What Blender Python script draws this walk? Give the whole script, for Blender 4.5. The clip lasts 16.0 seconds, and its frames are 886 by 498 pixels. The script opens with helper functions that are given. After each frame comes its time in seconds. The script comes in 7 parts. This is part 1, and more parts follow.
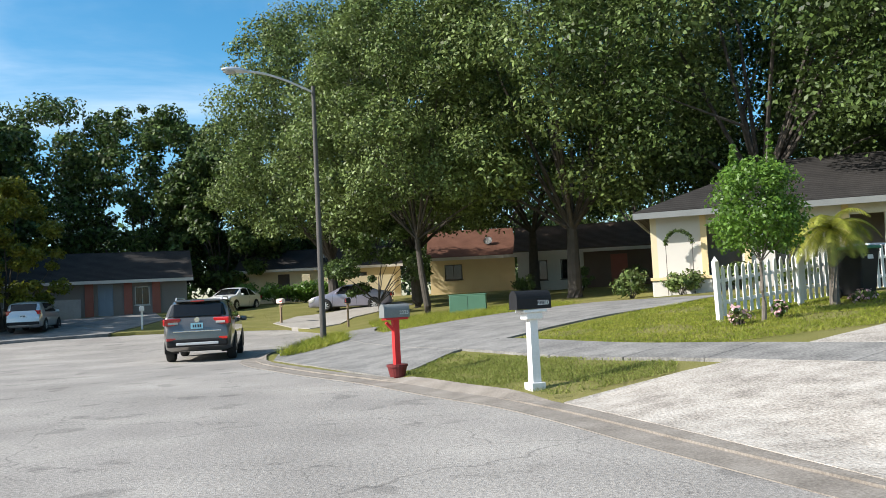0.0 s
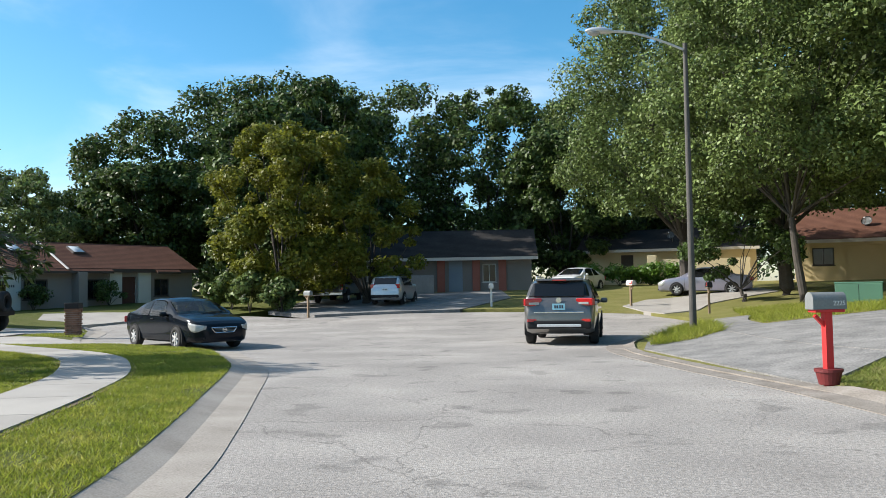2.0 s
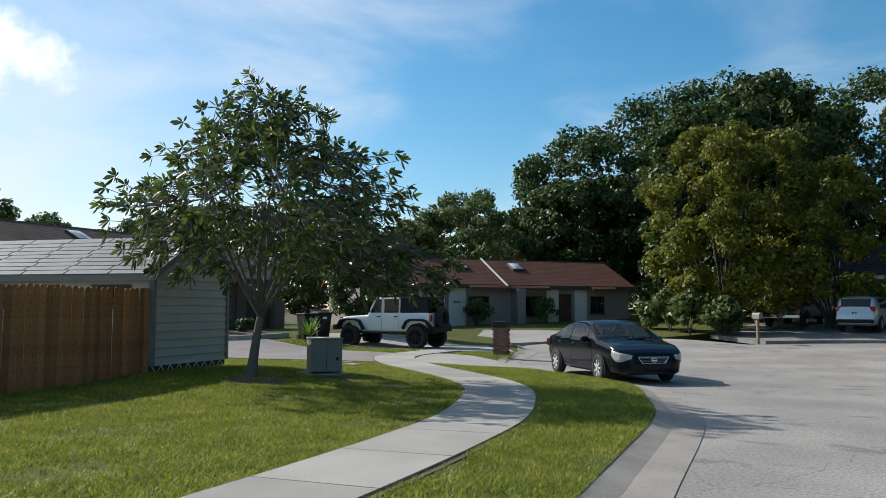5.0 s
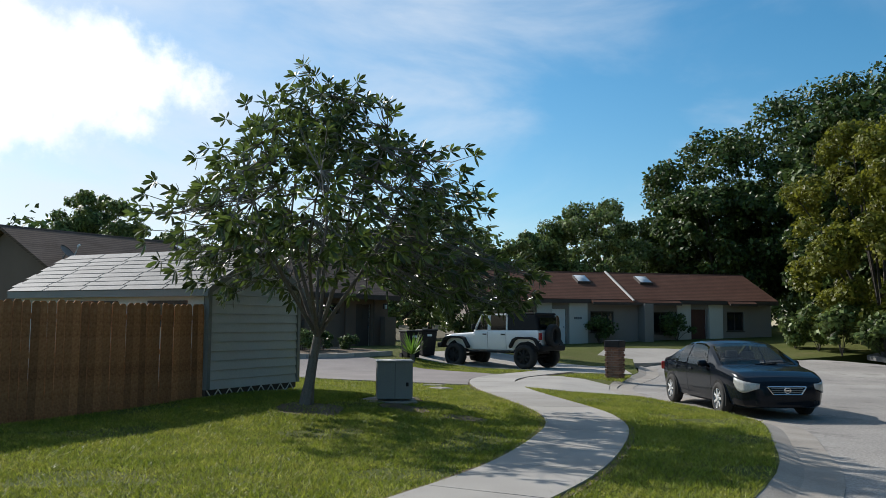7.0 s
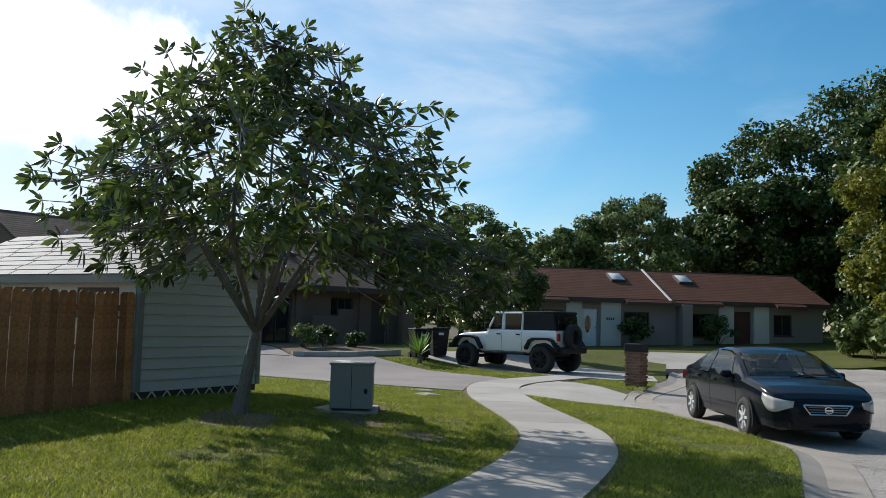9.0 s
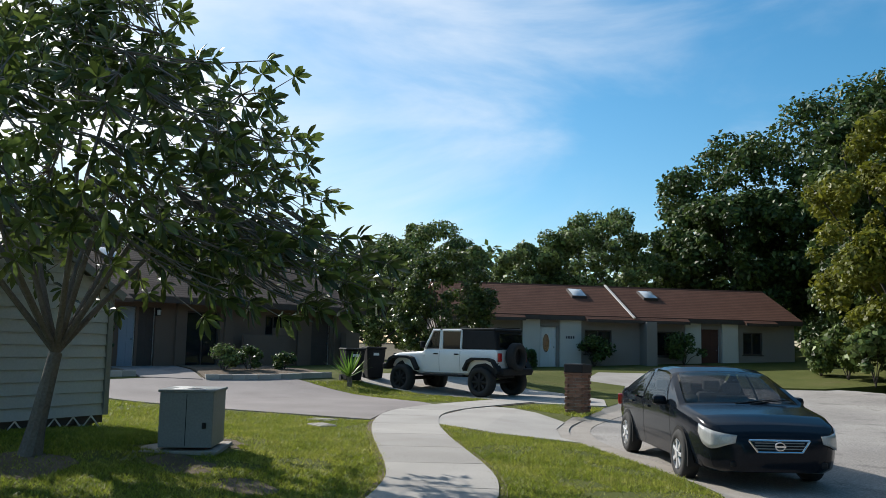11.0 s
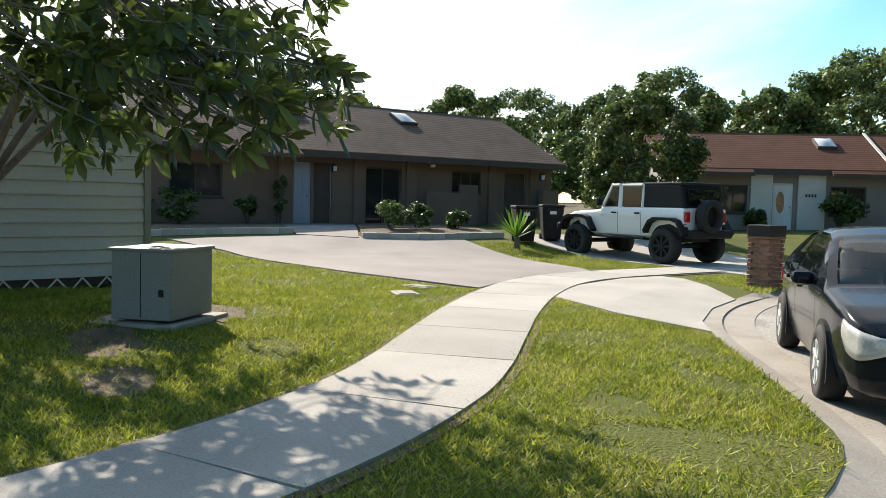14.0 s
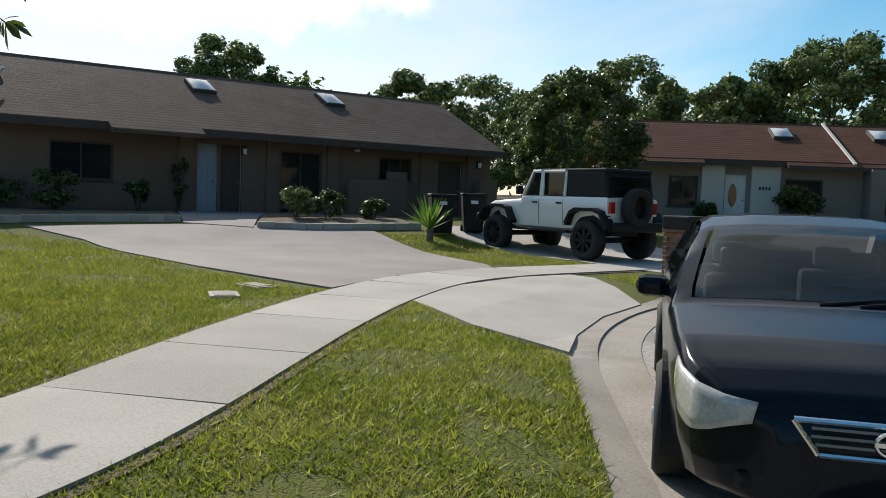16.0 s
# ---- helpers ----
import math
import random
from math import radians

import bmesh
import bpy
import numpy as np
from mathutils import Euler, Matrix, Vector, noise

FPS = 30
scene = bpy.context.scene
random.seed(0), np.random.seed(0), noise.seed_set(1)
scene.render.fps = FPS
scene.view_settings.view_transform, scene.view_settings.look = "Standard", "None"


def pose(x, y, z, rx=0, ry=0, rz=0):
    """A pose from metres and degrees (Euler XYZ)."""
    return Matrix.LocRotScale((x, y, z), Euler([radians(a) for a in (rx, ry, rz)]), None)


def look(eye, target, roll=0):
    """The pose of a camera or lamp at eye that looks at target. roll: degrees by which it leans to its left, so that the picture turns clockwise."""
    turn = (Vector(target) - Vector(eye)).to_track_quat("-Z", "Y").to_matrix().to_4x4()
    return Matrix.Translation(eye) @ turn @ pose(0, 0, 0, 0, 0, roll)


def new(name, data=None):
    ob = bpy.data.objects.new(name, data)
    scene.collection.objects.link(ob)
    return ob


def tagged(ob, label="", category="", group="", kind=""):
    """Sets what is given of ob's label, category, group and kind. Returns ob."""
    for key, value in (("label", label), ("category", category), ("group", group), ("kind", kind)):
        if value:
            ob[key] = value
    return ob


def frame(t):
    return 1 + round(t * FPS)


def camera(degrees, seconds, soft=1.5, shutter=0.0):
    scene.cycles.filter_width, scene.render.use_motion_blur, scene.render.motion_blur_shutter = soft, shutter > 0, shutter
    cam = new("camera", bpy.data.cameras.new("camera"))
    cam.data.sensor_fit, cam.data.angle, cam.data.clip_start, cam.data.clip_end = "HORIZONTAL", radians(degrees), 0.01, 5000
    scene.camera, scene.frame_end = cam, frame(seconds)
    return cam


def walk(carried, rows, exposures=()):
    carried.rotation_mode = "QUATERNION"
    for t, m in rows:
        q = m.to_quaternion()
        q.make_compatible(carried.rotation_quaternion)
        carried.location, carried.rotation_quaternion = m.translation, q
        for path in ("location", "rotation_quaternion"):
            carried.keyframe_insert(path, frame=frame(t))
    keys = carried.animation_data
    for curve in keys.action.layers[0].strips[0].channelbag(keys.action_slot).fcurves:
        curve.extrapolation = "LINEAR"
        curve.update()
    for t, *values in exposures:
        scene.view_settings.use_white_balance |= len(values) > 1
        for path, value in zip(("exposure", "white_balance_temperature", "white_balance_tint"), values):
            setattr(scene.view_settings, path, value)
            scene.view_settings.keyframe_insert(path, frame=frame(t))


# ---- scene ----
cam = camera(55.1, 16.0, 0.7)
PATH = [
    (0, (2.27, 0.207, 1.368), (2.503, 2.19, 1.485), -2.9),
    (0.5, (1.96, 0.644, 1.386), (1.903, 2.641, 1.491), -2.4),
    (1, (1.723, 1.225, 1.413), (1.559, 3.216, 1.509), -1.8),
    (1.5, (1.452, 1.856, 1.42), (1.195, 3.837, 1.519), -0.8),
    (2, (1.166, 2.357, 1.417), (0.636, 4.283, 1.516), -0.9),
    (2.5, (0.859, 2.887, 1.406), (0.06, 4.718, 1.508), -0.5),
    (3, (0.619, 3.373, 1.419), (-0.486, 5.037, 1.528), -0.2),
    (3.5, (0.38, 3.868, 1.458), (-0.937, 5.37, 1.566), 0.0),
    (6, (-0.829, 6.897, 1.582), (-2.31, 8.23, 1.758), 0.6),
    (6.5, (-1.047, 7.449, 1.589), (-2.635, 8.653, 1.767), 0.4),
    (7, (-1.393, 8.05, 1.632), (-3.003, 9.223, 1.81), 0.4),
    (7.5, (-1.699, 8.658, 1.62), (-3.362, 9.754, 1.797), 0.2),
    (8, (-2.053, 9.318, 1.595), (-3.724, 10.403, 1.776), 1.0),
    (8.5, (-2.356, 9.911, 1.59), (-4.055, 10.951, 1.763), 0.9),
    (9, (-2.72, 10.551, 1.626), (-4.396, 11.629, 1.799), 1.5),
    (9.5, (-2.968, 11.221, 1.586), (-4.635, 12.305, 1.803), 1.0),
    (10, (-3.365, 11.899, 1.585), (-5.0, 13.028, 1.809), 1.5),
    (10.2, (-3.519, 12.173, 1.578), (-5.154, 13.301, 1.806), 1.4),
    (12.3, (-4.798, 14.823, 1.619), (-6.502, 15.859, 1.776), 0.9),
    (12.5, (-4.912, 15.105, 1.595), (-6.628, 16.124, 1.73), 0.8),
    (13, (-5.224, 15.755, 1.564), (-6.972, 16.725, 1.589), 1.5),
    (13.5, (-5.441, 16.29, 1.542), (-7.274, 17.086, 1.479), 1.5),
    (14, (-5.797, 16.888, 1.508), (-7.708, 17.464, 1.394), 1.4),
    (14.5, (-6.154, 17.471, 1.521), (-8.084, 17.976, 1.388), 0.3),
    (15, (-6.474, 18.053, 1.508), (-8.423, 18.477, 1.36), 1.0),
    (15.5, (-7.053, 18.62, 1.462), (-8.958, 19.21, 1.314), 1.6),
    (16, (-7.55, 19.22, 1.414), (-9.444, 19.849, 1.285), 2.1),
]
EXPOSURES = [(0, 0.62, 6280, 10), (2.5, 0.62, 6280, 10), (3.5, 0.3, 6280, 10), (6, 0.05, 6250, 10), (8, -0.03, 6250, 10), (10, 0.16, 6250, 10), (12.5, 0.2, 6450, 10), (13, 0.38, 6600, 10),
             (14, 0.85, 6950, 10), (14.5, 0.6, 6850, 10), (15, 0.5, 6800, 10), (16, 0.12, 6550, 10)]
walk(cam, [(t, look(e, g, r)) for t, e, g, r in PATH], EXPOSURES)

# ---- world, sun ----
SUN_AZ = radians(180 + 11)                # the sun stands towards -x, a little to -y
SUN_EL = radians(34)
world = bpy.data.worlds.new("sky")
scene.world = world
world.use_nodes = True
wn, wl = world.node_tree.nodes, world.node_tree.links
wn.clear()
w_out = wn.new("ShaderNodeOutputWorld")
w_bg = wn.new("ShaderNodeBackground")
w_sky = wn.new("ShaderNodeTexSky")
w_sky.sky_type = "NISHITA"
w_sky.sun_disc = False
w_sky.sun_elevation = SUN_EL
w_sky.sun_rotation = math.pi / 2 - SUN_AZ
w_sky.air_density, w_sky.dust_density, w_sky.ozone_density = 1.0, 0.6, 3.0
w_bg.inputs["Strength"].default_value = 0.122
# thin high cloud, thickest around the sun
w_tc = wn.new("ShaderNodeTexCoord")
w_map = wn.new("ShaderNodeMapping")
w_map.inputs["Scale"].default_value = (1.3, 1.3, 4.5)
w_map.inputs["Location"].default_value = (0.35, 0.2, 0.1)
w_noise = wn.new("ShaderNodeTexNoise")
w_noise.inputs["Scale"].default_value = 1.6
w_noise.inputs["Detail"].default_value = 7
w_noise.inputs["Roughness"].default_value = 0.55
w_noise.inputs["Distortion"].default_value = 0.5
w_dot = wn.new("ShaderNodeVectorMath")
w_dot.operation = "DOT_PRODUCT"
w_dot.inputs[1].default_value = (math.cos(SUN_AZ) * math.cos(SUN_EL), math.sin(SUN_AZ) * math.cos(SUN_EL), math.sin(SUN_EL))
w_near = wn.new("ShaderNodeMapRange")
w_near.inputs["From Min"].default_value, w_near.inputs["From Max"].default_value = 0.55, 1.0
w_near.inputs["To Min"].default_value, w_near.inputs["To Max"].default_value = 0.0, 0.46
w_add = wn.new("ShaderNodeMath")
w_add.operation = "ADD"
w_ramp = wn.new("ShaderNodeMapRange")
w_ramp.interpolation_type = "SMOOTHSTEP"
w_ramp.inputs["From Min"].default_value, w_ramp.inputs["From Max"].default_value = 0.46, 0.93
w_ramp.inputs["To Max"].default_value = 0.8
w_mix = wn.new("ShaderNodeMixRGB")
w_mix.inputs[2].default_value = (7.0, 7.3, 7.6, 1)
wl.new(w_tc.outputs["Generated"], w_map.inputs["Vector"])
wl.new(w_map.outputs["Vector"], w_noise.inputs["Vector"])
wl.new(w_tc.outputs["Generated"], w_dot.inputs[0])
wl.new(w_dot.outputs["Value"], w_near.inputs["Value"])
wl.new(w_noise.outputs["Fac"], w_add.inputs[0])
wl.new(w_near.outputs["Result"], w_add.inputs[1])
wl.new(w_add.outputs["Value"], w_ramp.inputs["Value"])
wl.new(w_ramp.outputs["Result"], w_mix.inputs["Fac"])
# a bright cumulus bank beside the sun
BANK_AZ, BANK_EL = radians(180), radians(15)
bank = Vector((math.cos(BANK_AZ) * math.cos(BANK_EL), math.sin(BANK_AZ) * math.cos(BANK_EL), math.sin(BANK_EL)))
bank_side = Vector((-math.sin(BANK_AZ), math.cos(BANK_AZ), 0))
b_off = wn.new("ShaderNodeVectorMath")
b_off.operation = "SUBTRACT"
b_off.inputs[1].default_value = bank
wl.new(w_tc.outputs["Generated"], b_off.inputs[0])
b_parts = []
for axis, size in ((bank_side, 0.3), (Vector((0, 0, 1)), 0.1)):
    nd = wn.new("ShaderNodeVectorMath")
    nd.operation = "DOT_PRODUCT"
    nd.inputs[1].default_value = axis / size
    wl.new(b_off.outputs["Vector"], nd.inputs[0])
    sq = wn.new("ShaderNodeMath")
    sq.operation = "MULTIPLY"
    wl.new(nd.outputs["Value"], sq.inputs[0])
    wl.new(nd.outputs["Value"], sq.inputs[1])
    b_parts.append(sq)
b_noise = wn.new("ShaderNodeTexNoise")
b_noise.inputs["Scale"].default_value = 9
b_noise.inputs["Detail"].default_value = 8
b_noise.inputs["Roughness"].default_value = 0.6
wl.new(w_tc.outputs["Generated"], b_noise.inputs["Vector"])
b_sum = wn.new("ShaderNodeMath")
b_sum.operation = "ADD"
wl.new(b_parts[0].outputs["Value"], b_sum.inputs[0])
wl.new(b_parts[1].outputs["Value"], b_sum.inputs[1])
b_edge = wn.new("ShaderNodeMath")
b_edge.operation = "MULTIPLY_ADD"
b_edge.inputs[1].default_value = 2.6
wl.new(b_noise.outputs["Fac"], b_edge.inputs[0])
wl.new(b_sum.outputs["Value"], b_edge.inputs[2])
b_mask = wn.new("ShaderNodeMapRange")
b_mask.interpolation_type = "SMOOTHSTEP"
b_mask.inputs["From Min"].default_value, b_mask.inputs["From Max"].default_value = 1.95, 2.5
b_mask.inputs["To Min"].default_value, b_mask.inputs["To Max"].default_value = 0.92, 0.0
wl.new(b_edge.outputs["Value"], b_mask.inputs["Value"])
b_mix = wn.new("ShaderNodeMixRGB")
b_mix.inputs[2].default_value = (9.5, 9.6, 9.6, 1)
w_sat = wn.new("ShaderNodeHueSaturation")
w_sat.inputs["Saturation"].default_value = 1.3
w_sat.inputs["Hue"].default_value = 0.485
wl.new(w_sky.outputs["Color"], w_sat.inputs["Color"])
wl.new(w_sat.outputs["Color"], w_mix.inputs[1])
wl.new(w_mix.outputs["Color"], b_mix.inputs[1])
wl.new(b_mask.outputs["Result"], b_mix.inputs["Fac"])
wl.new(b_mix.outputs["Color"], w_bg.inputs["Color"])
wl.new(w_bg.outputs["Background"], w_out.inputs["Surface"])

sun = new("sun", bpy.data.lights.new("sun", "SUN"))
sun.data.energy = 5.0
sun.data.angle = radians(0.55)
sun.data.color = (1.0, 0.94, 0.85)
sun_from = Vector((math.cos(SUN_AZ) * math.cos(SUN_EL), math.sin(SUN_AZ) * math.cos(SUN_EL), math.sin(SUN_EL)))
sun.matrix_world = look(sun_from * 60, (0, 0, 0))


# ---- materials ----
def mat(name, colors, rough=0.85, scale=3.0, fine=60.0, bump=0.25, dist=0.01, metal=0.0, random_amount=0.0,
        translucent=None, coat=0.0, contrast=(0.3, 0.7), island=False, gloss=0.5, wave=None):
    """Two noise scales between colours, a bump, an optional per-piece shift, courses (wave) in object space."""
    m = bpy.data.materials.new(name)
    m.use_nodes = True
    nt = m.node_tree
    n, l = nt.nodes, nt.links
    b = n["Principled BSDF"]
    tc = n.new("ShaderNodeTexCoord")
    big = n.new("ShaderNodeTexNoise")
    big.inputs["Scale"].default_value = scale
    big.inputs["Detail"].default_value = 5
    l.new(tc.outputs["Object"], big.inputs["Vector"])
    small = n.new("ShaderNodeTexNoise")
    small.inputs["Scale"].default_value = fine
    small.inputs["Detail"].default_value = 3
    l.new(tc.outputs["Object"], small.inputs["Vector"])
    mixf = n.new("ShaderNodeMixRGB")
    mixf.inputs["Fac"].default_value = 0.55
    l.new(big.outputs["Fac"], mixf.inputs[1])
    l.new(small.outputs["Fac"], mixf.inputs[2])
    ramp = n.new("ShaderNodeValToRGB")
    ramp.color_ramp.elements[0].position, ramp.color_ramp.elements[1].position = contrast
    ramp.color_ramp.elements[0].color = (*colors[0], 1)
    ramp.color_ramp.elements[1].color = (*colors[-1], 1)
    if len(colors) == 3:
        e = ramp.color_ramp.elements.new(sum(contrast) / 2)
        e.color = (*colors[1], 1)
    l.new(mixf.outputs["Color"], ramp.inputs["Fac"])
    out = ramp.outputs["Color"]
    if random_amount:
        if island:
            src = n.new("ShaderNodeNewGeometry").outputs["Random Per Island"]
        else:
            src = n.new("ShaderNodeObjectInfo").outputs["Random"]
        rng = n.new("ShaderNodeMapRange")
        rng.inputs["To Min"].default_value, rng.inputs["To Max"].default_value = 1 - random_amount, 1 + random_amount
        l.new(src, rng.inputs["Value"])
        hsv = n.new("ShaderNodeHueSaturation")
        l.new(rng.outputs["Result"], hsv.inputs["Value"])
        l.new(out, hsv.inputs["Color"])
        out = hsv.outputs["Color"]
    height = small.outputs["Fac"]
    if wave:
        axis, ws, depth = wave
        wv = n.new("ShaderNodeTexWave")
        wv.bands_direction = axis
        wv.wave_profile = "SAW"
        wv.inputs["Scale"].default_value = ws
        wv.inputs["Distortion"].default_value = 0.35
        wv.inputs["Detail"].default_value = 2
        wv.inputs["Detail Scale"].default_value = 4
        l.new(tc.outputs["Object"], wv.inputs["Vector"])
        add = n.new("ShaderNodeMath")
        add.operation = "MULTIPLY_ADD"
        add.inputs[1].default_value = depth
        l.new(wv.outputs["Fac"], add.inputs[0])
        l.new(height, add.inputs[2])
        height = add.outputs["Value"]
        dark = n.new("ShaderNodeMapRange")
        dark.inputs["To Min"].default_value, dark.inputs["To Max"].default_value = 0.55, 1.15
        l.new(wv.outputs["Fac"], dark.inputs["Value"])
        h2 = n.new("ShaderNodeHueSaturation")
        l.new(dark.outputs["Result"], h2.inputs["Value"])
        l.new(out, h2.inputs["Color"])
        out = h2.outputs["Color"]
    l.new(out, b.inputs["Base Color"])
    if bump:
        bp = n.new("ShaderNodeBump")
        bp.inputs["Strength"].default_value = bump
        bp.inputs["Distance"].default_value = dist
        l.new(height, bp.inputs["Height"])
        l.new(bp.outputs["Normal"], b.inputs["Normal"])
    b.inputs["Roughness"].default_value = rough
    b.inputs["Metallic"].default_value = metal
    b.inputs["Specular IOR Level"].default_value = gloss
    b.inputs["Coat Weight"].default_value = coat
    b.inputs["Coat Roughness"].default_value = 0.04
    if translucent:
        tr = n.new("ShaderNodeBsdfTranslucent")
        hs = n.new("ShaderNodeHueSaturation")
        hs.inputs["Value"].default_value = 1.5
        l.new(out, hs.inputs["Color"])
        l.new(hs.outputs["Color"], tr.inputs["Color"])
        ms = n.new("ShaderNodeMixShader")
        ms.inputs["Fac"].default_value = translucent
        l.new(b.outputs["BSDF"], ms.inputs[1])
        l.new(tr.outputs["BSDF"], ms.inputs[2])
        l.new(ms.outputs["Shader"], n["Material Output"].inputs["Surface"])
    return m


def glass_mat(name, tint, rough=0.03, alpha=0.35):
    """Tinted car or house glass: a dark gloss pane that lets part of the light through."""
    m = bpy.data.materials.new(name)
    m.use_nodes = True
    n, l = m.node_tree.nodes, m.node_tree.links
    b = n["Principled BSDF"]
    b.inputs["Base Color"].default_value = (*tint, 1)
    b.inputs["Roughness"].default_value = rough
    b.inputs["Specular IOR Level"].default_value = 0.45
    t = n.new("ShaderNodeBsdfTransparent")
    ms = n.new("ShaderNodeMixShader")
    ms.inputs["Fac"].default_value = alpha
    l.new(b.outputs["BSDF"], ms.inputs[1])
    l.new(t.outputs["BSDF"], ms.inputs[2])
    l.new(ms.outputs["Shader"], n["Material Output"].inputs["Surface"])
    return m


def asphalt_mat():
    """Worn sun-bleached asphalt with aggregate, cracks and oil stains."""
    m = mat("asphalt", [(0.205, 0.187, 0.168), (0.288, 0.265, 0.24), (0.41, 0.378, 0.338)], 0.9, 0.4, 75, 0.8, 0.01, contrast=(0.36, 0.64))
    n, l = m.node_tree.nodes, m.node_tree.links
    b = n["Principled BSDF"]
    src = b.inputs["Base Color"].links[0].from_socket
    tc = n.new("ShaderNodeTexCoord")
    warp = n.new("ShaderNodeTexNoise")
    warp.inputs["Scale"].default_value = 1.3
    warp.inputs["Detail"].default_value = 6
    l.new(tc.outputs["Object"], warp.inputs["Vector"])
    vm = n.new("ShaderNodeVectorMath")
    vm.operation = "MULTIPLY_ADD"
    vm.inputs[1].default_value = (1.1, 1.1, 0)
    l.new(warp.outputs["Color"], vm.inputs[0])
    l.new(tc.outputs["Object"], vm.inputs[2])
    vo = n.new("ShaderNodeTexVoronoi")
    vo.feature = "DISTANCE_TO_EDGE"
    vo.inputs["Scale"].default_value = 0.33
    l.new(vm.outputs["Vector"], vo.inputs["Vector"])
    cr = n.new("ShaderNodeMapRange")
    cr.inputs["From Min"].default_value, cr.inputs["From Max"].default_value = 0.0007, 0.004
    cr.inputs["To Min"].default_value, cr.inputs["To Max"].default_value = 0.66, 1.0
    l.new(vo.outputs["Distance"], cr.inputs["Value"])
    st = n.new("ShaderNodeTexNoise")
    st.inputs["Scale"].default_value = 1.1
    st.inputs["Detail"].default_value = 4
    l.new(tc.outputs["Object"], st.inputs["Vector"])
    sr = n.new("ShaderNodeMapRange")
    sr.inputs["From Min"].default_value, sr.inputs["From Max"].default_value = 0.6, 0.66
    sr.inputs["To Min"].default_value, sr.inputs["To Max"].default_value = 1.0, 0.72
    l.new(st.outputs["Fac"], sr.inputs["Value"])
    mul = n.new("ShaderNodeMath")
    mul.operation = "MULTIPLY"
    grit = n.new("ShaderNodeTexNoise")
    grit.inputs["Scale"].default_value = 26
    grit.inputs["Detail"].default_value = 2
    l.new(tc.outputs["Object"], grit.inputs["Vector"])
    gr = n.new("ShaderNodeMapRange")
    gr.inputs["From Min"].default_value, gr.inputs["From Max"].default_value = 0.3, 0.7
    gr.inputs["To Min"].default_value, gr.inputs["To Max"].default_value = 0.72, 1.3
    l.new(grit.outputs["Fac"], gr.inputs["Value"])
    gm = n.new("ShaderNodeMath")
    gm.operation = "MULTIPLY"
    l.new(cr.outputs["Result"], gm.inputs[0])
    l.new(gr.outputs["Result"], gm.inputs[1])
    l.new(gm.outputs["Value"], mul.inputs[0])
    l.new(sr.outputs["Result"], mul.inputs[1])
    hsv = n.new("ShaderNodeHueSaturation")
    l.new(mul.outputs["Value"], hsv.inputs["Value"])
    l.new(src, hsv.inputs["Color"])
    l.new(hsv.outputs["Color"], b.inputs["Base Color"])
    return m


M_ASPHALT = asphalt_mat()
M_DRIVE_GREY = mat("old_driveway", [(0.11, 0.106, 0.1), (0.21, 0.2, 0.187), (0.31, 0.295, 0.275)], 0.92, 1.6, 26, 0.6, 0.01, contrast=(0.34, 0.66))
M_CONCRETE = mat("concrete", [(0.25, 0.225, 0.2), (0.35, 0.325, 0.29), (0.43, 0.395, 0.355)], 0.9, 0.9, 70, 0.4, 0.005, random_amount=0.1)
M_GUTTER = mat("gutter_concrete", [(0.19, 0.165, 0.135), (0.31, 0.275, 0.235), (0.41, 0.37, 0.32)], 0.92, 1.4, 60, 0.35, 0.006)
M_DRIVE_PALE = mat("pale_driveway", [(0.2, 0.175, 0.15), (0.38, 0.34, 0.295), (0.52, 0.48, 0.43)], 0.92, 2.6, 34, 0.9, 0.015, contrast=(0.36, 0.64))
M_KERB = mat("stained_kerb_concrete", [(0.12, 0.102, 0.083), (0.23, 0.2, 0.168), (0.34, 0.305, 0.265)], 0.93, 2.2, 45, 0.5, 0.008)
M_LAWN = mat("lawn", [(0.05, 0.06, 0.015), (0.1, 0.115, 0.025), (0.16, 0.13, 0.065)], 0.95, 0.55, 45, 0.9, 0.03, contrast=(0.28, 0.72), gloss=0.15)
M_LAWN_DRY = mat("dry_lawn", [(0.11, 0.12, 0.03), (0.19, 0.18, 0.055), (0.26, 0.22, 0.11)], 0.95, 0.7, 45, 0.9, 0.03, gloss=0.15)
M_DRIVE_PINK = mat("pinkish_concrete", [(0.15, 0.125, 0.115), (0.23, 0.2, 0.185), (0.31, 0.27, 0.25)], 0.9, 0.7, 60, 0.45, 0.006)
M_EARTH = mat("earth", [(0.07, 0.055, 0.03), (0.12, 0.1, 0.05)], 0.95, 1.5, 30, 0.6, 0.02)
M_BLADE = mat("grass_blade", [(0.1, 0.142, 0.015), (0.22, 0.25, 0.03), (0.37, 0.34, 0.08)], 0.55, 1.6, 14, 0, random_amount=0.5, island=True, translucent=0.35, gloss=0.25)
M_BLADE_DRY = mat("dry_grass_blade", [(0.12, 0.16, 0.03), (0.24, 0.25, 0.065)], 0.6, 1.2, 20, 0, random_amount=0.35, island=True, translucent=0.3, gloss=0.2)
M_BARK = mat("bark", [(0.04, 0.033, 0.027), (0.1, 0.085, 0.07)], 0.95, 4, 35, 0.8, 0.02)
M_BARK_PALE = mat("pale_bark", [(0.1, 0.085, 0.07), (0.21, 0.18, 0.15)], 0.9, 5, 35, 0.6, 0.01)
M_OAK = mat("oak_leaf", [(0.042, 0.072, 0.018), (0.09, 0.13, 0.032)], 0.5, 0.25, 3, 0, random_amount=0.7, island=True, translucent=0.16, gloss=0.28)
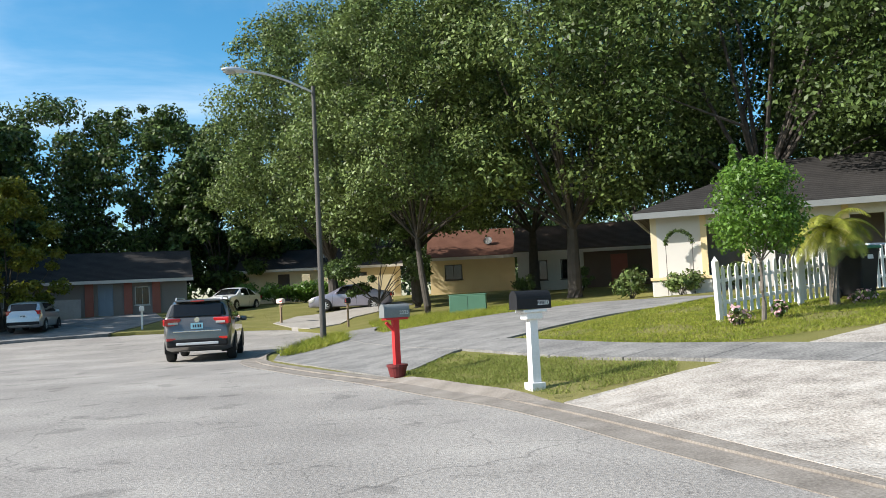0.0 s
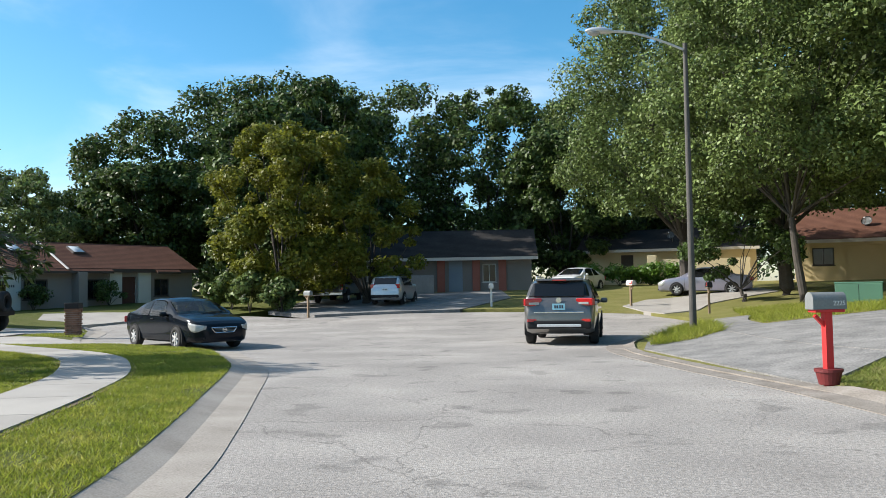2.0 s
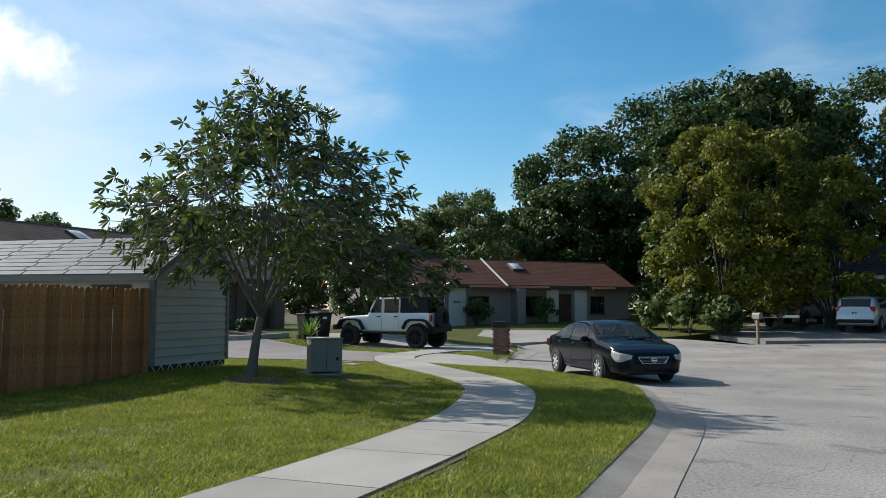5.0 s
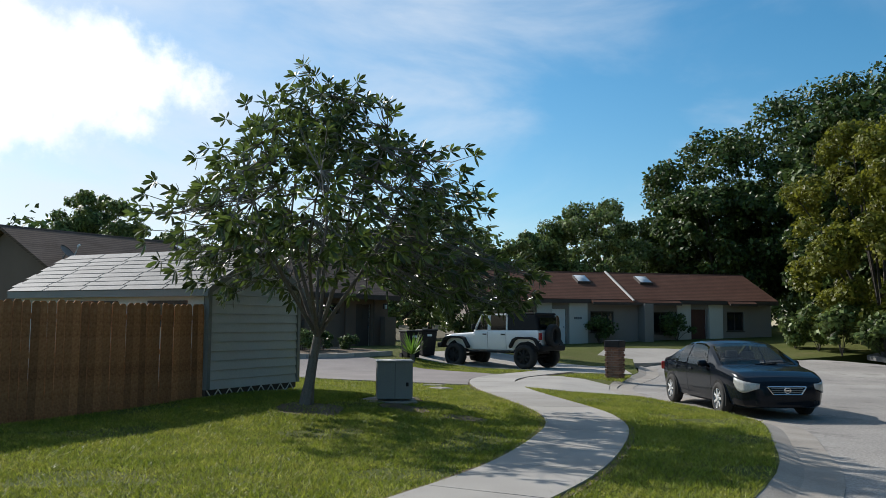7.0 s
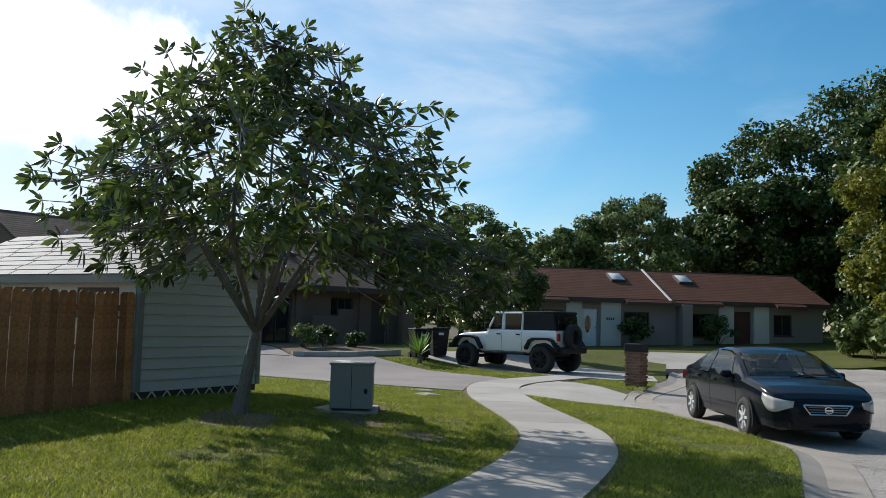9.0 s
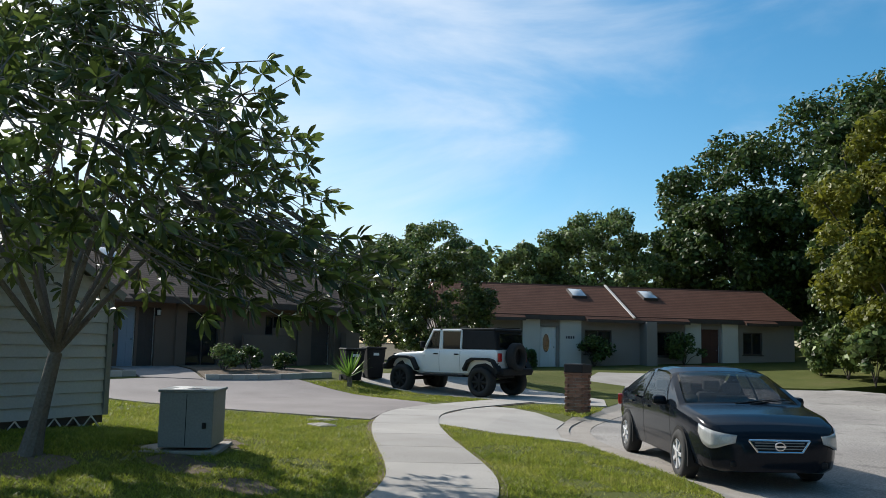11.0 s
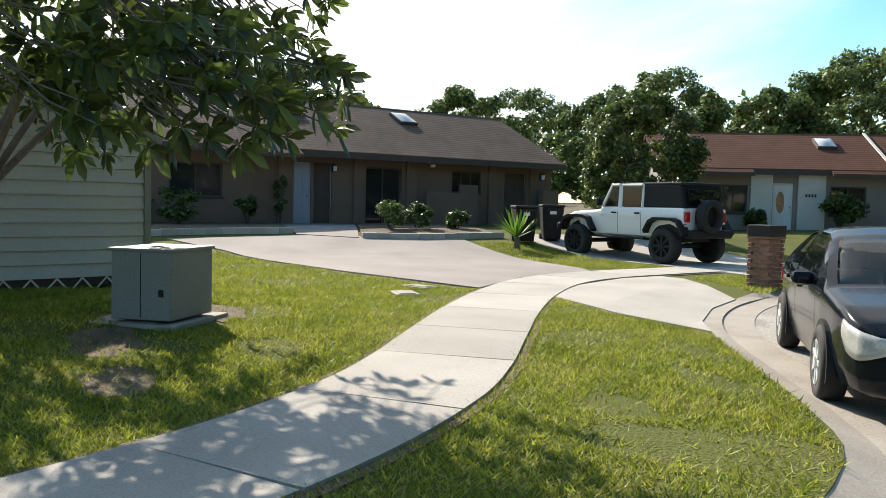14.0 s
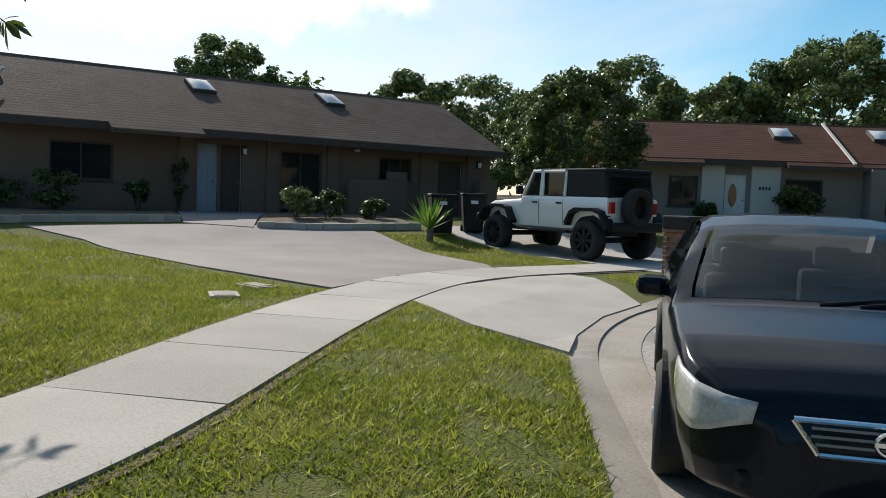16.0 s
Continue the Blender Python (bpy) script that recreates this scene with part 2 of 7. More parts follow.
M_OAK_LIGHT = mat("oak_leaf_light", [(0.085, 0.125, 0.036), (0.165, 0.21, 0.062)], 0.5, 0.25, 3, 0, random_amount=0.7, island=True, translucent=0.18, gloss=0.28)
M_YELLOWLEAF = mat("yellowing_leaf", [(0.095, 0.115, 0.014), (0.19, 0.185, 0.022)], 0.5, 0.3, 3, 0, random_amount=0.4, island=True, translucent=0.3, gloss=0.3)
M_BIGLEAF = mat("broad_leaf", [(0.045, 0.07, 0.016), (0.095, 0.13, 0.028)], 0.35, 1.2, 8, 0, random_amount=0.6, island=True, translucent=0.28, gloss=0.5)
M_BRIGHTLEAF = mat("bright_leaf", [(0.07, 0.145, 0.018), (0.14, 0.24, 0.035)], 0.45, 1.2, 8, 0, random_amount=0.4, island=True, translucent=0.35)
M_PALMLEAF = mat("palm_leaf", [(0.17, 0.2, 0.02), (0.33, 0.32, 0.05)], 0.5, 2, 8, 0, random_amount=0.35, island=True, translucent=0.3)
M_FENCE = mat("cedar_picket", [(0.19, 0.075, 0.03), (0.36, 0.16, 0.065), (0.45, 0.23, 0.11)], 0.85, 2.0, 25, 0.4, 0.006, random_amount=0.3)
M_SIDING = mat("pale_siding", [(0.42, 0.43, 0.42), (0.52, 0.53, 0.51)], 0.6, 2, 30, 0.15, 0.003, random_amount=0.04)
M_WHITE = mat("white_paint", [(0.68, 0.67, 0.64), (0.8, 0.79, 0.77)], 0.6, 3, 40, 0.15, 0.003)
M_RED = mat("red_paint", [(0.5, 0.02, 0.02), (0.62, 0.03, 0.03)], 0.5, 3, 40, 0.1, 0.003)
M_SHEDROOF = mat("shed_shingle", [(0.12, 0.118, 0.116), (0.24, 0.235, 0.23)], 0.75, 2, 30, 0.4, 0.01, random_amount=0.1)
M_ROOF_BROWN = mat("brown_shingle", [(0.1, 0.068, 0.052), (0.2, 0.145, 0.115)], 0.85, 1.3, 30, 0.6, 0.02, gloss=0.08, wave=("Z", 3.6, 1.2))
M_ROOF_RUST = mat("rust_shingle", [(0.11, 0.052, 0.035), (0.19, 0.095, 0.065)], 0.85, 1.3, 30, 0.6, 0.02, gloss=0.08, wave=("Z", 3.6, 1.2))
M_ROOF_DARK = mat("dark_shingle", [(0.025, 0.024, 0.023), (0.065, 0.06, 0.057)], 0.85, 1.3, 30, 0.6, 0.02, gloss=0.08, wave=("Z", 3.6, 1.2))
M_WALL_TAUPE = mat("taupe_stucco", [(0.125, 0.086, 0.064), (0.185, 0.13, 0.098)], 0.9, 0.8, 80, 0.35, 0.006)
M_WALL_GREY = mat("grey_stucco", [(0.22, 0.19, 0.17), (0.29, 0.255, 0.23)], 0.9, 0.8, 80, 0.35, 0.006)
M_WALL_CREAM = mat("cream_stucco", [(0.6, 0.5, 0.32), (0.72, 0.61, 0.41)], 0.9, 0.8, 80, 0.3, 0.006)
M_WALL_YELLOW = mat("yellow_stucco", [(0.66, 0.5, 0.26), (0.76, 0.6, 0.34)], 0.9, 0.8, 80, 0.3, 0.006)
M_WALL_OFFWHITE = mat("off_white_stucco", [(0.55, 0.52, 0.47), (0.66, 0.62, 0.56)], 0.9, 0.8, 80, 0.3, 0.006)
M_BLUEGREY = mat("blue_grey_paint", [(0.22, 0.27, 0.33), (0.3, 0.35, 0.41)], 0.7, 1, 40, 0.1)
M_BRICK = mat("brick_face", [(0.17, 0.085, 0.055), (0.26, 0.14, 0.095)], 0.9, 3, 40, 0.5, 0.006, random_amount=0.25)
M_TRIM_DARK = mat("dark_trim", [(0.05, 0.035, 0.03), (0.08, 0.06, 0.05)], 0.7, 3, 40, 0.1)
M_METAL_GREY = mat("painted_steel", [(0.16, 0.168, 0.165), (0.23, 0.238, 0.23)], 0.55, 1.5, 40, 0.15, 0.003)
M_GREENBOX = mat("green_steel", [(0.07, 0.16, 0.1), (0.1, 0.22, 0.14)], 0.55, 1.5, 40, 0.1)
M_POLE = mat("weathered_concrete_pole", [(0.06, 0.057, 0.05), (0.11, 0.1, 0.09)], 0.8, 2, 40, 0.3)
M_ALU = mat("aluminium", [(0.55, 0.55, 0.55), (0.68, 0.68, 0.68)], 0.35, 3, 40, 0.05, metal=0.3)
M_CHROME = mat("chrome", [(0.7, 0.7, 0.7), (0.8, 0.8, 0.8)], 0.15, 3, 40, 0, metal=1.0)
M_BLACKPLASTIC = mat("black_plastic", [(0.01, 0.01, 0.011), (0.02, 0.02, 0.021)], 0.6, 4, 60, 0.1, 0.002, gloss=0.25)
M_RUBBER = mat("tyre_rubber", [(0.012, 0.012, 0.012), (0.03, 0.029, 0.028)], 0.85, 5, 60, 0.3, 0.004)
M_PAINT_BLACKBLUE = mat("black_blue_car_paint", [(0.005, 0.007, 0.011), (0.008, 0.012, 0.018)], 0.14, 1, 30, 0, coat=0.12, gloss=0.13)
M_PAINT_GREY = mat("grey_metallic_car_paint", [(0.11, 0.105, 0.1), (0.15, 0.143, 0.136)], 0.3, 1, 30, 0, metal=0.5, coat=1.0)
M_PAINT_SILVER = mat("silver_car_paint", [(0.5, 0.51, 0.52), (0.58, 0.59, 0.6)], 0.3, 1, 30, 0, metal=0.4, coat=1.0)
M_PAINT_WHITE = mat("white_car_paint", [(0.72, 0.72, 0.7), (0.8, 0.8, 0.78)], 0.3, 1, 30, 0, coat=0.8)
M_PAINT_DARKTRUCK = mat("dark_truck_paint", [(0.03, 0.035, 0.04), (0.05, 0.055, 0.06)], 0.35, 1, 30, 0, coat=0.8)
M_PAINT_PURPLE = mat("lilac_silver_car_paint", [(0.26, 0.25, 0.31), (0.32, 0.31, 0.37)], 0.3, 1, 30, 0, metal=0.4, coat=1.0)
M_GLASS_CAR = glass_mat("car_glass", (0.008, 0.012, 0.012), alpha=0.55)
M_GLASS_DARK = glass_mat("dark_car_glass", (0.01, 0.011, 0.012), alpha=0.06)
M_GLASS_HOUSE = glass_mat("window_glass", (0.02, 0.024, 0.028), alpha=0.15)
M_LAMP_CLEAR = mat("headlamp_lens", [(0.3, 0.3, 0.29), (0.5, 0.5, 0.48)], 0.15, 8, 60, 0.1, coat=1.0)
M_LAMP_RED = mat("tail_lamp_lens", [(0.35, 0.01, 0.012), (0.5, 0.02, 0.02)], 0.15, 8, 60, 0, coat=1.0)
M_PLATE = mat("licence_plate", [(0.2, 0.45, 0.55), (0.3, 0.55, 0.62)], 0.5, 8, 60, 0)
M_PLATE_WHITE = mat("pale_plate", [(0.6, 0.62, 0.6), (0.7, 0.7, 0.7)], 0.5, 8, 60, 0)
M_INK = mat("dark_lettering", [(0.02, 0.02, 0.03), (0.03, 0.03, 0.04)], 0.6, 8, 60, 0)
M_SEAT = mat("grey_seat_fabric", [(0.3, 0.29, 0.27), (0.4, 0.38, 0.36)], 0.9, 6, 60, 0.2)
M_WOOD = mat("weathered_wood", [(0.18, 0.12, 0.07), (0.3, 0.22, 0.14)], 0.9, 4, 40, 0.4, 0.005)
M_STONE = mat("edging_block", [(0.36, 0.34, 0.3), (0.5, 0.47, 0.42)], 0.9, 4, 40, 0.4, 0.008, random_amount=0.15)
M_PINK = mat("pink_blossom", [(0.5, 0.25, 0.28), (0.7, 0.5, 0.5)], 0.7, 4, 30, 0, random_amount=0.3, island=True)
M_GREENLID = mat("green_lid_plastic", [(0.01, 0.12, 0.08), (0.02, 0.18, 0.12)], 0.5, 4, 60, 0.1)
M_DOOR_DARK = mat("dark_red_door", [(0.06, 0.02, 0.016), (0.09, 0.03, 0.024)], 0.6, 2, 40, 0.1)
M_MURAL = mat("faded_panel", [(0.3, 0.29, 0.28), (0.42, 0.4, 0.38)], 0.9, 1.5, 20, 0.1)
M_BRICKRED = mat("brick_red_paint", [(0.3, 0.1, 0.07), (0.38, 0.14, 0.1)], 0.85, 2, 40, 0.2)
M_SKYLIGHT = mat("skylight_dome", [(0.45, 0.47, 0.48), (0.6, 0.62, 0.62)], 0.2, 3, 40, 0, coat=0.6)
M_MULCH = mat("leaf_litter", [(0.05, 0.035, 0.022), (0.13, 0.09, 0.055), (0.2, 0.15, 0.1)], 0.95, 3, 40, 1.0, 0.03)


# ---- building helpers ----
def part(name, bm, material, parent=None, label="", smooth=False):
    me = bpy.data.meshes.new(name)
    bm.to_mesh(me)
    bm.free()
    me.materials.append(material)
    if smooth:
        me.shade_smooth()
    ob = new(name, me)
    if parent is not None:
        ob.parent = parent
    if label:
        ob["label"] = label
    return ob


def raw(name, verts, faces, material, parent=None, label="", smooth=False):
    """A mesh object from arrays of vertices and equal-length faces."""
    v = np.asarray(verts, np.float32).reshape(-1, 3)
    f = np.asarray(faces, np.int32)
    me = bpy.data.meshes.new(name)
    me.vertices.add(len(v))
    me.vertices.foreach_set("co", v.ravel())
    k = f.shape[1]
    me.loops.add(f.size)
    me.loops.foreach_set("vertex_index", f.ravel())
    me.polygons.add(len(f))
    me.polygons.foreach_set("loop_start", np.arange(0, f.size, k, dtype=np.int32))
    me.update(calc_edges=True)
    me.materials.append(material)
    if smooth:
        me.shade_smooth()
    ob = new(name, me)
    if parent is not None:
        ob.parent = parent
    if label:
        ob["label"] = label
    return ob


def thing(name, label, category, x=0, y=0, z=0, rz=0, group=""):
    e = new(name)
    e.empty_display_size = 0.1
    e.matrix_world = pose(x, y, z, 0, 0, rz)
    return tagged(e, label, category, group)


def box(bm, x, y, z, sx, sy, sz, bevel=0.0, rz=0, rx=0, ry=0):
    """A box centred at x, y with its foot at z."""
    m = pose(x, y, z + sz / 2, rx, ry, rz) @ Matrix.Diagonal((sx, sy, sz, 1))
    r = bmesh.ops.create_cube(bm, size=1, matrix=m)
    if bevel:
        edges = list({e for v in r["verts"] for e in v.link_edges})
        bmesh.ops.bevel(bm, geom=edges, offset=bevel, segments=2, affect="EDGES", profile=0.5)
    return bm


def one_box(*a, **k):
    return box(bmesh.new(), *a, **k)


def cyl(bm, p, q, r0, r1=None, seg=12, cap=True):
    """A tapered tube from p to q."""
    p, q = Vector(p), Vector(q)
    r1 = r0 if r1 is None else r1
    d = q - p
    m = Matrix.Translation((p + q) / 2) @ d.to_track_quat("Z", "Y").to_matrix().to_4x4()
    bmesh.ops.create_cone(bm, cap_ends=cap, segments=seg, radius1=r0, radius2=r1, depth=d.length, matrix=m)
    return bm


def limb(bm, points, radii, seg=8):
    """A bent tapered tube through points."""
    rings = []
    pts = [Vector(p) for p in points]
    for i, p in enumerate(pts):
        d = (pts[min(i + 1, len(pts) - 1)] - pts[max(i - 1, 0)]).normalized()
        q = d.to_track_quat("Z", "Y")
        rings.append([bm.verts.new(p + q @ Vector((radii[i] * math.cos(a), radii[i] * math.sin(a), 0)))
                      for a in (2 * math.pi * k / seg for k in range(seg))])
    for a, b in zip(rings, rings[1:]):
        for k in range(seg):
            bm.faces.new((a[k], a[(k + 1) % seg], b[(k + 1) % seg], b[k]))
    bm.faces.new(rings[-1])
    bm.faces.new(rings[0][::-1])
    return bm


def prism(bm, outline, y0, y1):
    """An x-z outline pulled from y0 to y1."""
    a = [bm.verts.new((x, y0, z)) for x, z in outline]
    b = [bm.verts.new((x, y1, z)) for x, z in outline]
    n = len(outline)
    bm.faces.new(a)
    bm.faces.new(b[::-1])
    for i in range(n):
        bm.faces.new((a[i], b[i], b[(i + 1) % n], a[(i + 1) % n]))
    bmesh.ops.recalc_face_normals(bm, faces=bm.faces[:])
    return bm


def letters(name, text, size, m, material, parent):
    """Raised lettering, turned into a mesh."""
    cu = bpy.data.curves.new(name, "FONT")
    cu.body, cu.size, cu.extrude, cu.align_x, cu.align_y = text, size, 0.002, "CENTER", "CENTER"
    tmp = bpy.data.objects.new(name, cu)
    me = bpy.data.meshes.new_from_object(tmp)
    bpy.data.objects.remove(tmp)
    me.materials.append(material)
    ob = new(name, me)
    ob.parent = parent
    ob.matrix_local = m
    return ob


# ---- ground ----
def step(t):
    t = min(max(t, 0.0), 1.0)
    return t * t * (3 - 2 * t)


def rise(x, y):
    """The height of the road's level: up towards the far end, the lots beside it and the houses."""
    a = 1.6 * step((y - 32) / 34)
    kerb_x = 5.3 - 0.32 * (min(y, 24) - 7.7) if y > 7.7 else 5.3 + 0.1 * (7.7 - y)
    b = 1.6 * (1 - math.exp(-max(x - kerb_x - 0.8, 0) / 12))
    c = 0.5 * step((-24.5 - x) / 6.5)
    mound = 0.2 * math.exp(-((x + 16.0) ** 2 + (y - 15.2) ** 2) / 9.0)
    return 1.9 - (1.9 - a) * (1.9 - b) * (1.9 - c) / 1.9 ** 2 + mound


def inside(poly, x, y):
    hit = False
    for (x0, y0), (x1, y1) in zip(poly, poly[1:] + poly[:1]):
        if (y0 > y) != (y1 > y) and x < (x1 - x0) * (y - y0) / (y1 - y0) + x0:
            hit = not hit
    return hit


def smooth_line(pts, closed=False, cuts=4):
    """A Catmull-Rom line through pts."""
    out, n = [], len(pts)
    for i in range(n if closed else n - 1):
        p = [Vector(pts[(i + k) % n] if closed else pts[min(max(i + k, 0), n - 1)]) for k in (-1, 0, 1, 2)]
        for c in range(cuts):
            t = c / cuts
            out.append(tuple(0.5 * (2 * p[1] + (p[2] - p[0]) * t + (2 * p[0] - 5 * p[1] + 4 * p[2] - p[3]) * t * t
                                    + (3 * p[1] - p[0] - 3 * p[2] + p[3]) * t ** 3)))
    if not closed:
        out.append(tuple(pts[-1]))
    return out


DIPS = ([(-14.9, 23.0), (-15.2, 23.2), (-16.4, 24.15), (-17.4, 25.25)], [(6.6, 1.0), (5.95, 4.6), (5.4, 7.7), (4.8, 10.4)], [(2.95, 15.3), (1.6, 18.3), (0.3, 22.2)])


def dip(x, y):
    """0 at the line where a driveway meets the road, 1 from 1.3 m away on."""
    best = 9.0
    for ln in DIPS:
        for a, b in zip(ln, ln[1:]):
            ax, ay, bx, by = *a, *b
            t = ((x - ax) * (bx - ax) + (y - ay) * (by - ay)) / ((bx - ax) ** 2 + (by - ay) ** 2)
            t = min(max(t, 0), 1)
            best = min(best, math.hypot(x - ax - t * (bx - ax), y - ay - t * (by - ay)))
    return step(best / 1.3)


def laid(base, x, y):
    k = dip(x, y)
    return base * k + (base - 0.085) * (1 - k)


def patch(name, poly, up, material, gap=1.0, skirt=0.2, parent=None, label="", bumpy=0.0):
    """A sheet laid over the ground within a plan outline, with a turned-down edge."""
    from mathutils.geometry import delaunay_2d_cdt
    edge = []
    for (x0, y0), (x1, y1) in zip(poly, poly[1:] + poly[:1]):
        n = max(1, int(math.hypot(x1 - x0, y1 - y0) / gap))
        edge += [(x0 + (x1 - x0) * k / n, y0 + (y1 - y0) * k / n) for k in range(n)]
    xs, ys = [p[0] for p in poly], [p[1] for p in poly]
    pts = list(edge)
    y = min(ys) + gap * 0.5
    while y < max(ys):
        x = min(xs) + gap * 0.5
        while x < max(xs):
            if inside(poly, x, y) and min((x - a) ** 2 + (y - b) ** 2 for a, b in edge) > (gap * 0.4) ** 2:
                pts.append((x, y))
            x += gap
        y += gap
    k = len(edge)
    vv, _, ff, *_ = delaunay_2d_cdt([Vector(p) for p in pts], [(i, (i + 1) % k) for i in range(k)], [], 1, 1e-5)
    bm = bmesh.new()
    vs = [bm.verts.new((v.x, v.y, rise(v.x, v.y) + (laid(up, v.x, v.y) if up else 0) + bumpy * noise.noise((v.x * 0.7, v.y * 0.7, 0)))) for v in vv]
    for f in ff:
        try:
            bm.faces.new([vs[i] for i in f])
        except ValueError:
            pass
    bmesh.ops.recalc_face_normals(bm, faces=bm.faces[:])
    if bm.faces and sum(f.normal.z for f in bm.faces) < 0:
        bmesh.ops.reverse_faces(bm, faces=bm.faces[:])
    rim = [e for e in bm.edges if len(e.link_faces) == 1]
    ex = bmesh.ops.extrude_edge_only(bm, edges=rim)
    for v in ex["geom"]:
        if isinstance(v, bmesh.types.BMVert):
            v.co.z -= skirt
    return part(name, bm, material, parent, label)


def strip(name, line, left, right, z_left, z_right, material, parent=None, thick=0.25):
    """A band along a plan line, between two offsets to its left, laid on the ground."""
    bm = bmesh.new()
    rows = []
    for i, p in enumerate(line):
        a, b = Vector(line[max(i - 1, 0)]), Vector(line[min(i + 1, len(line) - 1)])
        d = (b - a).normalized()
        nrm = Vector((-d.y, d.x))
        l, r = Vector(p) + nrm * left, Vector(p) + nrm * right
        gl, gr = rise(*l), rise(*r)
        k = 0.3 + 0.7 * dip(*p) if z_left != z_right else 1.0
        gl, gr = gl + z_left * (k - 1), gr
        rows.append([bm.verts.new(c) for c in ((l.x, l.y, gl + z_left), (r.x, r.y, gr + z_right),
                                               (r.x, r.y, gr + z_right - thick), (l.x, l.y, gl + z_left - thick))])
    for a, b in zip(rows, rows[1:]):
        for k in range(4):
            bm.faces.new((a[k], a[(k + 1) % 4], b[(k + 1) % 4], b[k]))
    bm.faces.new(rows[0])
    bm.faces.new(rows[-1][::-1])
    bmesh.ops.recalc_face_normals(bm, faces=bm.faces[:])
    return part(name, bm, material, parent)


def horizon_ground():
    """One sheet to the horizon, with finer cells near the place."""
    axis = sorted(set([-900, -400, -200, -130] + list(range(-90, 91, 5)) + [130, 200, 400, 900]))
    v = [(x - 5, y + 25, rise(x - 5, y + 25) - (0.5 if abs(x) < 75 and abs(y) < 75 else 0.06)) for y in axis for x in axis]
    n = len(axis)
    f = [(r * n + c, r * n + c + 1, (r + 1) * n + c + 1, (r + 1) * n + c) for r in range(n - 1) for c in range(n - 1)]
    return tagged(raw("ground", v, f, M_EARTH, smooth=True), "bare earth and leaf litter ground to the horizon", "ground", kind="structure")


KERB_LEFT = smooth_line([(2.2, -14), (-0.6, -1), (-1.7, 4), (-2.9, 7.7), (-3.8, 9.9), (-5.0, 12.6), (-6.7, 16.3), (-8.2, 18.55), (-9.6, 20.4),
                         (-10.75, 21.1), (-11.95, 21.62), (-13.8, 22.42), (-15.2, 23.2), (-16.4, 24.15), (-17.4, 25.25), (-18.5, 26.9), (-20.5, 30.0),
                         (-23.5, 33.6), (-24.5, 36.5), (-24, 40.2), (-20.5, 41.4), (-16.3, 39.8)])
KERB_RIGHT = smooth_line([(7.6, -14), (6.6, 1), (5.4, 7.7), (4.75, 10.6), (4.0, 12.5), (3.05, 15.1), (1.6, 18.3), (0.2, 22.4), (0.4, 26), (1.4, 30)])
BULB = [(2.0, 34), (1.0, 38), (-0.6, 41), (-4, 42.2), (-7.6, 42.6), (-11.8, 42.2), (-14, 41.2)]
ROAD = [tuple(p) for p in KERB_RIGHT] + BULB + [tuple(p) for p in KERB_LEFT[::-1]]
horizon_ground()
road = tagged(patch("road", ROAD, 0.0, M_ASPHALT, 1.2, 0.6), "sun-bleached cracked grey asphalt cul-de-sac", "road", kind="structure")
KERB_L = KERB_LEFT[4:-16]
for nm, ln, sgn, hi, lab, km in (("kerb_left", KERB_L, -1, 0.105, "pale sloped concrete kerb along the lawn", M_GUTTER), ("kerb_right", KERB_RIGHT, 1, 0.118, "stained low concrete kerb", M_KERB)):
    tagged(strip(nm, ln, 0.0, sgn * 0.26, hi, 0.03, km), lab, "kerb", kind="structure")
    tagged(strip(nm + "_gutter", ln, sgn * 0.26, sgn * 0.66, 0.03, 0.008, km), "worn pale concrete gutter pan", "gutter", kind="structure")
LAWN_L = [tuple(p) for p in KERB_LEFT[:-20]] + [(-26, 36), (-32, 34), (-60, 34), (-60, -14)]
lawn_l = tagged(patch("lawn_front", LAWN_L, 0.11, M_LAWN, 1.0, 0.6, bumpy=0.008), "clipped bright green lawn in sun and shade", "lawn", kind="structure")
LAWN_H2 = [(-21.3, 40.9), (-24.2, 39.6), (-24.6, 36.4), (-27, 33), (-33, 34.5), (-45, 34.5), (-45, 62), (-20, 62), (-19, 48)]
lawn_h2 = tagged(patch("lawn_far", LAWN_H2, 0.06, M_LAWN, 1.2, 0.6, bumpy=0.008), "green lawn before the brick-roofed bungalow", "lawn", kind="structure")
LAWN_R = [tuple(p) for p in KERB_RIGHT] + [(2.2, 34), (1.2, 38), (-0.2, 41), (-3.5, 43), (-8, 43.4), (-12, 43), (-14, 43), (-30, 70), (45, 70), (45, -14)]
lawn_r = tagged(patch("lawn_right", LAWN_R, 0.08, M_LAWN_DRY, 1.1, 0.6, bumpy=0.008), "dry patchy grass and leaf litter of the shaded lots", "lawn", kind="structure")

# walks and driveways
WALK_L = smooth_line([(1.2, -12), (-3.0, 2.0), (-4.2, 4.8), (-4.97, 6.9), (-5.67, 8.8), (-6.4, 10.6), (-7.2, 12.4), (-8.05, 14.1), (-9.1, 15.65), (-10.4, 17.25),
                      (-11.6, 18.3), (-12.65, 18.95), (-14.03, 19.65), (-15.9, 20.6), (-17.8, 21.7), (-19.55, 23.0), (-20.7, 24.5), (-21.45, 26.2), (-22.4, 28.6), (-23.9, 31.4)], cuts=6)
WALK_R = smooth_line([(10.5, 5.6), (7.6, 11.6), (6.4, 14.0), (5.2, 17.6), (4.0, 20.6), (3.0, 24.5), (2.6, 29.5), (3.0, 33)], cuts=6)


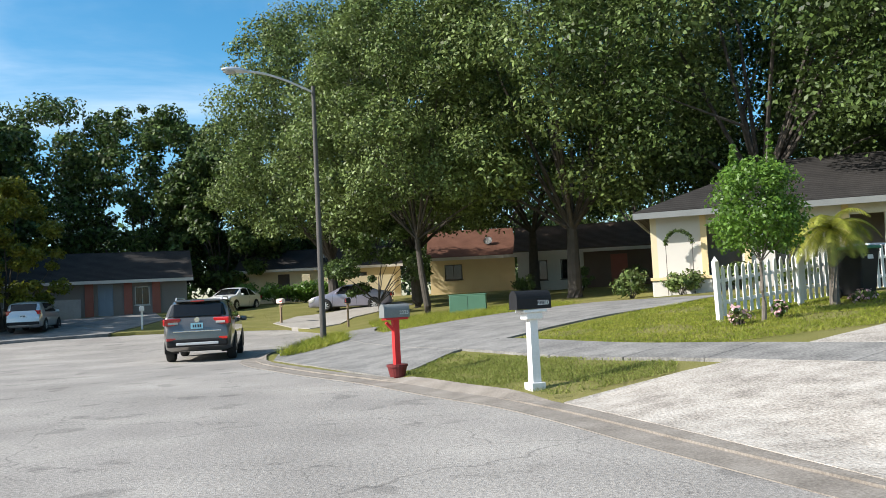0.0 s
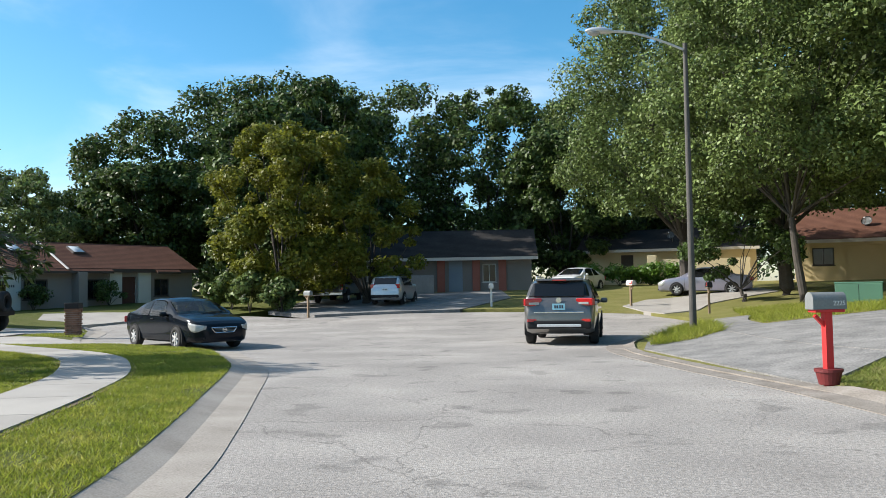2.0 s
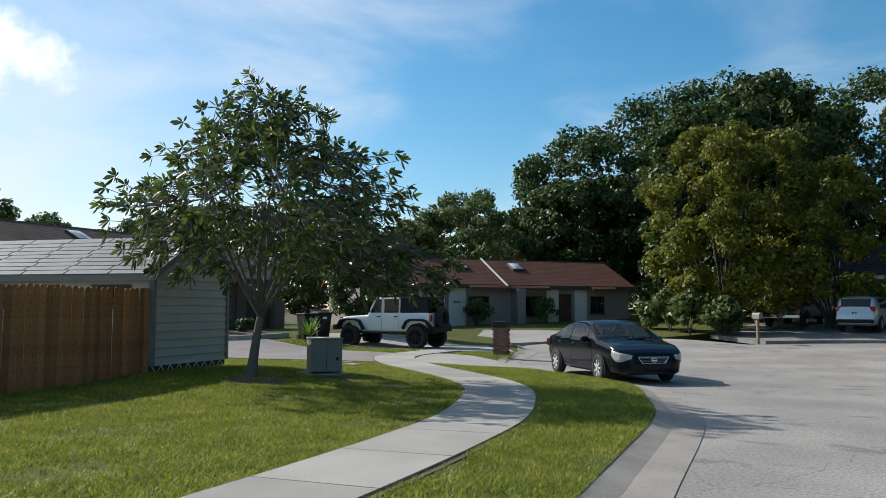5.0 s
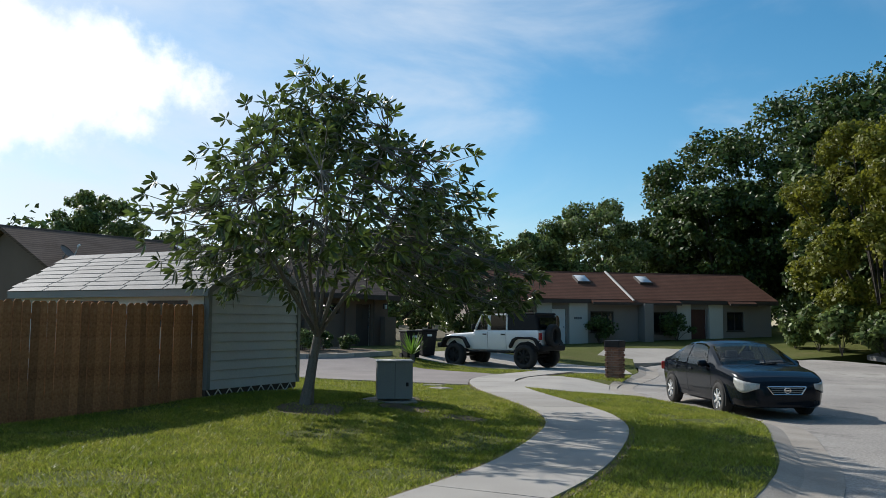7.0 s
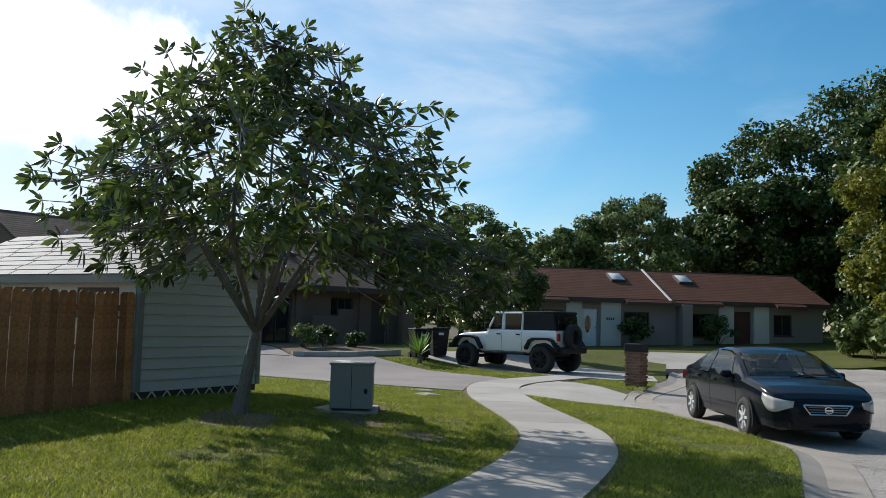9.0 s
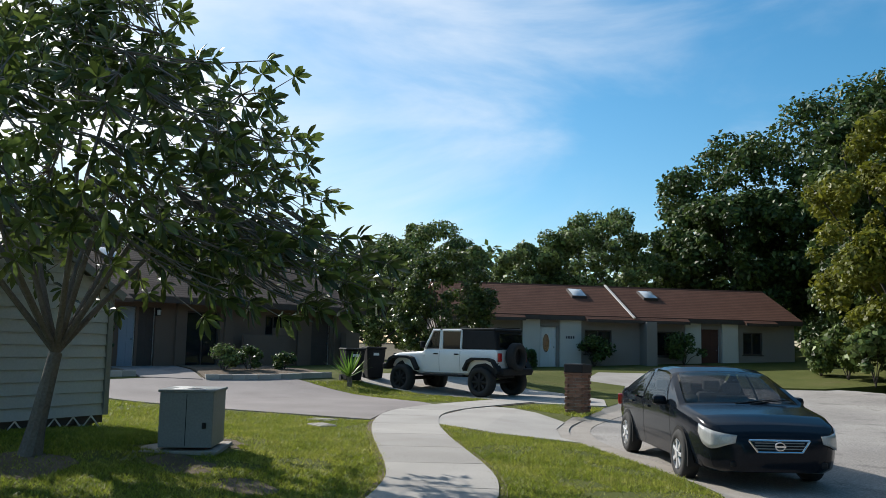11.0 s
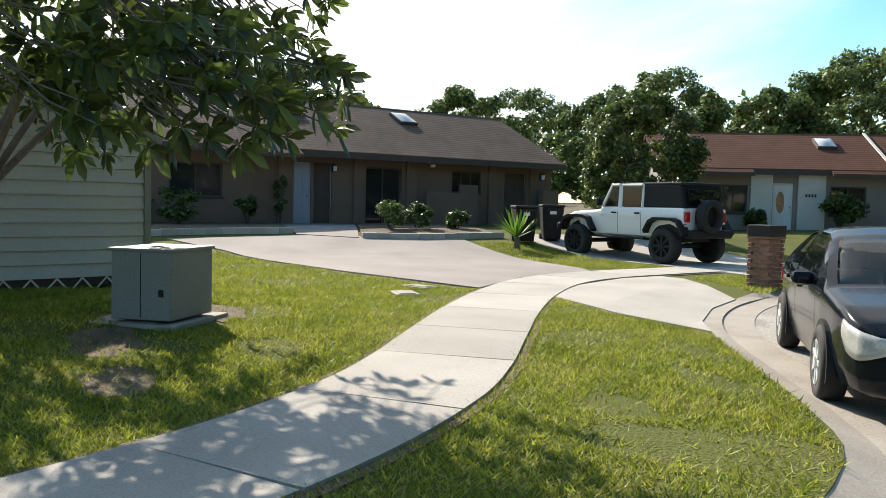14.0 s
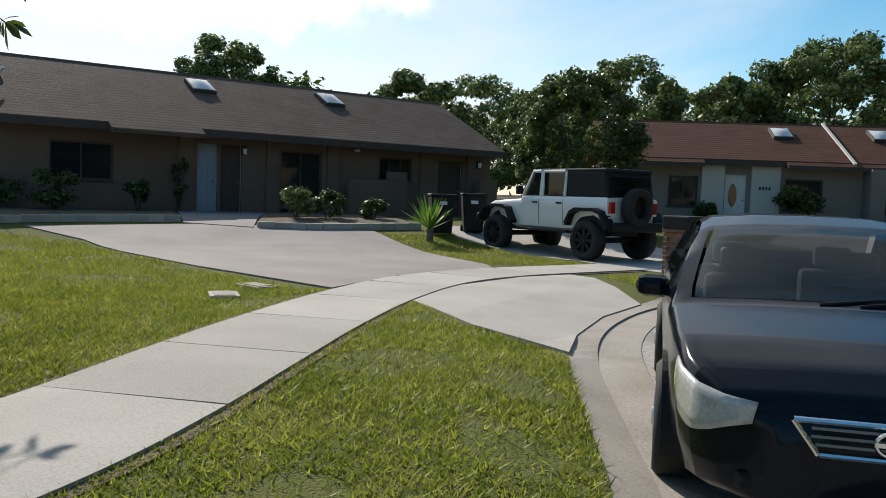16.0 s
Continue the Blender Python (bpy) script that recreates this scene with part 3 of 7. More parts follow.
def slabs(name, line, width, length, up, label, pieces, material):
    """Concrete slabs with open joints along a line."""
    holder = tagged(new(name), label, "pavement", kind="structure")
    run, cut, groups = 0.0, 0.0, [[line[0]]]
    for a, b in zip(line, line[1:]):
        groups[-1].append(b)
        run += math.dist(a, b)
        if run - cut >= length:
            cut = run
            groups.append([b])
    for g in groups:
        if len(g) < 2:
            continue
        a, b = Vector(g[-2]), Vector(g[-1])
        g = g[:-1] + [tuple(b - (b - a).normalized() * 0.018)]
        strip(pieces, g, width / 2, -width / 2, up, up, material, holder, 0.12)
    return holder


slabs("pavement_left", WALK_L, 1.22, 1.5, 0.142, "pale concrete slab walk winding through the lawn", "slab", M_CONCRETE)
slabs("pavement_right", WALK_R, 1.2, 1.5, 0.13, "grey concrete slab walk with grassy edges", "slab", M_DRIVE_GREY)
# dark strips: bare soil, plus the shadowed turf edge put in as colour
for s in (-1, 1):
    tagged(strip("walk_edge", WALK_L, s * 0.7, s * 0.6, 0.122, 0.122, M_MULCH, None, 0.1), "dark strip of bare soil and painted edge shade along the walk", "soil", kind="structure")
DRIVE1 = [(-18.55, 21.35), (-21.6, 19.75), (-26.3, 17.7), (-27.9, 16.4), (-28.8, 20.5), (-28.2, 24.25), (-22.4, 25.0), (-21.4, 24.8), (-20.2, 22.7)]
APRON1 = [(-17.45, 22.08), (-15.5, 22.2), (-13.95, 22.5), (-15.2, 23.22), (-16.4, 24.18), (-17.4, 25.3), (-20.0, 26.0), (-20.5, 25.8), (-20.1, 24.75), (-18.95, 23.3)]
DRIVE2 = [(-22.0, 27.7), (-27.6, 26.2), (-29.4, 26.6), (-29.6, 30.8), (-24.6, 31.6), (-21.6, 30.6), (-19.7, 28.8), (-20.7, 27.9)]
DRIVE_H2 = [(-24.4, 36.2), (-24.9, 34.6), (-27.5, 35.4), (-29.2, 37.8), (-28, 40.4), (-26.8, 41.8), (-24.2, 40.2)]
DRIVE_PALE = [(4.85, 10.4), (5.4, 7.6), (6.5, 1.0), (20, 1.0), (22, 13), (14, 14.2), (10.1, 11.8), (8.0, 11.0), (6.5, 10.7)]
DRIVE_GREY = [(3.05, 15.2), (0.4, 22.2), (0.5, 26), (2.6, 26.4), (4.6, 26.9), (7.3, 28.2), (10.5, 28), (12.6, 22.6), (10.4, 20.8), (8.6, 20.3), (6.9, 19.2), (5.6, 18.2), (4.4, 17.4)]
DRIVE_FAR = [(-13.8, 41.6), (-15.8, 40.4), (-19.6, 43), (-20.5, 50), (-10, 57), (-8, 50), (-9.2, 43)]
DRIVE_WHITE = [(0.6, 39.6), (-0.4, 41.2), (-1.4, 44), (-0.4, 47.5), (5.5, 51.5), (6, 47.5), (2.6, 43), (2, 40)]
for nm, poly, up, m, lab in (
        ("driveway_concrete", DRIVE1, 0.135, M_DRIVE_PINK, "pale concrete driveway before the dark bungalow"),
        ("driveway_apron", APRON1, 0.13, M_CONCRETE, "pale concrete driveway apron meeting the kerb"),
        ("driveway_jeep", DRIVE2, 0.135, M_CONCRETE, "concrete driveway in tree shade"),
        ("driveway_bungalow", DRIVE_H2, 0.1, M_CONCRETE, "pale driveway of the rust-roofed bungalow"),
        ("driveway_pale", DRIVE_PALE, 0.125, M_DRIVE_PALE, "sunlit pale rough concrete driveway"),
        ("driveway_grey", DRIVE_GREY, 0.12, M_DRIVE_GREY, "old grey driveway rising from the road"),
        ("driveway_shaded", DRIVE_FAR, 0.12, M_DRIVE_GREY, "dark shaded asphalt driveway"),
        ("driveway_white", DRIVE_WHITE, 0.12, M_CONCRETE, "bright concrete driveway")):
    tagged(patch(nm, poly, up, m, 0.9, 0.2), lab, "driveway", kind="structure")


# ---- houses ----
def wall_panel(name, x0, x1, z0, z1, y, thick, openings, material, parent):
    """A wall along x with openings (x0, x1, z0, z1) cut right through."""
    bm = bmesh.new()
    xs = sorted({x0, x1, *[o[0] for o in openings], *[o[1] for o in openings]})
    for a, b in zip(xs, xs[1:]):
        mid = (a + b) / 2
        cuts = sorted((o[2], o[3]) for o in openings if o[0] <= mid <= o[1])
        z = z0
        for c0, c1 in cuts + [(z1, z1)]:
            if c0 > z + 1e-4:
                box(bm, mid, y, z, b - a, thick, c0 - z)
            z = max(z, c1)
    bmesh.ops.remove_doubles(bm, verts=bm.verts[:], dist=1e-4)
    return part(name, bm, material, parent)


def window_unit(parent, x0, x1, z0, z1, y, frame_mat, bars=1, out=-1):
    """A window with frame, sill and pane; out is the outward sign on y."""
    w = part("window", one_box((x0 + x1) / 2, y, z0, x1 - x0, 0.02, z1 - z0), M_GLASS_HOUSE, parent)
    bm = bmesh.new()
    t = 0.06
    yy = y + out * 0.03
    box(bm, (x0 + x1) / 2, yy, z0, x1 - x0, 0.06, t)
    box(bm, (x0 + x1) / 2, yy, z1 - t, x1 - x0, 0.06, t)
    box(bm, x0 + t / 2, yy, z0 + t, t, 0.06, z1 - z0 - 2 * t)
    box(bm, x1 - t / 2, yy, z0 + t, t, 0.06, z1 - z0 - 2 * t)
    for k in range(bars):
        box(bm, x0 + (x1 - x0) * (k + 1) / (bars + 1), yy, z0 + t, 0.04, 0.05, z1 - z0 - 2 * t)
    part("frame", bm, frame_mat, w)
    part("sill", one_box((x0 + x1) / 2, y + out * 0.08, z0 - 0.05, x1 - x0 + 0.12, 0.16, 0.05, 0.008), frame_mat, w)
    return w


def door_unit(parent, x0, x1, z0, z1, y, material, out=-1, label=""):
    bm = one_box((x0 + x1) / 2, y, z0, x1 - x0, 0.05, z1 - z0, 0.006)
    for zz, hh in ((z0 + 0.2, 0.7), (z0 + 1.05, 0.75)):
        for k in (0.27, 0.73):
            box(bm, x0 + (x1 - x0) * k, y + out * 0.028, zz, (x1 - x0) * 0.32, 0.012, hh, 0.004)
    d = part("door", bm, material, parent, label)
    bm = bmesh.new()
    bmesh.ops.create_uvsphere(bm, u_segments=10, v_segments=6, radius=0.035, matrix=pose(x1 - 0.1, y + out * 0.07, z0 + 1.0))
    part("knob", bm, M_CHROME, d)
    bm = bmesh.new()
    box(bm, x0 - 0.04, y + out * 0.02, z0, 0.08, 0.1, z1 - z0 + 0.08)
    box(bm, x1 + 0.04, y + out * 0.02, z0, 0.08, 0.1, z1 - z0 + 0.08)
    box(bm, (x0 + x1) / 2, y + out * 0.02, z1, x1 - x0, 0.1, 0.08)
    part("frame", bm, M_WHITE if material is not M_BRICKRED else M_TRIM_DARK, d)
    return d


def gable_roof(parent, x0, x1, y_front, y_back, z_eave, z_ridge, material, over=0.35, y_ridge=None, fascia=M_TRIM_DARK):
    """Two sloping slabs with thickness, a fascia on each eave, a ridge cap."""
    yr = (y_front + y_back) / 2 if y_ridge is None else y_ridge
    bm = bmesh.new()
    for ye in (y_front, y_back):
        a = [(x0 - over, ye, z_eave), (x1 + over, ye, z_eave), (x1 + over, yr, z_ridge), (x0 - over, yr, z_ridge)]
        top = [bm.verts.new((x, y, z + 0.06)) for x, y, z in a]
        low = [bm.verts.new((x, y, z - 0.06)) for x, y, z in a]
        bm.faces.new(top)
        bm.faces.new(low[::-1])
        for i in range(4):
            bm.faces.new((top[i], low[i], low[(i + 1) % 4], top[(i + 1) % 4]))
    bmesh.ops.recalc_face_normals(bm, faces=bm.faces[:])
    roof = part("roof", bm, material, parent)
    for ye, s in ((y_front, -1), (y_back, 1)):
        part("fascia", one_box((x0 + x1) / 2, ye + s * 0.02, z_eave - 0.17, x1 - x0 + 2 * over, 0.04, 0.2), fascia, roof)
    bm = bmesh.new()
    prism(bm, [(-0.14, z_ridge - 0.02), (0, z_ridge + 0.1), (0.14, z_ridge - 0.02)], 0, 1)
    for v in bm.verts:
        v.co = Vector((x0 - over + v.co.y * (x1 - x0 + 2 * over), yr + v.co.x, v.co.z))
    part("ridge_cap", bm, material, roof)
    return roof


def gable_wall(parent, x, y_front, y_back, z0, z_eave, z_ridge, material, thick=0.2, y_ridge=None):
    bm = bmesh.new()
    prism(bm, [(y_front, z0), (y_back, z0), (y_back, z_eave), ((y_front + y_back) / 2 if y_ridge is None else y_ridge, z_ridge), (y_front, z_eave)], 0, 1)
    for v in bm.verts:
        v.co = Vector((x + v.co.y * thick, v.co.x, v.co.z))
    return part("wall", bm, material, parent)


def skylight(parent, x, y, z, slope, w=0.75, l=1.0):
    bm = one_box(0, 0, 0, w, l, 0.14, 0.015)
    base = part("skylight", bm, M_TRIM_DARK, parent)
    base.matrix_local = pose(x, y, z, slope, 0, 0)
    bm = bmesh.new()
    bmesh.ops.create_grid(bm, x_segments=6, y_segments=6, size=0.5)
    for v in bm.verts:
        v.co = Vector((v.co.x * (w - 0.1), v.co.y * (l - 0.1), 0.145 + 0.09 * (1 - (2 * v.co.x) ** 2) * (1 - (2 * v.co.y) ** 2)))
    part("dome", bm, M_SKYLIGHT, base, "whitened plastic skylight dome", True)
    return base


def dish(parent, m):
    bm = bmesh.new()
    rows = []
    for i in range(5):
        r = 0.32 * i / 4
        rows.append([bm.verts.new((r * math.cos(a), r * math.sin(a), 0.5 * r * r)) for a in (2 * math.pi * k / 16 for k in range(16))] if i else [bm.verts.new((0, 0, 0))])
    for k in range(16):
        bm.faces.new((rows[0][0], rows[1][k], rows[1][(k + 1) % 16]))
    for a, b in zip(rows[1:], rows[2:]):
        for k in range(16):
            bm.faces.new((a[k], b[k], b[(k + 1) % 16], a[(k + 1) % 16]))
    bmesh.ops.solidify(bm, geom=bm.faces[:], thickness=0.012)
    d = part("satellite_dish", bm, M_METAL_GREY, parent, smooth=True)
    d.matrix_local = m
    bm = bmesh.new()
    cyl(bm, (0, -0.3, 0.06), (0, -0.1, 0.45), 0.015)
    box(bm, 0, -0.08, 0.43, 0.07, 0.07, 0.1)
    part("arm", bm, M_ALU, d)
    bm = bmesh.new()
    limb(bm, [(0, 0, -0.01), (0, -0.05, -0.2), (0, -0.35, -0.45)], [0.025, 0.025, 0.025])
    part("mast", bm, M_METAL_GREY, d)
    return d


# The dark bungalow: its long front faces +x; local x runs along the front, local y to the back.
H1_Z = 0.5
h1 = thing("dark_bungalow", "long low taupe stucco bungalow with brown shingle roof, in shade", "house", -32.34, 15.71, H1_Z, 108.5)
h1.scale = (1.04, 1, 1)
# local x runs north along the front; outward is local -y
FRONT = [(0.6, 2.2, 0.95, 2.0), (4.5, 5.1, 0.05, 2.15), (5.2, 5.85, 0.05, 2.15), (7.1, 8.5, 0.02, 2.1), (10.6, 11.9, 1.3, 2.1), (13.0, 14.05, 0.02, 2.1)]
wall_panel("wall", -1.1, 15.1, -0.6, 2.55, 0, 0.2, FRONT, M_WALL_TAUPE, h1)
for xx in (-1.2, 15.2):
    gable_wall(h1, xx - 0.1, -0.1, 8.1, -0.6, 2.6, 4.4, M_WALL_TAUPE, y_ridge=3.6)
wall_panel("wall", -1.2, 15.2, -0.6, 2.66, 8.0, 0.2, [], M_WALL_TAUPE, h1)
part("inner_wall", one_box(7, 3.6, -0.5, 16.0, 0.15, 2.75), M_WALL_TAUPE, h1)
# unseen slab added to keep stray sun off the rooms behind the glass
part("sun_block_ceiling", one_box(7, 3.95, 2.3, 16.1, 7.8, 0.08), M_WALL_TAUPE, h1)
gable_roof(h1, -1.3, 15.2, -0.7, 8.6, 2.48, 4.52, M_ROOF_BROWN, 0.3, y_ridge=3.6)
bm = bmesh.new()
prism(bm, [(-0.68, 2.46), (-0.68, 2.55), (-1.05, 2.37), (-1.05, 2.25), (-1.01, 2.25)], 0, 1)
for v in bm.verts:
    v.co = Vector((1.9 + v.co.y * 2.5, v.co.x, v.co.z))
part("porch_roof", bm, M_ROOF_BROWN, h1, "lower eave over the porch")
for lx, ly in ((5.5, 2.55), (10.1, 2.55)):
    skylight(h1, lx, ly, 4.06, 25.4)
dish(h1, pose(-0.6, 0.9, 3.55, 50, 0, 30))
window_unit(h1, *FRONT[0][:2], *FRONT[0][2:], 0.02, M_TRIM_DARK, 1)
door_unit(h1, *FRONT[1][:2], *FRONT[1][2:], 0.02, M_BLUEGREY, label="pale blue panelled front door")
# dark leaf added where the open doorway shows only shade
door_unit(h1, *FRONT[2][:2], *FRONT[2][2:], 0.06, M_TRIM_DARK, label="dark leaf standing in for the shade of the open doorway")
window_unit(h1, *FRONT[3][:2], *FRONT[3][2:], 0.05, M_TRIM_DARK, 1)
window_unit(h1, *FRONT[4][:2], *FRONT[4][2:], 0.02, M_TRIM_DARK, 2)
door_unit(h1, *FRONT[5][:2], *FRONT[5][2:], 0.06, M_TRIM_DARK, label="dark recessed front door")
for xx in (4.15, 6.8, 8.85, 12.4, 14.4):
    part("pilaster", one_box(xx, -0.14, -0.5, 0.4, 0.12, 2.9, 0.01), M_WALL_TAUPE, h1)
part("wing_wall", one_box(10.3, -0.55, -0.5, 2.2, 0.15, 1.8, 0.01), M_WALL_TAUPE, h1, "low stepped stucco screen wall")
part("wing_wall", one_box(11.0, -0.56, 1.3, 0.75, 0.15, 0.3, 0.01), M_WALL_TAUPE, h1)
part("wing_wall", one_box(14.75, -0.6, -0.5, 0.8, 0.3, 2.0, 0.01), M_WALL_TAUPE, h1)
part("fascia_light", one_box(9.72, -0.16, 2.2, 0.16, 0.12, 0.1, 0.02), M_WHITE, h1, "small white floodlight under the eave")


def wall_lantern(name, x, y, z, rz=0):
    lan = thing(name, "small black metal wall lantern with clear glass", "lamp", x, y, z, rz, "wall lanterns")
    bm = bmesh.new()
    box(bm, 0, 0.02, 0.02, 0.11, 0.02, 0.26, 0.004)
    limb(bm, [(0, 0.02, 0.24), (0, -0.06, 0.3), (0, -0.12, 0.27)], [0.012] * 3, 6)
    cyl(bm, (0, -0.12, 0.22), (0, -0.12, 0.29), 0.085, 0.02, 6)
    cyl(bm, (0, -0.12, 0.02), (0, -0.12, 0.04), 0.06, 0.06, 6)
    part("frame", bm, M_BLACKPLASTIC, lan)
    part("glass", cyl(bmesh.new(), (0, -0.12, 0.042), (0, -0.12, 0.218), 0.055, 0.07, 6), M_SKYLIGHT, lan)
    return lan


lm = h1.matrix_world
for lx, ly in ((6.1, -0.13), (14.75, -0.8)):
    w = lm @ Vector((lx, ly, 1.85))
    wall_lantern("wall_lantern", w.x, w.y, w.z, 108.5)

# The rust-roofed bungalow: local x along its front, outward is local -y.
H2_Z = 0.55
h2 = thing("rust_roofed_bungalow", "low grey stucco duplex with rust-brown shingle roof", "house", -34.57, 36.71, H2_Z, 65.5)
F2 = [(0.05, 1.1, 0.75, 1.85), (2.05, 2.8, 0.02, 1.95), (4.15, 5.45, 0.75, 1.85), (7.45, 8.8, 0.7, 1.85), (9.85, 10.75, 0.02, 2.0), (11.95, 12.95, 0.85, 1.9)]
wall_panel("wall", -1.9, 14.4, -0.8, 2.4, 0, 0.2, F2, M_WALL_GREY, h2)
for xx in (-2.0, 14.5):
    gable_wall(h2, xx - 0.1, -0.1, 6.9, -0.8, 2.35, 3.9, M_WALL_GREY, y_ridge=3.1)
wall_panel("wall", -2.0, 14.5, -0.8, 2.52, 6.8, 0.2, [], M_WALL_GREY, h2)
part("inner_wall", one_box(6.2, 3.4, -0.4, 16.0, 0.15, 2.6), M_WALL_GREY, h2)
# another unseen slab, added to block sun from these rooms
part("sun_block_ceiling", one_box(6.2, 3.35, 2.22, 16.1, 6.6, 0.08), M_WALL_GREY, h2)
gable_roof(h2, -2.1, 14.4, -0.42, 7.2, 2.42, 4.02, M_ROOF_RUST, 0.45, y_ridge=3.1)
# the eave runs lower and farther out between the recessed entries
for a, b in ((-2.4, 1.2), (4.05, 9.0), (11.8, 13.4)):
    bm = bmesh.new()
    prism(bm, [(-0.4, 2.47), (-0.4, 2.38), (-0.72, 2.2), (-0.72, 2.32)], 0, 1)
    for v in bm.verts:
        v.co = Vector((a + v.co.y * (b - a), v.co.x, v.co.z))
    part("eave_extension", bm, M_ROOF_RUST, h2)
    part("eave_fascia", one_box((a + b) / 2, -0.74, 2.18, b - a, 0.04, 0.13), M_TRIM_DARK, h2)
for a, b in ((1.2, 2.0), (2.95, 3.95), (9.0, 9.78), (10.85, 11.65)):
    part("entry_wall", one_box((a + b) / 2, -0.16, -0.5, b - a, 0.12, 2.85), M_WALL_OFFWHITE, h2, "white-painted entry wall")
for k in (0, 2, 3, 5):
    window_unit(h2, *F2[k], 0.02, M_TRIM_DARK, 1)
d2 = door_unit(h2, *F2[1], 0.04, M_WHITE, label="white front door with an oval glass light")
bm = bmesh.new()
bmesh.ops.create_circle(bm, cap_ends=True, segments=24, radius=1, matrix=Matrix.Translation((2.35, 0.0, 1.2)) @ Matrix.Rotation(math.pi / 2, 4, "X") @ Matrix.Diagonal((0.15, 0.42, 1, 1)))
bmesh.ops.solidify(bm, geom=bm.faces[:], thickness=0.012)
part("oval_light", bm, M_GLASS_HOUSE, d2)
for k in range(4):
    part("house_number_mark", one_box(3.25 + 0.11 * k, -0.225, 1.42, 0.07, 0.01, 0.12), M_INK, h2)
door_unit(h2, *F2[4], 0.04, M_DOOR_DARK, label="dark red-brown panelled door")
part("dividing_pier", one_box(7.05, -0.5, -0.6, 0.5, 0.9, 2.85, 0.01), M_WALL_GREY, h2)
ps = math.degrees(math.atan2(1.6, 3.52))
bm = one_box(0, 0, 0, 0.1, 4.2, 0.06)
st = part("flashing_strip", bm, M_WALL_OFFWHITE, h2, "pale metal strip dividing the roof")
st.matrix_local = pose(6.3, 1.2, 3.26, ps, 0, 0)
for xx in (4.45, 8.07):
    skylight(h2, xx, 2.0, 3.56, ps)

# The shaded house at the end of the road.
h3 = thing("shaded_bungalow", "low shaded bungalow with painted front and dark roof", "house", -20.5, 54.6, 1.25, 12)
F3 = [(2.0, 3.2, 0.9, 1.9), (7.4, 8.3, 0.05, 2.1), (9.6, 10.5, 0.7, 1.9)]
wall_panel("wall", 0.2, 12.6, -0.9, 2.5, 0, 0.2, F3, M_WALL_GREY, h3)
for xx in (0.1, 12.7):
    gable_wall(h3, xx - 0.1, -0.1, 8.1, -0.9, 2.3, 4.0, M_WALL_GREY)
wall_panel("wall", 0.1, 12.7, -0.9, 2.5, 8, 0.2, [], M_WALL_GREY, h3)
gable_roof(h3, 0, 12.8, -0.7, 8.7, 2.3, 4.3, M_ROOF_DARK, 0.4, fascia=M_WALL_OFFWHITE)
door_unit(h3, *F3[1], 0.04, M_BLUEGREY, label="light blue front door")
window_unit(h3, *F3[0], 0.02, M_WALL_OFFWHITE)
window_unit(h3, *F3[2], 0.02, M_WALL_OFFWHITE)
part("screen_wall", one_box(4.4, -1.4, -0.9, 4.2, 0.15, 2.1), M_MURAL, h3, "low screen wall with faded mural")
for xx in (6.9, 9.2, 10.9):
    part("pier", one_box(xx, -0.2, -0.6, 0.5, 0.2, 2.9, 0.01), M_BRICKRED, h3, "brick-red painted pier")

# The yellow house with the garage, the pale porch house, the cream house.
h4 = thing("yellow_house", "yellow stucco house with brown gabled roof and satellite dish", "house", 8.3, 58.0, 1.66, -8)
F4 = [(0.8, 2.0, 0.95, 2.0), (2.6, 4.6, 0.02, 2.1)]
wall_panel("wall", 0, 5.4, -0.7, 2.62, 0, 0.2, F4, M_WALL_YELLOW, h4)
window_unit(h4, *F4[0], 0.02, M_TRIM_DARK)
part("garage_door", one_box(3.6, 0.03, 0.02, 2.0, 0.05, 2.08, 0.004), M_WALL_YELLOW, h4)
for xx in (-0.1, 5.5):
    gable_wall(h4, xx - 0.1, -0.1, 8.1, -0.7, 2.45, 4.2, M_WALL_YELLOW)
wall_panel("wall", -0.1, 5.5, -0.7, 2.62, 8, 0.2, [], M_WALL_YELLOW, h4)
gable_roof(h4, -0.1, 5.5, -0.6, 8.6, 2.45, 4.55, M_ROOF_RUST, 0.3, fascia=M_WALL_OFFWHITE)
dish(h4, pose(3.9, 1.2, 3.6, 60, 0, -20))
h5 = thing("pale_porch_house", "pale stucco house front behind shrubs, roof in tree shade", "house", 13.0, 51.2, 1.5, -14)
F5 = [(0.6, 1.6, 0.7, 1.9), (2.4, 3.4, 0.7, 1.9), (5.4, 6.4, 0.02, 2.05)]
wall_panel("wall", 0, 3.8, -0.8, 2.58, 0, 0.2, F5[:2], M_WALL_OFFWHITE, h5)
# same front from x 3.8 on, in taupe: its shade is put into the colour
wall_panel("shade_dark_wall", 3.8, 12, -0.8, 2.58, 0, 0.2, F5[2:], M_WALL_TAUPE, h5)
for k in (0, 1):
    window_unit(h5, *F5[k], 0.02, M_TRIM_DARK)
door_unit(h5, *F5[2], 0.04, M_BRICKRED)
for xx in (-0.1, 12.1):
    gable_wall(h5, xx - 0.1, -0.1, 8.1, -0.8, 2.4, 4.0, M_WALL_OFFWHITE)
wall_panel("wall", -0.1, 12.1, -0.8, 2.58, 8, 0.2, [], M_WALL_OFFWHITE, h5)
gable_roof(h5, -0.1, 12.1, -0.7, 8.7, 2.4, 4.2, M_ROOF_BROWN, 0.3, fascia=M_WALL_OFFWHITE)
h6 = thing("cream_house", "cream stucco house with carport wall and tan fence", "house", -5.6, 66.5, 1.75, -3)
F6 = [(2.8, 3.7, 0.02, 2.1), (8.3, 9.6, 0.9, 2.0)]
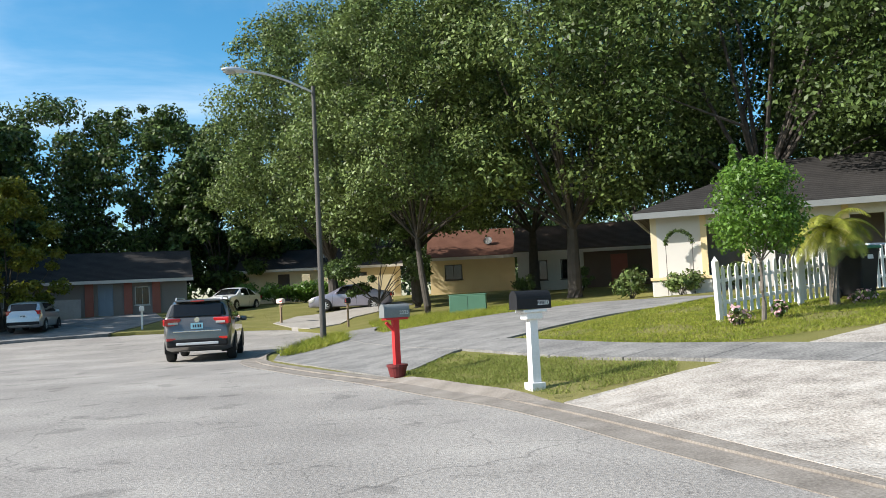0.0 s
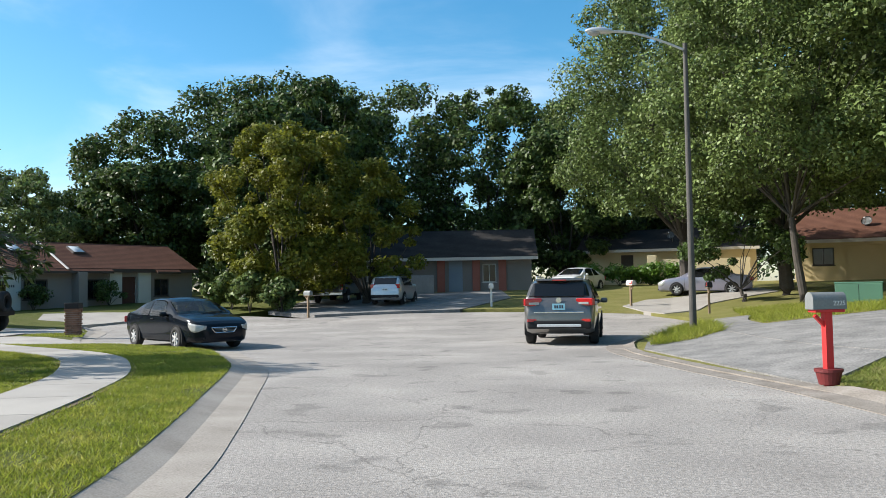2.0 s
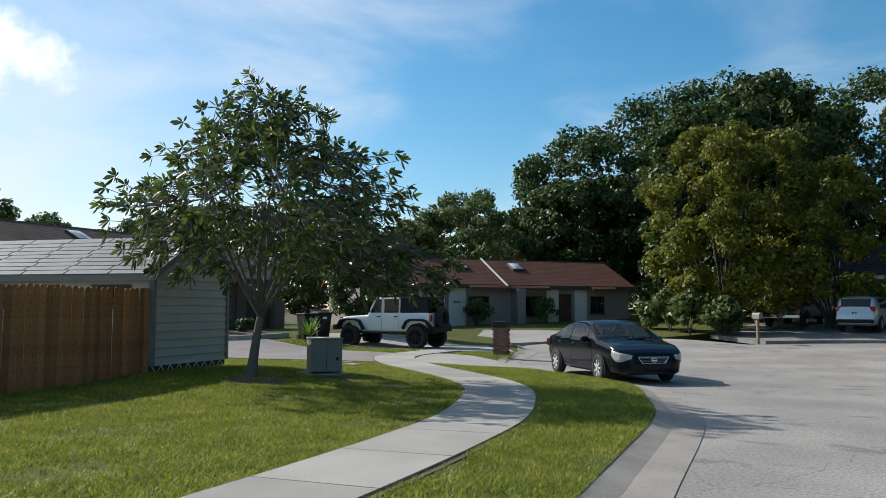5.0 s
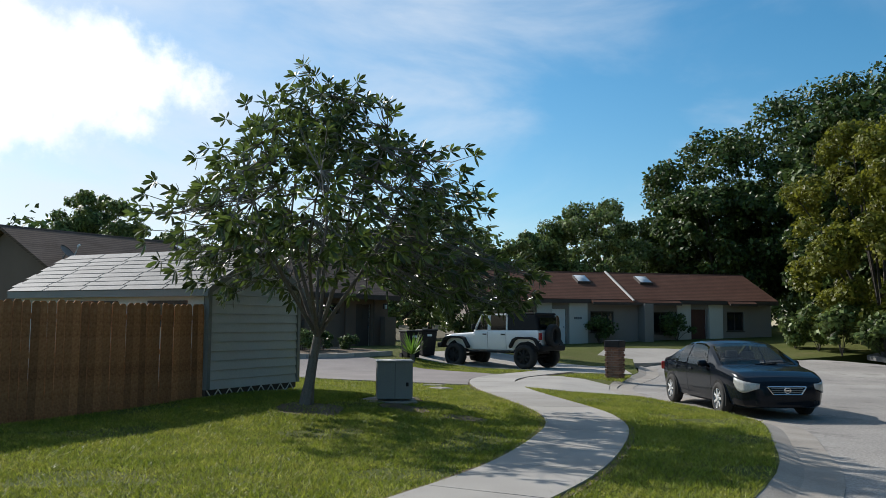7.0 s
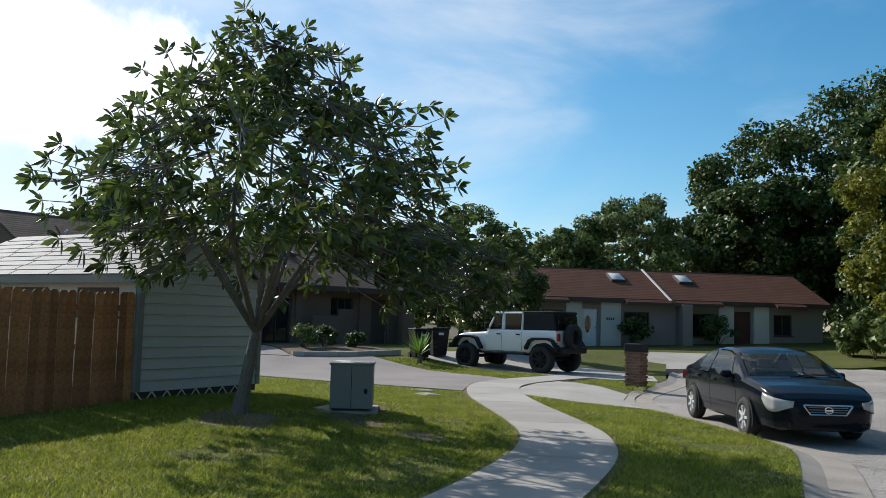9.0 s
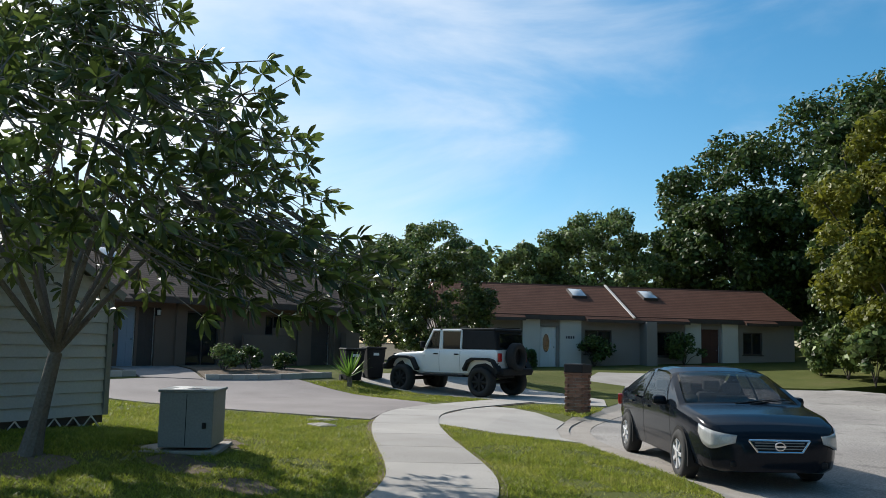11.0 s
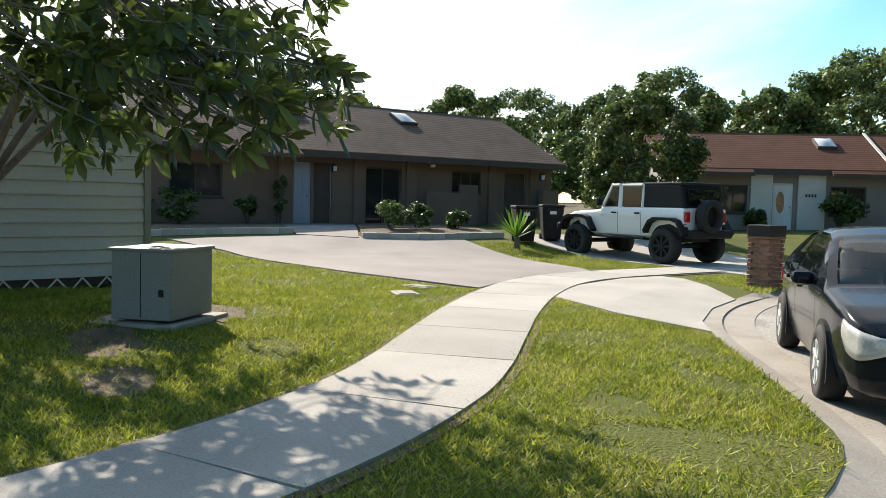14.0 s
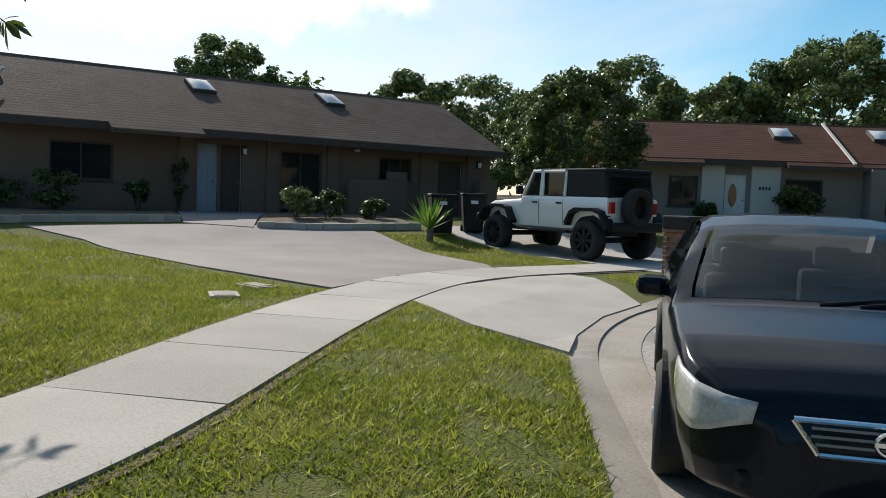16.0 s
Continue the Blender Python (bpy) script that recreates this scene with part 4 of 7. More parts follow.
wall_panel("wall", 0, 12, -0.7, 2.6, 0, 0.2, F6, M_WALL_CREAM, h6)
window_unit(h6, *F6[1], 0.02, M_TRIM_DARK)
door_unit(h6, *F6[0], 0.04, M_TRIM_DARK)
for xx in (-0.1, 12.1):
    gable_wall(h6, xx - 0.1, -0.1, 8.1, -0.7, 2.45, 4.0, M_WALL_CREAM)
wall_panel("wall", -0.1, 12.1, -0.7, 2.6, 8, 0.2, [], M_WALL_CREAM, h6)
gable_roof(h6, -0.1, 12.1, -0.7, 8.7, 2.45, 4.1, M_ROOF_DARK, 0.3, fascia=M_WALL_OFFWHITE)
dish(h6, pose(6.4, 0.6, 3.5, 60, 0, -20))
part("carport_wall", one_box(8.6, -3.2, -0.7, 6.2, 0.18, 2.3, 0.01), M_WALL_CREAM, h6, "tan boarded carport wall")
part("carport_pier", one_box(5.3, -3.4, -0.7, 0.6, 0.6, 2.6, 0.02), M_WALL_CREAM, h6)

# The house beside the picket fence.
h7 = thing("cream_corner_house", "cream stucco house under a leaf-strewn dark shingle roof", "house", 12.85, 27.95, 1.05, -24)
F7 = [(1.6, 2.7, 0.0, 2.35), (3.7, 4.6, 0.75, 2.0), (6.0, 7.0, 0.0, 2.35), (9.2, 11.8, 0.02, 2.2)]
wall_panel("wall", 0, 13, -0.7, 2.8, 0, 0.2, F7, M_WALL_OFFWHITE, h7)
window_unit(h7, *F7[1], 0.02, M_TRIM_DARK)
# greyer than the off-white front: the recess shade is put into its colour
part("porch_back", one_box(4.3, 1.5, -0.3, 6.0, 0.12, 3.0), M_WALL_GREY, h7, "porch back wall in grey, darkened for the recess shade")
part("porch_floor", one_box(4.3, 0.85, -0.2, 6.0, 1.25, 0.18), M_CONCRETE, h7)
part("garage_door", one_box(10.5, 0.03, 0.02, 2.6, 0.05, 2.18, 0.004), M_WHITE, h7, "white panelled garage door")
for xx in (-0.1, 13.1):
    part("wall", one_box(xx, 4.5, -0.7, 0.2, 9.2, 3.45), M_WALL_CREAM, h7)
wall_panel("wall", -0.1, 13.1, -0.7, 2.8, 9, 0.2, [], M_WALL_CREAM, h7)
# hipped roof with thick eaves
bm = bmesh.new()
rings = []
for dz in (0.0, 0.14):
    rings.append(([bm.verts.new((x, y, 2.72 + dz)) for x, y in ((-0.65, -0.75), (13.6, -0.75), (13.6, 9.75), (-0.65, 9.75))], [bm.verts.new((x, 4.5, 4.75 + dz)) for x in (4.2, 9.0)]))
(le, lr), (te, tr) = rings
for e, r in rings:
    bm.faces.new((e[0], e[1], r[1], r[0]))
    bm.faces.new((e[1], e[2], r[1]))
    bm.faces.new((e[2], e[3], r[0], r[1]))
    bm.faces.new((e[3], e[0], r[0]))
for i in range(4):
    bm.faces.new((te[i], le[i], le[(i + 1) % 4], te[(i + 1) % 4]))
bmesh.ops.recalc_face_normals(bm, faces=bm.faces[:])
h7_roof = part("roof", bm, M_ROOF_DARK, h7)
part("fascia", one_box(6.47, -0.78, 2.62, 14.3, 0.04, 0.2), M_METAL_GREY, h7_roof)
part("fascia", one_box(-0.68, 4.5, 2.62, 0.04, 10.5, 0.2), M_METAL_GREY, h7_roof)
part("planter_wall", one_box(0.75, -0.35, -0.7, 1.9, 0.4, 1.25, 0.02), M_WALL_OFFWHITE, h7, "low white planter wall")
part("ledge", one_box(0.75, -0.35, 0.55, 2.0, 0.5, 0.1, 0.01), M_WALL_YELLOW, h7)
for xx in (1.52, 2.86, 5.85):
    part("post", one_box(xx, -0.12, -0.6, 0.2, 0.16, 3.35), M_WALL_YELLOW, h7)
# wire arch with a thin vine before the end wall
arch_line = [(0.3, -0.62, 0.4)] + [(0.72 - 0.42 * math.cos(math.pi * k / 12), -0.62, 1.75 + 0.42 * math.sin(math.pi * k / 12)) for k in range(13)] + [(1.14, -0.62, 0.4)]
va = thing("vine_arch", "wire arch overgrown with a thin climbing vine", "trellis", 12.85, 27.95, 1.05, -24)
part("hoop", limb(bmesh.new(), [(0.3, -0.62, -0.65)] + arch_line + [(1.14, -0.62, -0.65)], [0.012] * 17, 6), M_TRIM_DARK, va)


# ---- shed ----
def plank_mesh(name, sx, sy, sz):
    bm = one_box(0, 0, 0, sx, sy, sz, 0.004)
    me = bpy.data.meshes.new(name)
    bm.to_mesh(me)
    bm.free()
    return me


SHED_U = Vector((-0.465, 0.885)).normalized()
shed_rz = math.degrees(math.atan2(SHED_U.y, SHED_U.x))
# local x along the gable end, local y to the back of the shed
shed = thing("garden_shed", "pale vinyl-sided shed with weathered shingle roof on lattice blocks", "shed", -16.8, 13.86, rise(-17.4, 15.0) + 0.04, shed_rz)
SW, SL, SZ0, SZ1, SZR = 2.8, 5.2, 0.2, 2.08, 2.86
part("gable_core", prism(bmesh.new(), [(0.02, SZ0), (SW - 0.02, SZ0), (SW - 0.02, SZ1), (SW / 2, SZR), (0.02, SZ1)], 0.02, 0.1), M_SIDING, shed)
F_SH = [(0.5, 1.5, 1.4, 1.86), (2.3, 3.9, 1.4, 1.86)]
sw = wall_panel("side_wall", 0.1, SL, SZ0, SZ1, 0, 0.08, F_SH, M_SIDING, shed)
sw.matrix_local = pose(0.04, 0, 0, 0, 0, 90)
for a, b, c, d in F_SH:
    w = window_unit(shed, a, b, c, d, 0.0, M_TRIM_DARK, 1, 1)
    w.matrix_local = pose(0.04, 0, 0, 0, 0, 90)
sw2 = wall_panel("side_wall", 0.1, SL, SZ0, SZ1, 0, 0.08, [], M_SIDING, shed)
sw2.matrix_local = pose(SW - 0.04, 0, 0, 0, 0, 90)
part("back_wall", prism(bmesh.new(), [(0, SZ0), (SW, SZ0), (SW, SZ1), (SW / 2, SZR), (0, SZ1)], SL, SL + 0.1), M_SIDING, shed)
part("floor_deck", one_box(SW / 2, SL / 2, SZ0 - 0.12, SW, SL, 0.12), M_TRIM_DARK, shed)
n_board = 15
bh = (SZR - SZ0) / n_board
for k in range(n_board):
    z = SZ0 + k * bh
    half = SW / 2 if z + bh <= SZ1 else SW / 2 * (SZR - z - bh * 0.5) / (SZR - SZ1)
    if half < 0.12:
        continue
    bm = bmesh.new()
    prism(bm, [(SW / 2 - half, 0), (SW / 2 + half, 0), (SW / 2 + half, bh - 0.006), (SW / 2 - half, bh - 0.006)], -0.042, 0.018)
    for v in bm.verts:
        if v.co.z > bh * 0.5 and v.co.y < 0:
            v.co.y = -0.014
        v.co.z += z
    part("siding_board", bm, M_SIDING, shed)
for xx in (0.0, SW):
    part("corner_trim", one_box(xx, -0.02, SZ0, 0.09, 0.09, SZ1 - SZ0), M_METAL_GREY, shed)
sroof = part("roof", bmesh.new(), M_SHEDROOF, shed)
bm = bmesh.new()
ov = 0.16
sl = (SZR - SZ1) / (SW / 2)
for s in (-1, 1):
    a = [(SW / 2 + s * (SW / 2 + ov), -0.14, SZ1 - ov * sl + 0.03), (SW / 2 + s * (SW / 2 + ov), SL + 0.2, SZ1 - ov * sl + 0.03), (SW / 2, SL + 0.2, SZR + 0.03), (SW / 2, -0.14, SZR + 0.03)]
    top = [bm.verts.new((x, y, z + 0.05)) for x, y, z in a]
    low = [bm.verts.new(p) for p in a]
    bm.faces.new(top)
    bm.faces.new(low[::-1])
    for i in range(4):
        bm.faces.new((top[i], low[i], low[(i + 1) % 4], top[(i + 1) % 4]))
bmesh.ops.recalc_face_normals(bm, faces=bm.faces[:])
bm.to_mesh(sroof.data)
bm.free()
# shingle courses on the visible slope
slope_len = math.hypot(SW / 2 + ov, (SW / 2 + ov) * sl)
ang = math.degrees(math.atan(sl))
course = plank_mesh("shingle_course", 0.25, 1.07, 0.014)
course.materials.append(M_SHEDROOF)
for r in range(9):
    for c in range(5):
        ob = new("shingle", course)
        ob.parent = sroof
        t = (r + 0.5) / 9
        ob.matrix_local = pose(-ov + (SW / 2 + ov) * t, 0.42 + c * 1.1 + (0.1 if r % 2 else 0), SZ1 - ov * sl + (SW / 2 + ov) * sl * t + 0.085, 0, -ang + 3, 0)
part("fascia", one_box(-ov, SL / 2, SZ1 - ov * sl - 0.06, 0.03, SL + 0.3, 0.13), M_METAL_GREY, shed)
for s in (-1, 1):
    bm = one_box(0, 0, -0.06, slope_len, 0.03, 0.12)
    rk = part("rake_board", bm, M_METAL_GREY, shed)
    rk.matrix_local = pose(SW / 2 + s * (SW / 2 + ov) / 2, -0.15, (SZ1 - ov * sl + SZR) / 2 + 0.03, 0, s * ang, 0)
for xx in (0.2, 1.4, 2.6):
    for yy in (0.3, 2.6, 4.9):
        part("block", one_box(xx, yy, -0.03, 0.3, 0.3, 0.24, 0.01), M_STONE, shed)
for k in range(17):
    bm = bmesh.new()
    box(bm, 0, 0, -0.13, 0.022, 0.012, 0.26)
    la = part("lattice_slat", bm, M_WHITE, shed)
    la.matrix_local = pose(0.1 + k * 0.16, -0.0 if k % 2 else -0.014, 0.1, 0, 42 if k % 2 else -42, 0)

# ---- wooden fence ----
fence = thing("wooden_fence", "reddish cedar dog-ear picket fence, shaded side", "fence", -16.78, 13.8, 0.13, 0)
fdir = Vector((0.36, -0.933)).normalized()
f_rz = math.degrees(math.atan2(fdir.y, fdir.x))
pick = bmesh.new()
prism(pick, [(-0.068, 0), (0.068, 0), (0.068, 1.8), (0.035, 1.84), (-0.035, 1.84), (-0.068, 1.8)], -0.009, 0.009)
pmesh = bpy.data.meshes.new("picket")
pick.to_mesh(pmesh)
pick.free()
pmesh.materials.append(M_FENCE)
rng = random.Random(5)
for k in range(64):
    ob = new("picket", pmesh)
    ob.parent = fence
    s = 0.08 + k * 0.142
    p = fdir * s
    ob.matrix_local = pose(p.x, p.y, rng.uniform(-0.015, 0.015), rng.uniform(-0.5, 0.5), rng.uniform(-0.6, 0.6), f_rz) @ Matrix.Diagonal((1, 1, 1 + rng.uniform(-0.006, 0.006), 1))
for zz in (0.3, 0.95, 1.55):
    r = part("rail", one_box(4.55, -0.04, zz, 9.1, 0.04, 0.09), M_FENCE, fence)
    r.matrix_local = pose(0, 0, 0, 0, 0, f_rz)
for k in range(5):
    r = part("post", one_box(0.1 + k * 2.25, -0.1, -0.1, 0.09, 0.09, 1.95), M_FENCE, fence)
    r.matrix_local = pose(0, 0, 0, 0, 0, f_rz)


# ---- cars ----
def profile(table, x):
    return float(np.interp(x, [p[0] for p in table], [p[1] for p in table]))


def wheel(parent, x, y, r, wdt, side, rim_mat, spokes=5):
    bm = bmesh.new()
    seg, rows = 28, []
    for yy, rr in ((-0.5, 0.62), (-0.5, 0.9), (-0.36, 1.0), (0.36, 1.0), (0.5, 0.9), (0.5, 0.62)):
        rows.append([bm.verts.new((rr * r * math.cos(2 * math.pi * k / seg), yy * wdt, rr * r * math.sin(2 * math.pi * k / seg))) for k in range(seg)])
    for a, b in zip(rows, rows[1:] + rows[:1]):
        for k in range(seg):
            bm.faces.new((a[k], a[(k + 1) % seg], b[(k + 1) % seg], b[k]))
    bmesh.ops.recalc_face_normals(bm, faces=bm.faces[:])
    t = new("wheel")
    t.parent = parent
    t.matrix_local = pose(x, y, r)
    part("tyre", bm, M_RUBBER, t, smooth=True)
    bm = bmesh.new()
    o = side * wdt * 0.42
    cyl(bm, (0, o - side * 0.07, 0), (0, o - side * 0.05, 0), r * 0.63, seg=28)
    for k in range(spokes):
        a = 2 * math.pi * k / spokes
        box(bm, r * 0.33 * math.cos(a), o, r * 0.33 * math.sin(a) - r * 0.29, r * 0.16, 0.03, r * 0.58, 0.008, ry=90 - math.degrees(a))
    cyl(bm, (0, o - 0.03, 0), (0, o + 0.03, 0), r * 0.16, seg=14)
    ring = bmesh.ops.create_cone(bm, cap_ends=False, segments=28, radius1=r * 0.64, radius2=r * 0.6, depth=0.1, matrix=pose(0, o - side * 0.03, 0, 90))
    part("rim", bm, rim_mat, t)
    return t


class Shape:
    """A car body: heights and half widths along its length, the front at +x."""

    def __init__(self, length, width, top, belt, sill, plan, roof_in=0.78):
        self.len, self.w, self.top, self.belt, self.sill, self.plan, self.roof_in = length, width / 2, top, belt, sill, plan, roof_in

    def half(self, x):
        return self.w * profile(self.plan, x)

    def side(self, x, z):
        """The half width at a height: fullest below the belt, leaning in above it."""
        w, b, t = self.half(x), profile(self.belt, x), profile(self.top, x)
        s = profile(self.sill, x)
        if z <= b:
            k = (z - s) / max(b - s, 0.05)
            return w * (0.94 + 0.06 * math.sin(min(max(k, 0), 1) * math.pi * 0.62) - 0.02 * max(k - 0.6, 0))
        k = min((z - b) / 0.5, 1.0)
        return w * (0.985 - (1 - self.roof_in) * k ** 1.25)

    def section(self, x):
        b, t, s = profile(self.belt, x), profile(self.top, x), profile(self.sill, x)
        b = min(b, t - 0.04)
        pts = [(0.0, s), (self.half(x) * 0.8, s), (self.side(x, s), s + 0.06)]
        for k in (0.3, 0.55, 0.8, 1.0):
            z = s + 0.06 + (b - s - 0.06) * k
            pts.append((self.side(x, z), z))
        for k in (0.33, 0.66, 0.9):
            z = b + (t - b) * k
            w = self.side(x, b) * (1 - 0.06 * k * k) if t - b < 0.15 else self.side(x, z)
            pts.append((w, z))
        wt = pts[-1][0]
        pts += [(wt * 0.9, t - (t - b) * 0.03), (wt * 0.5, t + 0.012), (0.0, t + 0.018)]
        return pts


def car_body(parent, sh, material, name="body", front=None, rear=None, sides=()):
    xs = sorted(set([round(v, 3) for v in np.linspace(-sh.len / 2, sh.len / 2, 46)] + [p[0] for p in sh.top]))
    bm = bmesh.new()
    rows = []
    for x in xs:
        sec = sh.section(x)
        ring = [(x, y, z) for y, z in sec] + [(x, -y, z) for y, z in sec[-2:0:-1]]
        rows.append([bm.verts.new(p) for p in ring])
    n = len(rows[0])
    half = len(sh.section(0)) - 1
    for i, (a, b) in enumerate(zip(rows, rows[1:])):
        mid = (xs[i] + xs[i + 1]) / 2
        for k in range(n):
            lv = k if k < half else n - 1 - k
            if any(r and min(r) < mid < max(r) for r in (front, rear)) and lv >= 10:
                continue
            if any(s[0] < mid < s[1] for s in sides) and 6 <= lv <= 8:
                continue
            bm.faces.new((a[k], b[k], b[(k + 1) % n], a[(k + 1) % n]))
    bm.faces.new(rows[0])
    bm.faces.new(rows[-1][::-1])
    bmesh.ops.recalc_face_normals(bm, faces=bm.faces[:])
    ob = part(name, bm, material, parent, smooth=True)
    ob.data.set_sharp_from_angle(angle=radians(50))
    return ob


def side_window(parent, sh, x0, x1, z0, s, mat_, lean0=0.0, lean1=0.0, drop=0.06, name="side_window"):
    """A pane that follows the body's side, its upper edge under the roof line."""
    bm = bmesh.new()
    nx, nz, rows = 8, 5, []
    for i in range(nx + 1):
        row = []
        for j in range(nz + 1):
            v = j / nz
            xa, xb = x0 + lean0 * v, x1 + lean1 * v
            x = xa + (xb - xa) * i / nx
            zt = profile(sh.top, x) - drop
            z = z0 + (zt - z0) * v
            row.append(bm.verts.new((x, s * (sh.side(x, z) + 0.012), z)))
        rows.append(row)
    for a, b in zip(rows, rows[1:]):
        for j in range(nz):
            bm.faces.new((a[j], b[j], b[j + 1], a[j + 1]))
    bmesh.ops.recalc_face_normals(bm, faces=bm.faces[:])
    bmesh.ops.solidify(bm, geom=bm.faces[:], thickness=0.006)
    return part(name, bm, mat_, parent, smooth=False)


def screen(parent, sh, x0, x1, mat_, inset=0.1, name="windscreen"):
    """The windscreen or rear screen, laid on the slope between x0 and x1."""
    bm = bmesh.new()
    rows = []
    for i in range(7):
        x = x0 + (x1 - x0) * i / 6
        t = profile(sh.top, x)
        w = max(sh.section(x)[9][0] - inset, 0.2)
        rows.append([bm.verts.new((x, w * k, t + 0.026 - 0.016 * abs(k) ** 1.5 - 0.012 * k * k)) for k in (-1, -0.75, -0.5, 0, 0.5, 0.75, 1)])
    for a, b in zip(rows, rows[1:]):
        for k in range(6):
            bm.faces.new((a[k], b[k], b[k + 1], a[k + 1]))
    bmesh.ops.recalc_face_normals(bm, faces=bm.faces[:])
    bmesh.ops.solidify(bm, geom=bm.faces[:], thickness=0.006)
    return part(name, bm, mat_, parent, smooth=True)


def arch(parent, sh, x, r, s, mat_=None, wide=0.0):
    """The dark wheel opening, a shallow half-round on the flank."""
    bm = bmesh.new()
    y0 = s * (sh.w * 0.6)
    y1 = s * (sh.half(x) + 0.008 + wide)
    seg = 18
    ring = []
    for k in range(seg + 1):
        a = -0.35 + (math.pi + 0.7) * k / seg
        ring.append((x + r * math.cos(a), max(r * 0.98 + r * math.sin(a), profile(sh.sill, x) - 0.06)))
    a = [bm.verts.new((px, y0, pz - 0.03)) for px, pz in ring]
    b = [bm.verts.new((px, y1, pz - 0.03)) for px, pz in ring]
    for k in range(seg):
        bm.faces.new((a[k], a[k + 1], b[k + 1], b[k]))
    bm.faces.new(b)
    bmesh.ops.recalc_face_normals(bm, faces=bm.faces[:])
    return part("wheel_arch", bm, mat_ or M_BLACKPLASTIC, parent)


def mirror_pair(parent, x, y, z, material):
    for s in (-1, 1):
        bm = one_box(x, s * (y + 0.11), z, 0.13, 0.2, 0.14, 0.055)
        box(bm, x, s * y, z + 0.01, 0.06, 0.1, 0.05, 0.01)
        part("door_mirror", bm, material, parent)


def seats(parent, xs, z):
    for x in xs:
        for y in (-0.38, 0.38):
            bm = one_box(x, y, z, 0.16, 0.48, 0.62, 0.05)
            box(bm, x - 0.02, y, z + 0.64, 0.1, 0.28, 0.17, 0.04)
            part("seat", bm, M_SEAT, parent)


def seam(parent, sh, x, z0, z1, s, lean=0.0):
    """A thin dark shut line down the flank."""
    bm = bmesh.new()
    rows = []
    for k in range(9):
        z = z0 + (z1 - z0) * k / 8
        xx = x + lean * k / 8
        y = s * (sh.side(xx, z) + 0.003)
        rows.append([bm.verts.new((xx - 0.005, y, z)), bm.verts.new((xx + 0.005, y, z))])
    for a, b in zip(rows, rows[1:]):
        bm.faces.new((a[0], a[1], b[1], b[0]))
    bmesh.ops.solidify(bm, geom=bm.faces[:], thickness=0.004)
    return part("door_seam", bm, M_BLACKPLASTIC, parent)


def plate(parent, x, z, out, mat_, w=0.31):
    p = part("licence_plate", one_box(x, 0, z, 0.012, w, 0.155, 0.003), mat_, parent)
    for k in (-0.09, -0.035, 0.035, 0.09):
        part("mark", one_box(x + out * 0.008, k, z + 0.04, 0.004, 0.035, 0.075), M_INK, p)


